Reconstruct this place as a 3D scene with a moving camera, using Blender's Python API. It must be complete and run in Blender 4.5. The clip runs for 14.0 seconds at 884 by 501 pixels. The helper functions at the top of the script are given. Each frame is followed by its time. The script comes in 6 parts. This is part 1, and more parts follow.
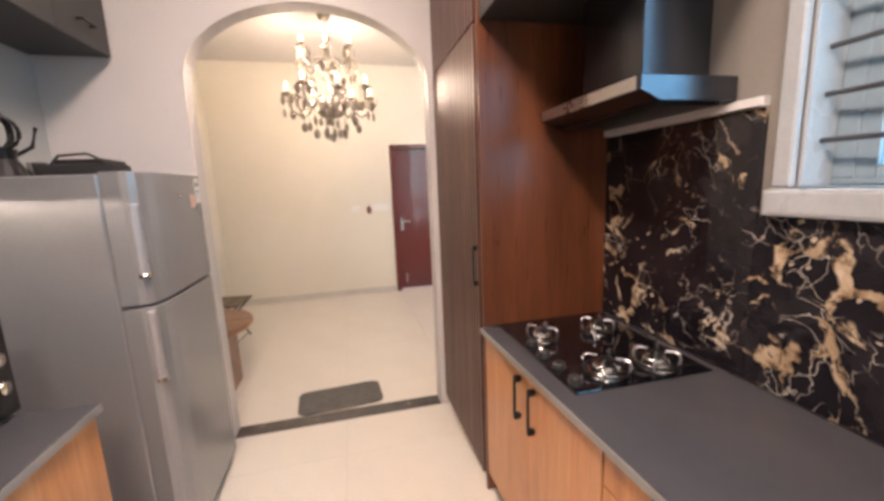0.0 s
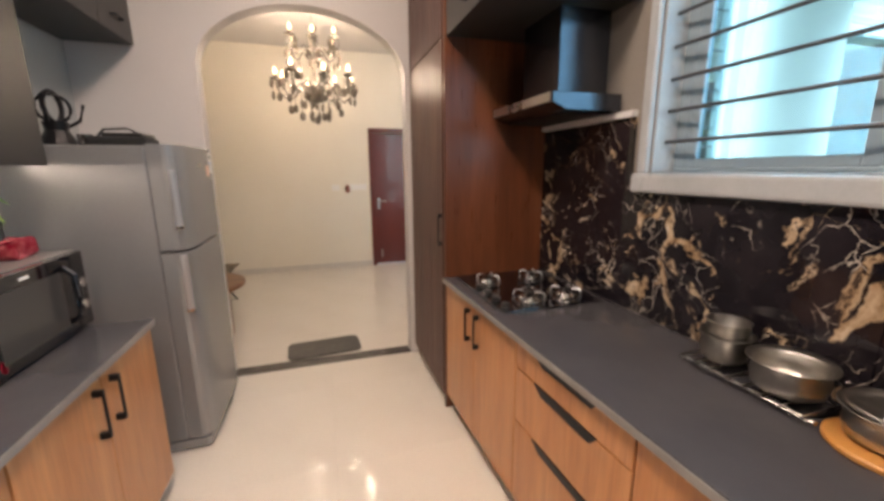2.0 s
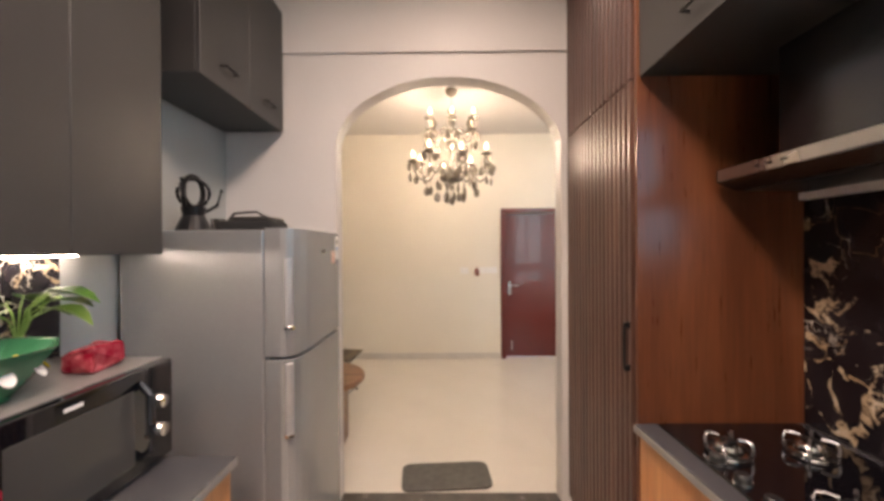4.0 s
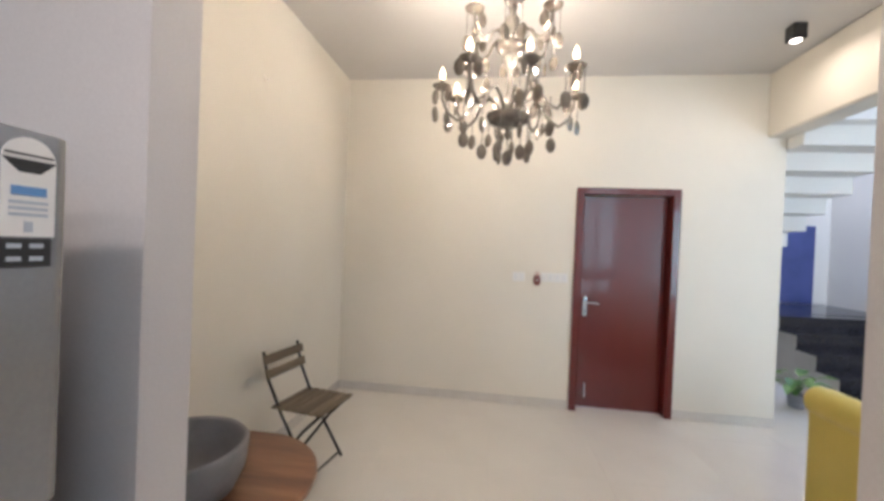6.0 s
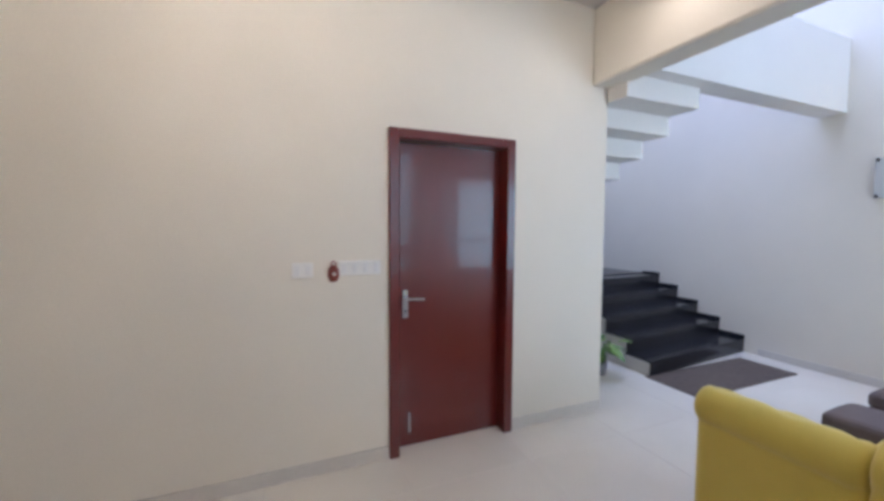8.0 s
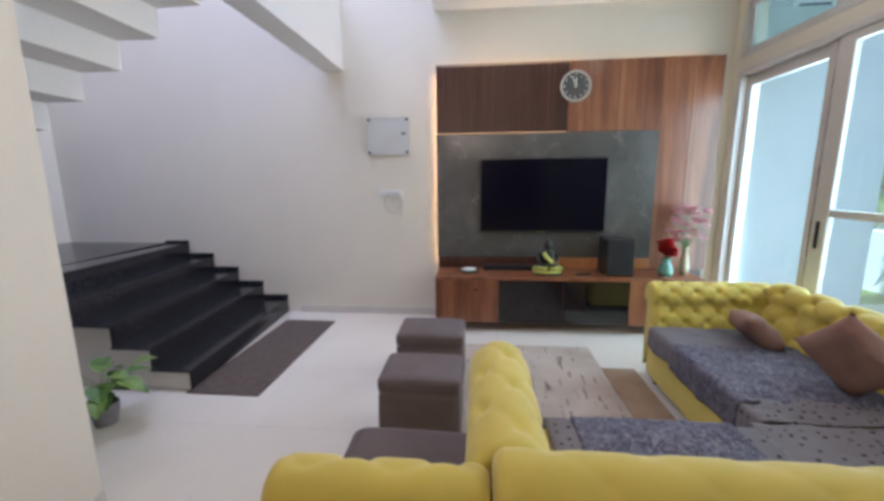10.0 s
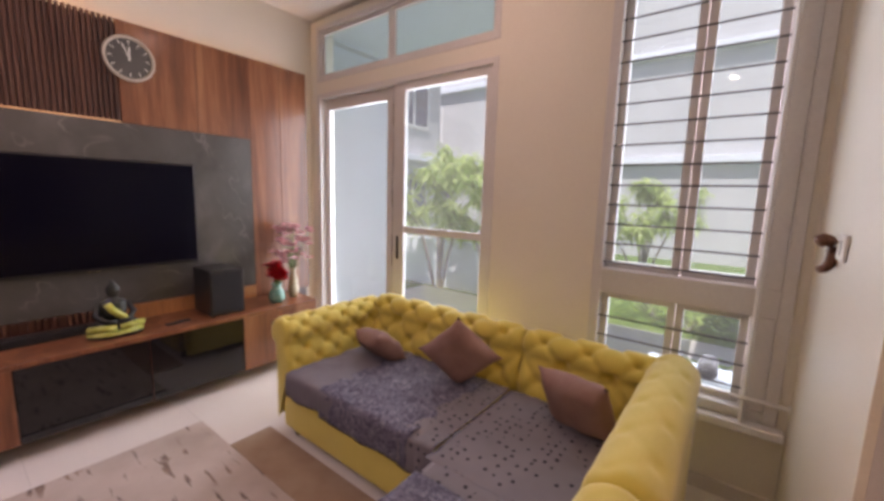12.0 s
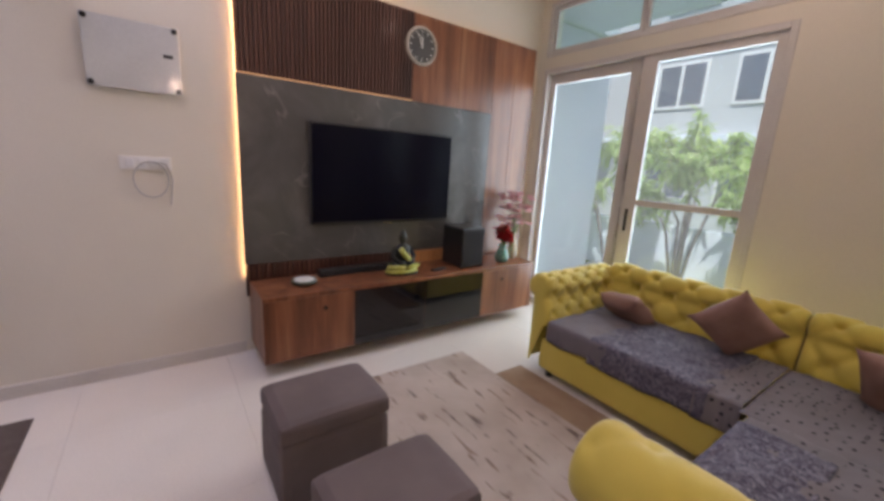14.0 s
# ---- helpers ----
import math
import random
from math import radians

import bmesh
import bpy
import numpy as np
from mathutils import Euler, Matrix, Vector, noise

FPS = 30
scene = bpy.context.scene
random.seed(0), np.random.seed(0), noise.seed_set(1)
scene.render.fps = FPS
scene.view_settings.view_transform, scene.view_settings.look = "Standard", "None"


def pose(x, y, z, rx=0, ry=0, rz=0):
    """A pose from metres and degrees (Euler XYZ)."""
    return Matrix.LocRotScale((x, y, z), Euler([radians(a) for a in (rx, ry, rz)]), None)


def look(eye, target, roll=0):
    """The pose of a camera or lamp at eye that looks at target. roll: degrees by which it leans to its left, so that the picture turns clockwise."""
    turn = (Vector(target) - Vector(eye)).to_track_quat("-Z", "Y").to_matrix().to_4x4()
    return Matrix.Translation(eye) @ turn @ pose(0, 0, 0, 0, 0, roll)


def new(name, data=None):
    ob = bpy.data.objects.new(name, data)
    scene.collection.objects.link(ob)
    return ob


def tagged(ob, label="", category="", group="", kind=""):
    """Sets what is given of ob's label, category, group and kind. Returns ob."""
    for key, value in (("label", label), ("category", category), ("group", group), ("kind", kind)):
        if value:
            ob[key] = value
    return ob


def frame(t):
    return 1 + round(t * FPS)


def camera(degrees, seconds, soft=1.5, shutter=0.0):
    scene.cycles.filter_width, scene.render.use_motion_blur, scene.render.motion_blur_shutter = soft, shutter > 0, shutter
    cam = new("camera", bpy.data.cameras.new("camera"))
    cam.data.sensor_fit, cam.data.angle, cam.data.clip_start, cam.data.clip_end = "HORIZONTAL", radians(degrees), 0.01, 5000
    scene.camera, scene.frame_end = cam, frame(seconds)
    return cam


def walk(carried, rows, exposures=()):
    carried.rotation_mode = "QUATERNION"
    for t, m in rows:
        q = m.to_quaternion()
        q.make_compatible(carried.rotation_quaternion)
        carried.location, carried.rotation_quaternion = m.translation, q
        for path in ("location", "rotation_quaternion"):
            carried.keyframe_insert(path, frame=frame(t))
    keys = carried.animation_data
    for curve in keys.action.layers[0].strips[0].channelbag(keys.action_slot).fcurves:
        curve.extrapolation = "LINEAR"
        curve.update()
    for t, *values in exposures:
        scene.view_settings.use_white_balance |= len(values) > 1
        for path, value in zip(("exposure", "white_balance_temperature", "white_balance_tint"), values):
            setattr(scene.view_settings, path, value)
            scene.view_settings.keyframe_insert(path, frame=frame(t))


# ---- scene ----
cam = camera(97.1, 14.0, soft=3.4)
PATH = [
    (0, (0.823, 0.441, 1.549), (1.27, 2.362, 1.216), -2.4),
    (0.5, (0.838, 0.315, 1.552), (1.699, 2.089, 1.217), -1.2),
    (1, (0.846, 0.175, 1.539), (1.837, 1.875, 1.182), 0.0),
    (1.5, (0.8, -0.005, 1.52), (1.643, 1.763, 1.114), 0.3),
    (2, (0.718, -0.062, 1.521), (1.288, 1.812, 1.113), -0.4),
    (2.5, (0.653, -0.037, 1.524), (0.969, 1.905, 1.168), -0.9),
    (3, (0.638, 0.118, 1.548), (0.781, 2.098, 1.307), -1.1),
    (3.2, (0.628, 0.211, 1.571), (0.729, 2.2, 1.394), -1.0),
    (5.3, (0.725, 1.631, 1.525), (0.559, 3.623, 1.582), 1.5),
    (5.5, (0.714, 1.861, 1.543), (0.52, 3.852, 1.566), 1.9),
    (6, (0.679, 2.279, 1.516), (0.416, 4.261, 1.496), 2.4),
    (6.5, (0.611, 2.689, 1.526), (0.302, 4.665, 1.523), 2.0),
    (7, (0.59, 3.078, 1.549), (0.322, 5.06, 1.53), 1.3),
    (7.5, (0.619, 3.445, 1.548), (0.854, 5.43, 1.476), -0.2),
    (8, (0.791, 3.755, 1.51), (1.572, 5.592, 1.393), 0.3),
    (8.5, (0.977, 3.994, 1.484), (2.296, 5.488, 1.316), -0.1),
    (8.7, (1.053, 4.076, 1.491), (2.529, 5.411, 1.297), -0.4),
    (10.8, (2.2, 4.44, 1.512), (4.089, 3.877, 1.176), 0.9),
    (11, (2.275, 4.381, 1.511), (4.101, 3.627, 1.197), 1.3),
    (11.5, (2.436, 4.338, 1.537), (3.978, 3.096, 1.257), 1.8),
    (12, (2.511, 4.392, 1.559), (3.707, 2.813, 1.282), 1.7),
    (12.5, (2.451, 4.529, 1.545), (3.578, 2.903, 1.247), 2.4),
    (13, (2.438, 4.8, 1.536), (3.709, 3.3, 1.165), 3.3),
    (13.5, (2.657, 5.136, 1.513), (4.104, 3.816, 1.105), 3.7),
    (14, (2.989, 5.305, 1.485), (4.57, 4.157, 1.058), 3.4),
]
# stops, kelvin and tint by which the clip's camera drifts
EXPOSURES = [
    (0.0, 1.42, 7000, 27), (0.5, 1.20, 7100, 27), (1.0, 1.02, 6900, 25), (1.5, 0.86, 7000, 24), (2.0, 0.92, 7250, 24), (2.5, 0.98, 7300, 24), (3.0, 1.12, 7800, 25), (5.3, 1.26, 6200, 24), (6.0, 1.10, 6000, 18), (6.5, 0.89, 5850, 18), (7.5, 0.73, 5600, 20),
    (8.7, 0.77, 5850, 20), (11.0, 0.44, 6700, 26), (11.5, 0.34, 6700, 31), (12.0, 0.42, 8200, 53), (12.5, 0.44, 8500, 57), (13.0, 0.47, 8800, 58), (13.5, 0.34, 9300, 61), (14.0, 0.28, 7500, 39),
]
walk(cam, [(t, look(eye, target, roll)) for t, eye, target, roll in PATH], EXPOSURES)

# ---- world and daylight ----
world = bpy.data.worlds.new("sky")
scene.world = world
world.use_nodes = True
_wn = world.node_tree.nodes
_sky = _wn.new("ShaderNodeTexSky")
_sky.sky_type, _sky.sun_disc = "NISHITA", False
_sky.sun_elevation, _sky.sun_rotation = radians(65), radians(-20)
world.node_tree.links.new(_sky.outputs[0], _wn["Background"].inputs[0])
_wn["Background"].inputs[1].default_value = 0.15


def lamp(name, kind, place, energy, colour, m=None, **more):
    data = bpy.data.lights.new(name, kind)
    data.energy, data.color = energy, colour
    ob = new(name, data)
    ob.matrix_world = m if m else Matrix.Translation(place)
    return ob, data


_sun, _sund = lamp("sun", "SUN", (0, 0, 10), 5.0, (1.0, 0.97, 0.93), look((2, 6, 12), (4, 1, 0)))
_sund.angle = radians(0.6)

# ---- materials ----


def nodes_of(name):
    m = bpy.data.materials.new(name)
    m.use_nodes = True
    n, l = m.node_tree.nodes, m.node_tree.links
    return m, n, l, n["Principled BSDF"]


def coords(n, l, scale=(1, 1, 1), rot=(0, 0, 0)):
    tc, mp = n.new("ShaderNodeTexCoord"), n.new("ShaderNodeMapping")
    l.new(tc.outputs["Object"], mp.inputs[0])
    mp.inputs["Scale"].default_value = scale
    mp.inputs["Rotation"].default_value = rot
    return mp.outputs[0]


def noise_tex(n, l, vec, scale, detail=4.0, rough=0.55, warp=0.0):
    t = n.new("ShaderNodeTexNoise")
    l.new(vec, t.inputs["Vector"])
    t.inputs["Scale"].default_value, t.inputs["Detail"].default_value = scale, detail
    t.inputs["Roughness"].default_value, t.inputs["Distortion"].default_value = rough, warp
    return t.outputs["Fac"]


def ramp(n, l, fac, stops):
    r = n.new("ShaderNodeValToRGB")
    l.new(fac, r.inputs[0])
    e = r.color_ramp.elements
    while len(e) < len(stops):
        e.new(0.5)
    for k, (p, c) in zip(e, stops):
        k.position, k.color = p, (*c, 1)
    return r.outputs[0]


def mix(n, l, fac, a, b, blend="MIX"):
    x = n.new("ShaderNodeMix")
    x.data_type, x.blend_type = "RGBA", blend
    for sock, v in ((x.inputs[0], fac), (x.inputs[6], a), (x.inputs[7], b)):
        if isinstance(v, (int, float)):
            sock.default_value = v
        elif isinstance(v, tuple):
            sock.default_value = (*v, 1)
        else:
            l.new(v, sock)
    return x.outputs[2]


def math_node(n, l, op, a, b=0.0):
    x = n.new("ShaderNodeMath")
    x.operation = op
    for sock, v in ((x.inputs[0], a), (x.inputs[1], b)):
        if isinstance(v, (int, float)):
            sock.default_value = v
        else:
            l.new(v, sock)
    return x.outputs[0]


def bump(n, l, bsdf, height, strength, dist=0.01):
    b = n.new("ShaderNodeBump")
    b.inputs["Strength"].default_value, b.inputs["Distance"].default_value = strength, dist
    l.new(height, b.inputs["Height"])
    l.new(b.outputs[0], bsdf.inputs["Normal"])


def surf(name, c1, c2=None, rough=0.5, metal=0.0, scale=3.0, fine=60.0, bumps=0.1, stretch=(1, 1, 1), coat=0.0, rvar=0.08, sheen=0.0):
    """A surface of two near colours in soft patches, with fine grain in colour, gloss and relief."""
    m, n, l, b = nodes_of(name)
    c2 = c2 or tuple(v * 0.85 for v in c1)
    vec = coords(n, l, stretch)
    big, small = noise_tex(n, l, vec, scale, 3), noise_tex(n, l, vec, fine, 3)
    col = mix(n, l, ramp(n, l, big, [(0.35, (0, 0, 0)), (0.65, (1, 1, 1))]), c1, c2)
    grain = ramp(n, l, small, [(0.3, (0.93, 0.93, 0.93)), (0.7, (1.0, 1.0, 1.0))])
    l.new(mix(n, l, 1.0, col, grain, "MULTIPLY"), b.inputs["Base Color"])
    l.new(math_node(n, l, "ADD", math_node(n, l, "MULTIPLY", big, rvar * 2), rough - rvar), b.inputs["Roughness"])
    b.inputs["Metallic"].default_value, b.inputs["Coat Weight"].default_value = metal, coat
    b.inputs["Coat Roughness"].default_value = 0.08
    if sheen:
        b.inputs["Sheen Weight"].default_value = sheen
    if bumps:
        bump(n, l, b, small, bumps, 0.003)
    return m


def wood(name, dark, mid, light, rough=0.35, along="z", scale=1.0, coat=0.2, streak=1.0):
    """Long-grained veneer: wide bands of tone with fine fibres, along one axis."""
    m, n, l, b = nodes_of(name)
    s = {"x": (0.12, 1, 1), "y": (1, 0.12, 1), "z": (1, 1, 0.07)}[along]
    vec = coords(n, l, tuple(v * scale for v in s))
    info = n.new("ShaderNodeObjectInfo")
    add = n.new("ShaderNodeVectorMath")
    l.new(vec, add.inputs[0])
    l.new(math_node(n, l, "MULTIPLY", info.outputs["Random"], 4.0), add.inputs[1])
    bands = noise_tex(n, l, add.outputs[0], 6.5, 5, 0.6, 0.6)
    fibre = noise_tex(n, l, add.outputs[0], 70, 3, 0.6)
    col = ramp(n, l, bands, [(0.28, dark), (0.5, mid), (0.72, light)])
    fib = ramp(n, l, fibre, [(0.3, (0.78, 0.78, 0.78)), (0.7, (1.05, 1.05, 1.05))])
    l.new(mix(n, l, streak, col, fib, "MULTIPLY"), b.inputs["Base Color"])
    l.new(math_node(n, l, "ADD", math_node(n, l, "MULTIPLY", fibre, 0.16), rough - 0.08), b.inputs["Roughness"])
    b.inputs["Coat Weight"].default_value, b.inputs["Coat Roughness"].default_value = coat, 0.15
    bump(n, l, b, fibre, 0.12, 0.002)
    return m


def plain(name, colour, rough=0.5, metal=0.0, emit=0.0, emit_colour=None, alpha=1.0, trans=0.0, ior=1.45, coat=0.0):
    m, n, l, b = nodes_of(name)
    b.inputs["Base Color"].default_value = (*colour, 1)
    b.inputs["Roughness"].default_value, b.inputs["Metallic"].default_value = rough, metal
    b.inputs["Transmission Weight"].default_value, b.inputs["IOR"].default_value = trans, ior
    b.inputs["Coat Weight"].default_value = coat
    if emit:
        b.inputs["Emission Color"].default_value = (*(emit_colour or colour), 1)
        b.inputs["Emission Strength"].default_value = emit
    return m


def thin_glass(name, tint=(0.80, 0.95, 0.97), gloss=0.1, haze=0.016):
    """A pane that lets light straight through, with a weak reflection at its surface and a faint veil imitating glare.
    """
    m, n, l, b = nodes_of(name)
    tr, gl, mx, fr = n.new("ShaderNodeBsdfTransparent"), n.new("ShaderNodeBsdfGlossy"), n.new("ShaderNodeMixShader"), n.new("ShaderNodeLayerWeight")
    tr.inputs[0].default_value = (*tint, 1)
    gl.inputs["Roughness"].default_value = 0.02
    fr.inputs["Blend"].default_value = 0.5
    edge = math_node(n, l, "POWER", fr.outputs["Facing"], 4.0)
    l.new(math_node(n, l, "ADD", math_node(n, l, "MULTIPLY", edge, 0.5), 0.03 + gloss * 0.1), mx.inputs[0])
    # whitish translucent share that imitates the haze of glare on the glass
    veil, hz = n.new("ShaderNodeBsdfTranslucent"), n.new("ShaderNodeMixShader")
    veil.inputs[0].default_value = (0.9, 0.93, 0.95, 1)
    hz.inputs[0].default_value = haze
    l.new(tr.outputs[0], hz.inputs[1])
    l.new(veil.outputs[0], hz.inputs[2])
    l.new(hz.outputs[0], mx.inputs[1])
    l.new(gl.outputs[0], mx.inputs[2])
    l.new(mx.outputs[0], n["Material Output"].inputs[0])
    return m


def marble(name):
    """Black stone with torn gold-brown veins and thin pale threads."""
    m, n, l, b = nodes_of(name)
    vec = coords(n, l, (1, 1, 1), (0.3, 0.2, 0.1))
    warp = n.new("ShaderNodeTexNoise")
    l.new(vec, warp.inputs["Vector"])
    warp.inputs["Scale"].default_value, warp.inputs["Detail"].default_value = 2.2, 6
    wv = n.new("ShaderNodeVectorMath")
    wv.operation = "MULTIPLY_ADD"
    l.new(warp.outputs["Color"], wv.inputs[0])
    wv.inputs[1].default_value = (0.75, 0.75, 0.75)
    l.new(vec, wv.inputs[2])
    vor = n.new("ShaderNodeTexVoronoi")
    vor.feature = "DISTANCE_TO_EDGE"
    l.new(wv.outputs[0], vor.inputs["Vector"])
    vor.inputs["Scale"].default_value = 4.6
    fat = noise_tex(n, l, vec, 2.4, 5, 0.6, 1.2)
    mask = ramp(n, l, fat, [(0.47, (0, 0, 0)), (0.60, (1, 1, 1))])
    width = math_node(n, l, "ADD", math_node(n, l, "MULTIPLY", mask, 0.14), 0.0035)
    inside = math_node(n, l, "LESS_THAN", vor.outputs["Distance"], width)
    soft = math_node(n, l, "SUBTRACT", 1.0, math_node(n, l, "DIVIDE", vor.outputs["Distance"], width))
    edge = ramp(n, l, soft, [(0.0, (0, 0, 0)), (0.3, (1, 1, 1))])
    tone = noise_tex(n, l, wv.outputs[0], 9, 5, 0.65)
    gold = ramp(n, l, tone, [(0.3, (0.07, 0.042, 0.026)), (0.46, (0.30, 0.20, 0.115)), (0.60, (0.52, 0.40, 0.27)), (0.76, (0.76, 0.69, 0.58))])
    vor2 = n.new("ShaderNodeTexVoronoi")
    vor2.feature = "DISTANCE_TO_EDGE"
    l.new(wv.outputs[0], vor2.inputs["Vector"])
    vor2.inputs["Scale"].default_value = 9.5
    thread = math_node(n, l, "LESS_THAN", vor2.outputs["Distance"], 0.018)
    thread = math_node(n, l, "MULTIPLY", thread, ramp(n, l, noise_tex(n, l, vec, 5, 4), [(0.5, (0, 0, 0)), (0.62, (1, 1, 1))]))
    base = ramp(n, l, noise_tex(n, l, vec, 6, 4), [(0.3, (0.006, 0.005, 0.008)), (0.7, (0.024, 0.020, 0.024))])
    c = mix(n, l, math_node(n, l, "MULTIPLY", thread, 0.8), base, (0.58, 0.53, 0.46))
    keep = ramp(n, l, noise_tex(n, l, wv.outputs[0], 4.5, 5, 0.7), [(0.495, (0, 0, 0)), (0.55, (1, 1, 1))])
    flk = n.new("ShaderNodeTexVoronoi")
    l.new(wv.outputs[0], flk.inputs["Vector"])
    flk.inputs["Scale"].default_value = 11.0
    fleck = math_node(n, l, "LESS_THAN", flk.outputs["Distance"], 0.14)
    fleck = math_node(n, l, "MULTIPLY", fleck, ramp(n, l, noise_tex(n, l, vec, 3.2, 3), [(0.50, (0, 0, 0)), (0.56, (1, 1, 1))]))
    c = mix(n, l, math_node(n, l, "MULTIPLY", fleck, 0.8), c, (0.62, 0.52, 0.40))
    c = mix(n, l, math_node(n, l, "MULTIPLY", math_node(n, l, "MULTIPLY", inside, edge), keep), c, gold)
    l.new(c, b.inputs["Base Color"])
    b.inputs["Roughness"].default_value = 0.07
    return m


WALL = surf("wall_paint", (0.775, 0.73, 0.635), (0.745, 0.70, 0.605), 0.55, scale=1.2, fine=160, bumps=0.06)
# greyer copy of the wall paint: kitchen-side shade on the arch wall as colour
WALL_SHADED = surf("shaded_wall_paint", (0.63, 0.605, 0.595), (0.605, 0.58, 0.57), 0.5, scale=1.2, fine=160, bumps=0.06)
# pale kitchen paint with the dimness of the upper walls put into its colour
WALLK_SHADED = surf("shaded_kitchen_paint", (0.46, 0.475, 0.465), (0.43, 0.445, 0.435), 0.5, scale=1.2, fine=160, bumps=0.06)
CEIL = surf("ceiling_paint", (0.80, 0.79, 0.76), (0.77, 0.76, 0.73), 0.7, scale=1.0, fine=120, bumps=0.04)
# white ceiling paint darkened to hold down the chandelier's glow above the table
CEIL_DIMMED = surf("dimmed_ceiling_paint", (0.60, 0.585, 0.565), (0.57, 0.555, 0.535), 0.7, scale=1.0, fine=120, bumps=0.04)
TILE = surf("floor_tile", (0.77, 0.73, 0.655), (0.74, 0.70, 0.625), 0.12, scale=2.2, fine=90, bumps=0.0, rvar=0.04)
GROUT = surf("grout", (0.70, 0.67, 0.61), None, 0.7)
SKIRT = surf("skirting_tile", (0.66, 0.63, 0.58), (0.6, 0.57, 0.52), 0.2, scale=3)
SILLST = surf("threshold_stone", (0.075, 0.07, 0.065), (0.11, 0.10, 0.09), 0.25, scale=8, fine=120)
UPVC = surf("white_upvc", (0.78, 0.78, 0.77), (0.74, 0.74, 0.73), 0.3, scale=2, bumps=0.02)
FRAMEW = surf("warm_white_frame", (0.66, 0.64, 0.62), (0.62, 0.60, 0.58), 0.35, scale=2, bumps=0.02)
STEEL = surf("brushed_steel", (0.55, 0.55, 0.56), (0.48, 0.48, 0.49), 0.28, 1.0, scale=4, fine=120, bumps=0.05)
PALEST = surf("pale_satin_steel", (0.44, 0.44, 0.445), (0.40, 0.40, 0.405), 0.34, 0.5, scale=4, bumps=0.02)
BURNER = plain("burner_steel", (0.66, 0.65, 0.63), 0.16, 1.0)
CHROME = plain("chrome", (0.75, 0.74, 0.72), 0.12, 1.0)
BLACKM = plain("black_metal", (0.02, 0.02, 0.022), 0.35, 0.6)
BLACKP = surf("black_plastic", (0.014, 0.014, 0.015), (0.02, 0.02, 0.02), 0.35, scale=5)
GLOSSB = plain("black_glass", (0.004, 0.004, 0.006), 0.04, coat=0.5)
GLASS = thin_glass("window_glass")
GLASSK = thin_glass("blue_tinted_glass", (0.56, 0.80, 0.88))
TEAK = wood("warm_teak", (0.40, 0.155, 0.052), (0.52, 0.225, 0.085), (0.60, 0.29, 0.12), 0.33, "z")
WALNUT = wood("walnut", (0.075, 0.022, 0.010), (0.15, 0.048, 0.020), (0.24, 0.085, 0.036), 0.3, "z", 0.9)
TVWOOD = wood("tv_teak", (0.11, 0.035, 0.016), (0.235, 0.082, 0.036), (0.38, 0.16, 0.075), 0.35, "z", 1.3)
FLUTE = wood("fluted_brown", (0.045, 0.017, 0.010), (0.095, 0.036, 0.022), (0.16, 0.066, 0.04), 0.4, "z", 1.2)
SLATW = wood("slatted_dark_brown", (0.045, 0.021, 0.016), (0.095, 0.044, 0.034), (0.155, 0.078, 0.058), 0.36, "z", 1.6, 0.1)
DOORRED = surf("red_mahogany", (0.112, 0.012, 0.010), (0.128, 0.0145, 0.0115), 0.30, scale=2.0, fine=60, bumps=0.03, stretch=(1, 1, 0.08), coat=0.3)
DKGREY = surf("dark_grey_laminate", (0.027, 0.025, 0.025), (0.035, 0.033, 0.032), 0.42, scale=2, fine=140, bumps=0.03)
COUNTER = surf("dark_quartz", (0.060, 0.060, 0.068), (0.068, 0.067, 0.074), 0.20, scale=6, fine=260, bumps=0.0, rvar=0.015)
COUNTEDGE = surf("quartz_edge", (0.20, 0.19, 0.185), (0.25, 0.24, 0.23), 0.3, scale=6, fine=200)
GREIGE = surf("greige_paint", (0.31, 0.285, 0.255), (0.28, 0.258, 0.23), 0.5, scale=2)
FRIDGE = surf("silver_fridge", (0.30, 0.305, 0.31), (0.285, 0.29, 0.295), 0.26, 0.40, scale=1.5, fine=140, bumps=0.02, rvar=0.008)
MARBLE = marble("portoro_marble")

# ---- mesh helpers ----


def part(name, bm, material, parent=None, label="", smooth=False):
    """Links a bmesh as one mesh object, under parent if given."""
    me = bpy.data.meshes.new(name)
    bm.to_mesh(me)
    bm.free()
    if isinstance(material, (list, tuple)):
        for mm in material:
            me.materials.append(mm)
    else:
        me.materials.append(material)
    if smooth:
        for p in me.polygons:
            p.use_smooth = True
    ob = new(name, me)
    if parent is not None:
        ob.parent = parent
    if label:
        ob["label"] = label
    return ob


def thing(name, label, category, m=None, group="", kind=""):
    """An empty at a thing's base, that carries its parts."""
    e = new(name)
    e.empty_display_size = 0.1
    if m is not None:
        e.matrix_world = m if isinstance(m, Matrix) else Matrix.Translation(m)
    return tagged(e, label, category, group, kind)


def add_box(bm, a, b, bevel=0.0, m=None, seg=1):
    """Adds a box from corner a to corner b, its edges rounded by bevel."""
    t = bmesh.new()
    bmesh.ops.create_cube(t, size=1)
    for v in t.verts:
        v.co = Vector([(p + q) / 2 + c * abs(q - p) for p, q, c in zip(a, b, v.co)])
    if bevel:
        bmesh.ops.bevel(t, geom=t.edges[:], offset=bevel, segments=seg, profile=0.6, affect="EDGES")
    if m is not None:
        bmesh.ops.transform(t, matrix=m, verts=t.verts)
    join(bm, t)


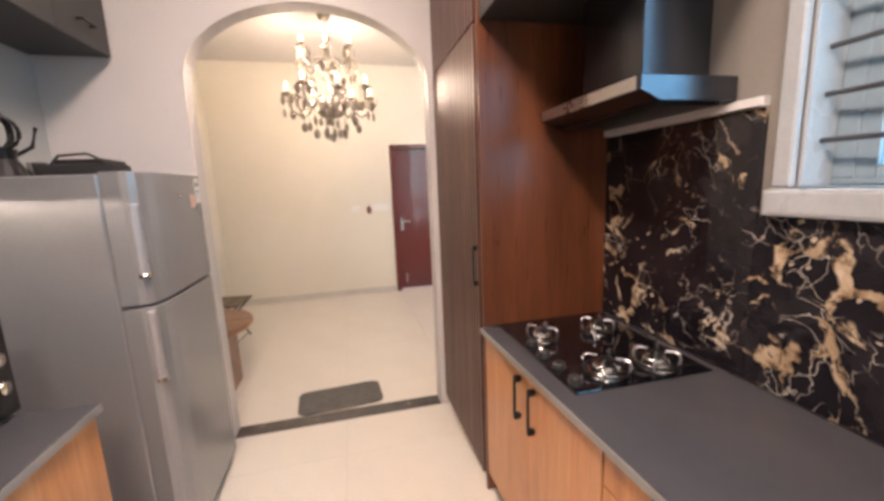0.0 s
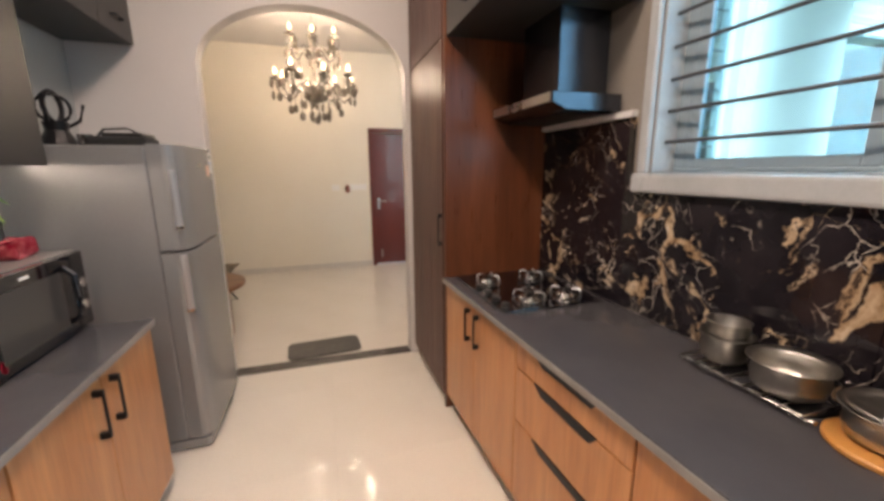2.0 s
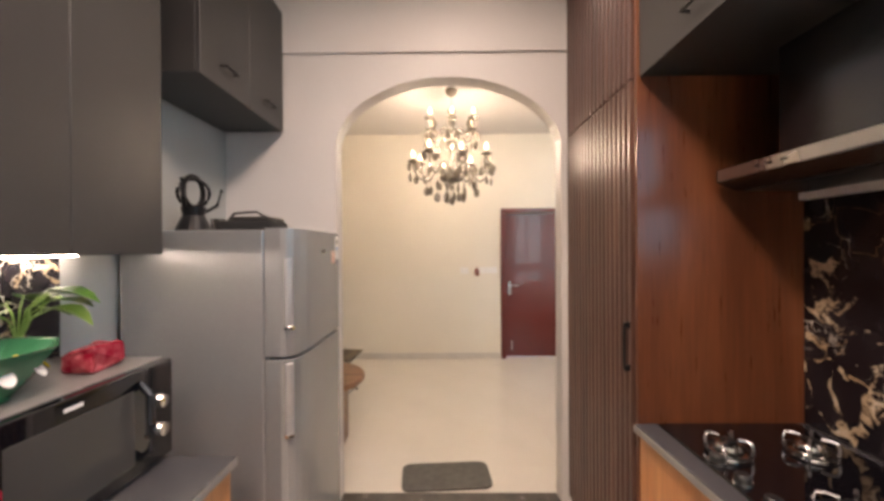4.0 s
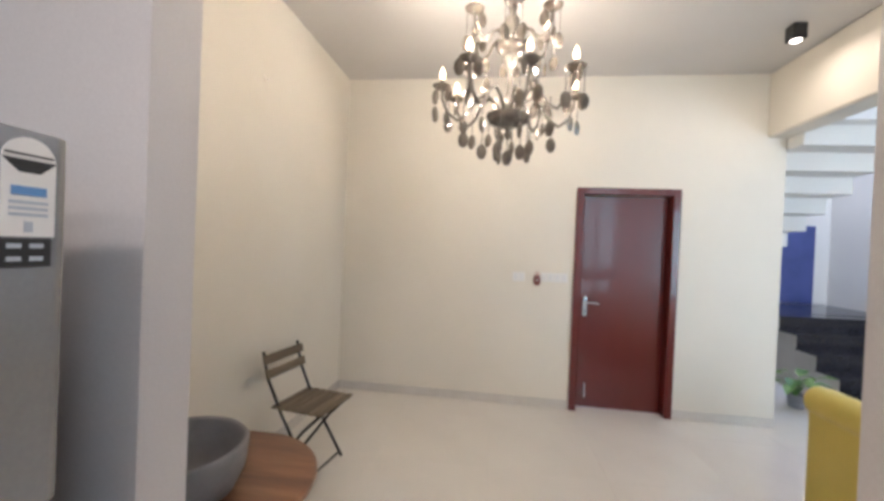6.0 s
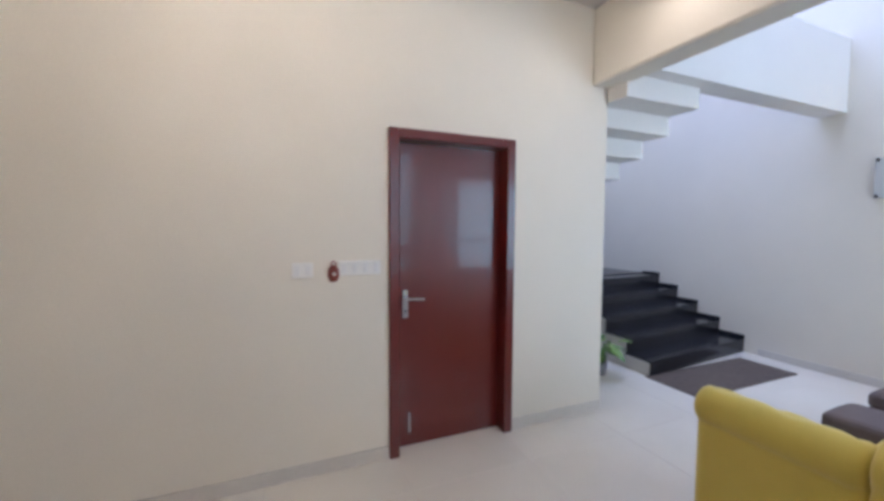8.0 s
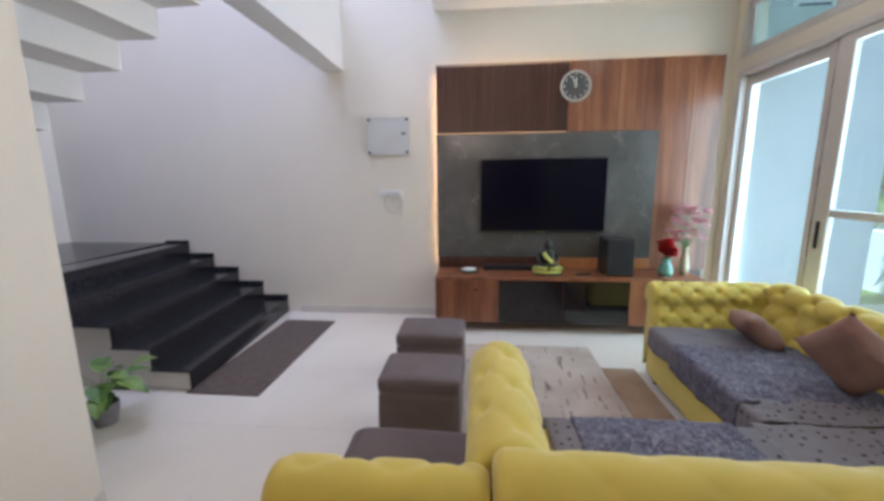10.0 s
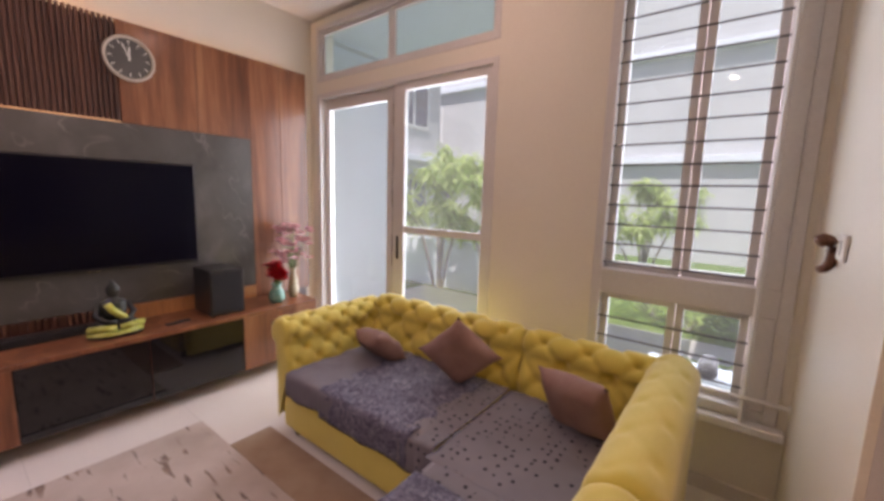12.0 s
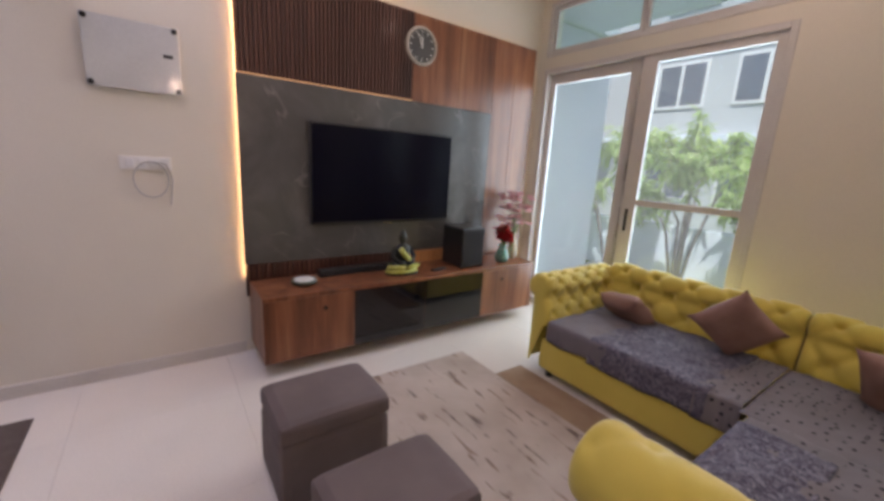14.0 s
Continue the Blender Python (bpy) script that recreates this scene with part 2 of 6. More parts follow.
def join(bm, t):
    tmp = bpy.data.meshes.new("tmp")
    t.to_mesh(tmp)
    t.free()
    bm.from_mesh(tmp)
    bpy.data.meshes.remove(tmp)


def box(a, b, bevel=0.0, m=None, seg=1):
    bm = bmesh.new()
    add_box(bm, a, b, bevel, m, seg)
    return bm


def boxes(*pairs, bevel=0.0):
    bm = bmesh.new()
    for a, b in pairs:
        add_box(bm, a, b, bevel)
    return bm


def add_lathe(bm, profile, seg=24, m=None, sx=1.0, sy=1.0):
    """Adds a turned shape: profile is (radius, height) from bottom to top."""
    rings = []
    t = bmesh.new()
    for r, z in profile:
        if r < 1e-5:
            rings.append([t.verts.new((0, 0, z))])
        else:
            rings.append([t.verts.new((r * sx * math.cos(2 * math.pi * k / seg), r * sy * math.sin(2 * math.pi * k / seg), z)) for k in range(seg)])
    for p, q in zip(rings, rings[1:]):
        for k in range(seg):
            j = (k + 1) % seg
            if len(p) == 1 and len(q) == 1:
                continue
            if len(p) == 1:
                t.faces.new((p[0], q[j], q[k]))
            elif len(q) == 1:
                t.faces.new((p[k], p[j], q[0]))
            else:
                t.faces.new((p[k], p[j], q[j], q[k]))
    bmesh.ops.recalc_face_normals(t, faces=t.faces[:])
    if m is not None:
        bmesh.ops.transform(t, matrix=m, verts=t.verts)
    join(bm, t)


def lathe(profile, seg=24, m=None, sx=1.0, sy=1.0):
    bm = bmesh.new()
    add_lathe(bm, profile, seg, m, sx, sy)
    return bm


def add_tube(bm, pts, r, seg=8, closed=False, taper=1.0):
    """Adds a round rod along points."""
    t = bmesh.new()
    pts = [Vector(p) for p in pts]
    rings = []
    n = len(pts)
    for i, p in enumerate(pts):
        a = pts[(i - 1) % n] if (i or closed) else p
        c = pts[(i + 1) % n] if (i < n - 1 or closed) else p
        d = (c - a).normalized()
        up = Vector((0, 0, 1)) if abs(d.z) < 0.95 else Vector((1, 0, 0))
        u = d.cross(up).normalized()
        w = d.cross(u)
        rr = r * (1 + (taper - 1) * i / max(1, n - 1))
        rings.append([t.verts.new(p + rr * (u * math.cos(2 * math.pi * k / seg) + w * math.sin(2 * math.pi * k / seg))) for k in range(seg)])
    for i in range(n if closed else n - 1):
        p, q = rings[i], rings[(i + 1) % n]
        for k in range(seg):
            j = (k + 1) % seg
            t.faces.new((p[k], p[j], q[j], q[k]))
    if not closed:
        t.faces.new(rings[0])
        t.faces.new(rings[-1])
    bmesh.ops.recalc_face_normals(t, faces=t.faces[:])
    join(bm, t)


def tube(pts, r, seg=8, closed=False, taper=1.0):
    bm = bmesh.new()
    add_tube(bm, pts, r, seg, closed, taper)
    return bm


def prism(outline, axis, a, b, bevel=0.0):
    """A flat outline (two coordinates a point) pushed from a to b along an axis."""
    bm = bmesh.new()
    place = {"x": lambda u, v, w: (w, u, v), "y": lambda u, v, w: (u, w, v), "z": lambda u, v, w: (u, v, w)}[axis]
    lo = [bm.verts.new(place(u, v, a)) for u, v in outline]
    hi = [bm.verts.new(place(u, v, b)) for u, v in outline]
    bm.faces.new(lo)
    bm.faces.new(hi)
    k = len(lo)
    for i in range(k):
        bm.faces.new((lo[i], lo[(i + 1) % k], hi[(i + 1) % k], hi[i]))
    bmesh.ops.recalc_face_normals(bm, faces=bm.faces[:])
    if bevel:
        bmesh.ops.bevel(bm, geom=bm.edges[:], offset=bevel, segments=1, affect="EDGES")
    return bm


def structure(name, bm, material, label, category, smooth=False):
    return tagged(part(name, bm, material, None, "", smooth), label, category, "", "structure")


def arc(cx, cy, r, a0, a1, n, ry=None):
    return [(cx + r * math.cos(radians(a0 + (a1 - a0) * k / n)), cy + (ry or r) * math.sin(radians(a0 + (a1 - a0) * k / n))) for k in range(n + 1)]

# ---- the large structure ----
# kitchen: x -0.72 to 2.0, y -1.3 to 3.07; dining: x -0.87 to 3.1, y 3.27 to 6.16; living: x 2.2 to 6.08, y 1.94 to 5.84; stairs behind
H = 3.2
DW = 6.17
structure("floor", boxes(((-1.1, -1.6, -0.15), (2.2, 3.07, -0.012)), ((-1.1, 3.07, -0.15), (6.4, 9.6, -0.012)), ((2.2, 1.7, -0.15), (6.4, 3.07, -0.012))), GROUT,
          "cream glossy vitrified floor tiles with hairline joints", "floor")
structure("ceiling_kitchen", box((-1.0, -1.5, H), (2.15, 3.07, H + 0.15)), CEIL, "plain white painted kitchen ceiling", "ceiling")
structure("ceiling_dining", box((-1.1, 2.96, H), (3.30, 6.37, H + 0.15)), CEIL_DIMMED, "plain white painted dining ceiling", "ceiling")
structure("ceiling_living", boxes(((3.30, 1.7, H + 0.02), (6.4, 4.86, H + 0.17)), ((2.205, 1.7, H), (3.30, 2.959, H + 0.15))), CEIL, "plain white painted living room ceiling", "ceiling")

# wall with the arch
AX0, AX1, SPR, TOP = -0.050, 1.31, 2.17, 2.60
_cx, _rx = (AX0 + AX1) / 2, (AX1 - AX0) / 2
_arch = [(-1.12, 0), (AX0, 0)] + arc(_cx, SPR, _rx, 180, 0, 28, TOP - SPR) + [(AX1, 0), (2.15, 0), (2.15, H), (-1.12, H)]
structure("wall_arch", prism(_arch, "y", 3.07, 3.20), WALL_SHADED, "painted wall with a tall rounded archway", "wall")
structure("beam_kitchen", box((-0.72, 3.05, 2.745), (1.36, 3.069, H)), WALL_SHADED, "shallow painted beam over the archway", "beam")
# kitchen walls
structure("wall_kitchen_left", box((-0.92, -1.5, 0), (-0.72, 3.07, H)), WALLK_SHADED, "pale painted kitchen wall", "wall")
structure("wall_kitchen_back", box((-0.72, -1.5, 0), (2.0, -1.3, H)), WALLK_SHADED, "pale painted kitchen wall", "wall")
KW = (-0.55, 1.40, 1.50, 2.75)  # kitchen window: y0, y1, z0, z1
structure("wall_kitchen_right", boxes(((2.0, -1.5, 0), (2.15, KW[0], H)), ((2.0, KW[1], 0), (2.15, 3.07, H)), ((2.0, KW[0], 0), (2.15, KW[1], KW[2])), ((2.0, KW[0], KW[3]), (2.15, KW[1], H))),
          GREIGE, "greige painted kitchen wall with a window opening", "wall")
# dining walls
structure("wall_dining_left", box((-1.07, 3.09, 0), (-0.87, 6.37, H)), WALL, "cream painted dining wall", "wall")
structure("wall_dining_far", boxes(((-0.87, DW, 0), (1.50, DW + 0.2, H)), ((2.33, DW, 0), (3.25, DW + 0.2, H)), ((1.50, DW, 2.08), (2.33, DW + 0.2, H))), WALL, "cream painted wall with a red door", "wall")
structure("beam_dining", box((3.08, 2.96, 2.62), (3.30, DW, H), 0.015), WALL, "deep painted ceiling beam between dining and living room", "beam")
# living room walls
structure("wall_tv", box((6.08, 1.7, 0), (6.3, 9.6, 6.0)), WALL, "cream painted wall behind the television", "wall")
SD = (3.925, 5.98, 0.04, 2.515)
TR = (3.925, 5.98, 2.625, 3.14)
W2 = (2.26, 3.20, 0.47, 3.12)
_y0, _y1 = 1.74, 1.94
structure("wall_window", boxes(((2.2, _y0, 0), (W2[0], _y1, H)), ((W2[0], _y0, 0), (W2[1], _y1, W2[2])), ((W2[0], _y0, W2[3]), (W2[1], _y1, H)), ((W2[1], _y0, 0), (SD[0], _y1, H)),
                               ((SD[0], _y0, SD[3]), (SD[1], _y1, TR[2])), ((SD[0], _y0, TR[3]), (SD[1], _y1, H)), ((SD[0], _y0, 0), (SD[1], _y1, SD[2])), ((SD[1], _y0, 0), (6.08, _y1, H))),
          WALL, "painted wall with a tall window and sliding door", "wall")
structure("wall_living_side", box((2.2005, 1.94, 0), (2.22, 3.09, H)), WALL, "white painted side wall of the living room", "wall")
# stairwell
structure("beam_stair", box((3.30, 5.84, 2.68), (6.08, 6.06, 3.40)), CEIL, "white painted beam in front of the stairwell", "beam")
structure("wall_stair_far", box((3.05, 9.4, 0), (6.08, 9.6, 6.0)), WALL, "painted stairwell wall", "wall")
structure("wall_stair_left", boxes(((3.05, DW + 0.2, 0), (3.25, 9.4, 6.0)), ((3.10, 4.66, H + 0.15), (3.30, DW + 0.2, 6.0)), ((3.30, 4.66, H + 0.17), (6.08, 4.86, 6.0))), WALL, "painted stairwell wall rising to the upper floor", "wall")
structure("ceiling_stair", boxes(((3.05, 4.66, 6.0), (6.3, 5.2, 6.15)), ((3.05, 8.2, 6.0), (6.3, 9.6, 6.15)), ((3.05, 5.2, 6.0), (3.6, 8.2, 6.15)), ((5.8, 5.2, 6.0), (6.3, 8.2, 6.15))), CEIL, "white stairwell ceiling with a skylight opening", "ceiling")
structure("skylight", box((3.6, 5.2, 6.02), (5.8, 8.2, 6.06)), surf("frosted_skylight", (0.8, 0.85, 0.9), None, 0.5), "frosted skylight panel over the stairwell", "skylight")
# threshold strip
structure("threshold", box((AX0, 3.075, -0.012), (AX1, 3.20, 0.004), 0.002), SILLST, "dark stone threshold strip under the archway", "threshold")

# ---- unseen ceiling lamps, and daylight ----
LAMPFACE = plain("lamp_face", (1, 0.95, 0.88), 0.4, emit=4.0, emit_colour=(1.0, 0.90, 0.76))


def downlight(x, y, z, watts, colour=(1.0, 0.84, 0.66), label="unseen round downlight added in the living room ceiling", r=0.052):
    d = thing("downlight", label, "ceiling light", (x, y, z), "recessed downlights")
    part("rim", lathe([(r, -0.004), (r + 0.013, -0.004), (r + 0.014, -0.001), (r + 0.014, 0.0), (r, 0.0)], 32), UPVC, d)
    part("diffuser", lathe([(0, -0.003), (r, -0.003), (r, -0.001), (0, -0.001)], 32), LAMPFACE, d)
    data = bpy.data.lights.new("downlight_light", "AREA")
    data.energy, data.color, data.shape, data.size = watts, colour, "DISK", 2.1 * r
    li = new("downlight_light", data)
    li.matrix_world = look((x, y, z - 0.012), (x, y, z - 1))


# unseen lamps, oversized for soft shadows; the weak third only fills the arch wall
for _x, _y, _wt in ((0.55, -0.55, 19), (0.55, 1.05, 20), (0.70, 2.15, 3)):
    downlight(_x, _y, H, _wt, (1.0, 0.88, 0.75), "unseen round panel light added on the kitchen ceiling", 0.24)
# two weak downlights added out of view as warm fill for the living room
for _x, _y in ((4.0, 2.7), (5.2, 4.2)):
    downlight(_x, _y, H + 0.02, 3, (1.0, 0.88, 0.74))
# daylight down the stairwell
_sk = bpy.data.lights.new("stairwell_daylight", "AREA")
_sk.energy, _sk.color, _sk.shape, _sk.size, _sk.size_y = 95, (0.56, 0.68, 1.0), "RECTANGLE", 2.1, 2.8
new("stairwell_daylight", _sk).matrix_world = look((4.7, 6.7, 5.97), (4.7, 6.7, 0))
# daylight through the windows
for _nm, _w, _eye, _tgt, _sx, _sy in (("kitchen_daylight", 22, (2.50, 0.42, 2.16), (0.5, 0.42, 1.9), 1.9, 1.2), ("door_daylight", 76, (5.0, 1.45, 1.3), (5.0, 4, 1.1), 1.9, 2.4), ("window_daylight", 27, (2.73, 1.50, 1.7), (2.9, 4, 1.4), 0.9, 2.4)):
    _d = bpy.data.lights.new(_nm, "AREA")
    _d.energy, _d.color, _d.shape, _d.size, _d.size_y = _w, ((0.55, 0.82, 1.0) if _nm[0] == "k" else (0.80, 0.92, 1.0)), "RECTANGLE", _sx, _sy
    new(_nm, _d).matrix_world = look(_eye, _tgt)

# ---- kitchen: fitted units ----


def bow_handle(parent, x, y, z0, z1, out=-1, name="handle"):
    """A slim black D-handle standing upright on a front that faces along x."""
    o = 0.028 * out
    bm = tube([(x, y, z0), (x + o, y, z0), (x + o, y, z1), (x, y, z1)], 0.0055, 6)
    for z in (z0, z1):
        add_box(bm, (x - 0.004, y - 0.008, z - 0.012), (x + o * 1.1, y + 0.008, z + 0.012), 0.002)
    return part(name, bm, BLACKM, parent, "black metal handle")


def base_unit(y0, y1, front, back, out, handles=(), drawers=False, wood_mat=None):
    """A floor cabinet: carcass, plinth and two doors or three drawers with cut-in grips."""
    c = thing("base_cabinet", "teak-veneered kitchen base cabinet under a dark worktop", "cabinet", (0, 0, 0), "kitchen base cabinets")
    wm = wood_mat or TEAK
    f = front
    part("body", box((min(f - 0.02 * out, back), y0 + 0.002, 0.10), (max(f - 0.02 * out, back), y1 - 0.002, 0.845), 0.001), wm, c)
    part("plinth", box((min(f - 0.06 * out, back), y0 + 0.002, 0.0), (max(f - 0.06 * out, back), y1 - 0.002, 0.098)), DKGREY, c, "dark recessed plinth")
    xs = sorted((f - 0.018 * out, f))
    if drawers:
        zs = [(0.105, 0.485), (0.49, 0.725), (0.73, 0.842)]
        ym = (y0 + y1) / 2
        for z0, z1 in zs:
            d = part("drawer_front", box((xs[0], y0 + 0.003, z0), (xs[1], y1 - 0.003, z1), 0.0015), wm, c)
            part("grip", prism([(ym - 0.17, z1 + 0.001), (ym - 0.14, z1 - 0.030), (ym + 0.12, z1 - 0.030), (ym + 0.17, z1 + 0.001)], "x", xs[0] - 0.003, xs[1] + 0.003), BLACKM, d, "black cut-in finger grip")
    else:
        ym = (y0 + y1) / 2
        for a, b in ((y0 + 0.003, ym - 0.0015), (ym + 0.0015, y1 - 0.003)):
            d = part("door", box((xs[0], a, 0.105), (xs[1], b, 0.842), 0.0015), wm, c)
            hy = ym + (-0.055 if b < ym else 0.055)
            bow_handle(d, f, hy, 0.645, 0.80, out)
    return c


for _y0, _y1, _dr in ((1.375, 2.222, False), (0.755, 1.373, True), (0.10, 0.753, False), (-0.62, 0.098, True), (-1.29, -0.622, False)):
    base_unit(_y0, _y1, 1.355, 1.985, -1, drawers=_dr)
for _y0, _y1 in ((1.13, 1.985), (0.26, 1.128), (-0.55, 0.258), (-1.29, -0.552)):
    base_unit(_y0, _y1, -0.10, -0.715, 1)

_w = tagged(part("worktop", box((1.335, -1.295, 0.848), (1.984, 2.222, 0.88), 0.003), COUNTER), "dark grey quartz worktop with a hob", "worktop")
part("front_edge", box((1.331, -1.295, 0.850), (1.3346, 2.222, 0.876), 0.001), COUNTEDGE, _w, "pale worn front edge")
_w = tagged(part("worktop", box((-0.715, -1.295, 0.848), (-0.085, 1.992, 0.88), 0.003), COUNTER), "dark grey quartz worktop under the microwave", "worktop")
part("front_edge", box((-0.0846, -1.295, 0.850), (-0.081, 1.992, 0.876), 0.001), COUNTEDGE, _w, "pale worn front edge")

# the hob-side run opens a little towards the window end: its fronts stand askew to the wall
def skew_front(ob):
    if ob.type == "MESH":
        for v in ob.data.vertices:
            if 1.2 < v.co.x < 1.6:
                v.co.x += max(0.0, 2.2 - v.co.y) * 0.036
    for c in ob.children:
        skew_front(c)


for _ob in [o for o in scene.objects if o.parent is None and o.name.split(".")[0] in ("base_cabinet", "worktop")]:
    skew_front(_ob)

# black marble splashback slabs
_s = thing("splashback", "polished black marble splashback with gold veins", "splashback", (0, 0, 0))
for _a, _b, _t in ((1.694, 2.222, 1.735), (1.492, 1.692, 1.735), (0.60, 1.490, 1.418), (-0.30, 0.598, 1.418), (-1.295, -0.302, 1.418)):
    part("slab", box((1.986, _a, 0.8805), (1.999, _b, _t), 0.001), MARBLE, _s)
_s = thing("splashback", "polished black marble splashback lit under wall cabinets", "splashback", (0, 0, 0))
for _a, _b in ((0.9, 2.03), (-0.2, 0.898), (-1.295, -0.202)):
    part("slab", box((-0.719, _a, 0.8805), (-0.706, _b, 1.548), 0.001), MARBLE, _s)
tagged(part("trim_strip", box((1.965, 1.49, 1.737), (1.999, 2.222, 1.765), 0.003), UPVC), "white ledge strip above the marble splashback", "trim")
tagged(part("backing_panel", box((1.988, 1.74, 1.768), (1.999, 2.222, 2.215), 0.001), GLOSSB), "glossy black panel behind the cooker hood", "panel")

# tall unit with slatted front
_t = thing("tall_cabinet", "tall kitchen cabinet with dark slatted doors and walnut side", "cabinet", (0, 0, 0))
part("body", box((1.385, 2.248, 0.0), (1.998, 3.064, 3.19)), SLATW, _t)
part("side_panel", box((1.352, 2.226, 0.0), (1.998, 2.246, 3.19), 0.001), WALNUT, _t, "walnut veneer side panel")
for _a, _b, _hy in ((2.25, 2.655, 2.29), (2.659, 3.064, 0)):
    for _z0, _z1 in ((0.08, 2.22), (2.225, 3.18)):
        _d = part("slatted_door", box((1.368, _a, _z0), (1.384, _b, _z1)), SLATW, _t)
        _n = 9
        for _k in range(_n):
            _y = _a + (_b - _a) * (_k + 0.5) / _n
            part("slat", box((1.342, _y - 0.0145, _z0), (1.3678, _y + 0.0145, _z1), 0.004), SLATW, _d)
        if _hy and _z0 < 1:
            bow_handle(_d, 1.35, 2.275, 1.08, 1.25, -1)

# wall cabinets


def wall_unit(x0, x1, y0, y1, z0, z1, out, doors, label, handle_z=None):
    c = thing("wall_cabinet", label, "cabinet", (0, 0, 0), "dark wall cabinets")
    f = x1 if out > 0 else x0
    b = sorted((f - 0.018 * out, x0 if out > 0 else x1))
    part("body", box((b[0], y0, z0), (b[1], y1, z1), 0.001), DKGREY, c)
    xs = sorted((f - 0.0178 * out, f))
    for k in range(doors):
        a, e = y0 + (y1 - y0) * k / doors, y0 + (y1 - y0) * (k + 1) / doors
        d = part("door", box((xs[0], a + 0.0015, z0 - 0.004), (xs[1], e - 0.0015, z1), 0.0015), DKGREY, c)
        if handle_z:
            bm = tube([(f, (a + e) / 2 - 0.05, handle_z), (f + 0.026 * out, (a + e) / 2 - 0.05, handle_z), (f + 0.026 * out, (a + e) / 2 + 0.05, handle_z), (f, (a + e) / 2 + 0.05, handle_z)], 0.005, 6)
            part("handle", bm, BLACKM, d, "black metal handle")
    return c


wall_unit(1.36, 1.998, 1.50, 2.222, 2.22, 3.19, -1, 1, "dark grey wall cabinet above the cooker hood", 2.28)
for _a, _b in ((1.42, 2.11), (0.72, 1.418), (0.0, 0.718), (-1.29, -0.002)):
    wall_unit(-0.715, -0.41, _a, _b, 1.55, 2.98, 1, 2, "matt dark grey wall cabinet over the worktop")
wall_unit(-0.715, -0.36, 2.25, 3.045, 2.27, 2.98, 1, 2, "dark grey wall cabinet above the refrigerator", 2.36)

LEDW = plain("led_white", (1, 0.95, 0.85), 0.5, emit=18.0, emit_colour=(1.0, 0.92, 0.78))
tagged(part("led_strip", box((-0.69, -1.2, 1.540), (-0.665, 2.05, 1.548)), LEDW), "lit white strip light under the wall cabinets", "strip light")

# kitchen window with grille
GREYSUR = surf("pale_grey_marble", (0.48, 0.52, 0.54), (0.42, 0.46, 0.48), 0.3, scale=4, fine=80)
# white frame plastic, with blue daylight and backlit shade mixed into its colour
UPVC_COOL_SHADE = surf("white_upvc_cool_shade", (0.27, 0.36, 0.41), (0.24, 0.33, 0.38), 0.35, scale=2, bumps=0.02)
_win = tagged(new("window_1"), "white kitchen window with horizontal steel grille bars", "window", "", "structure")
_y0, _y1, _z0, _z1 = KW
part("window_surround", boxes(((1.972, _y1, _z0), (1.9995, _y1 + 0.05, _z1 + 0.1)), ((1.972, _y0 - 0.17, _z0), (1.9995, _y0, _z1 + 0.1)), ((1.972, _y0, _z1), (1.9995, _y1, _z1 + 0.1)), bevel=0.006), GREYSUR, _win)
part("window_sill", box((1.955, _y0 - 0.19, 1.42), (1.9995, _y1 + 0.06, 1.498), 0.012, seg=2), GREYSUR, _win, "thick pale grey sill")
part("reveal_lining", box((2.0, _y1 - 0.012, 1.5025), (2.108, _y1 - 0.002, _z1)), GREYSUR, _win)
part("inner_sill", box((2.0, _y0, 1.4985), (2.15, _y1, 1.502)), UPVC_COOL_SHADE, _win)
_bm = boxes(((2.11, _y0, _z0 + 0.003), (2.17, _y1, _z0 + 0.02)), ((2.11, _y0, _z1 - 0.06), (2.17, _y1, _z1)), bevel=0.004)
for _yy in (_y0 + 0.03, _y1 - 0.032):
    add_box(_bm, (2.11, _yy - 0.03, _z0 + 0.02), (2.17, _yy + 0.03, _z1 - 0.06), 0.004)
part("window_frame", _bm, UPVC_COOL_SHADE, _win)
_n = 3
for _k in range(_n):
    _a, _b = _y0 + 0.06 + (_y1 - _y0 - 0.12) * _k / _n, _y0 + 0.06 + (_y1 - _y0 - 0.12) * (_k + 1) / _n
    _o = 0.018 * (_k % 2)
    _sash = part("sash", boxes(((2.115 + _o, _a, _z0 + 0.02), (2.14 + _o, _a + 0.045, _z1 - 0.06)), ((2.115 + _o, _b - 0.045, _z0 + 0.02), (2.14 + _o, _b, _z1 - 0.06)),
                              ((2.115 + _o, _a + 0.045, _z0 + 0.02), (2.14 + _o, _b - 0.045, _z0 + 0.055)), ((2.115 + _o, _a + 0.045, _z1 - 0.11), (2.14 + _o, _b - 0.045, _z1 - 0.06)), bevel=0.003), UPVC_COOL_SHADE, _win)
    _p = part("pane", box((2.125 + _o, _a + 0.045, _z0 + 0.055), (2.129 + _o, _b - 0.045, _z1 - 0.11)), GLASSK, _sash)
    _p.visible_shadow = False
GREYBAR = surf("grey_bar", (0.07, 0.075, 0.085), (0.10, 0.105, 0.115), 0.4, 0.3)
_z = _z0 + 0.125
while _z < _z1:
    part("grille_bar", tube([(2.055, _y0, _z), (2.055, _y1, _z)], 0.0075, 8), GREYBAR, _win)
    _z += 0.1215

# ---- cooker hood ----
_h = thing("cooker_hood", "black glass and steel chimney cooker hood on the wall", "cooker hood", (0, 0, 0))
HOODM = surf("black_hood_metal", (0.085, 0.095, 0.115), (0.10, 0.11, 0.13), 0.22, 0.9, scale=3)
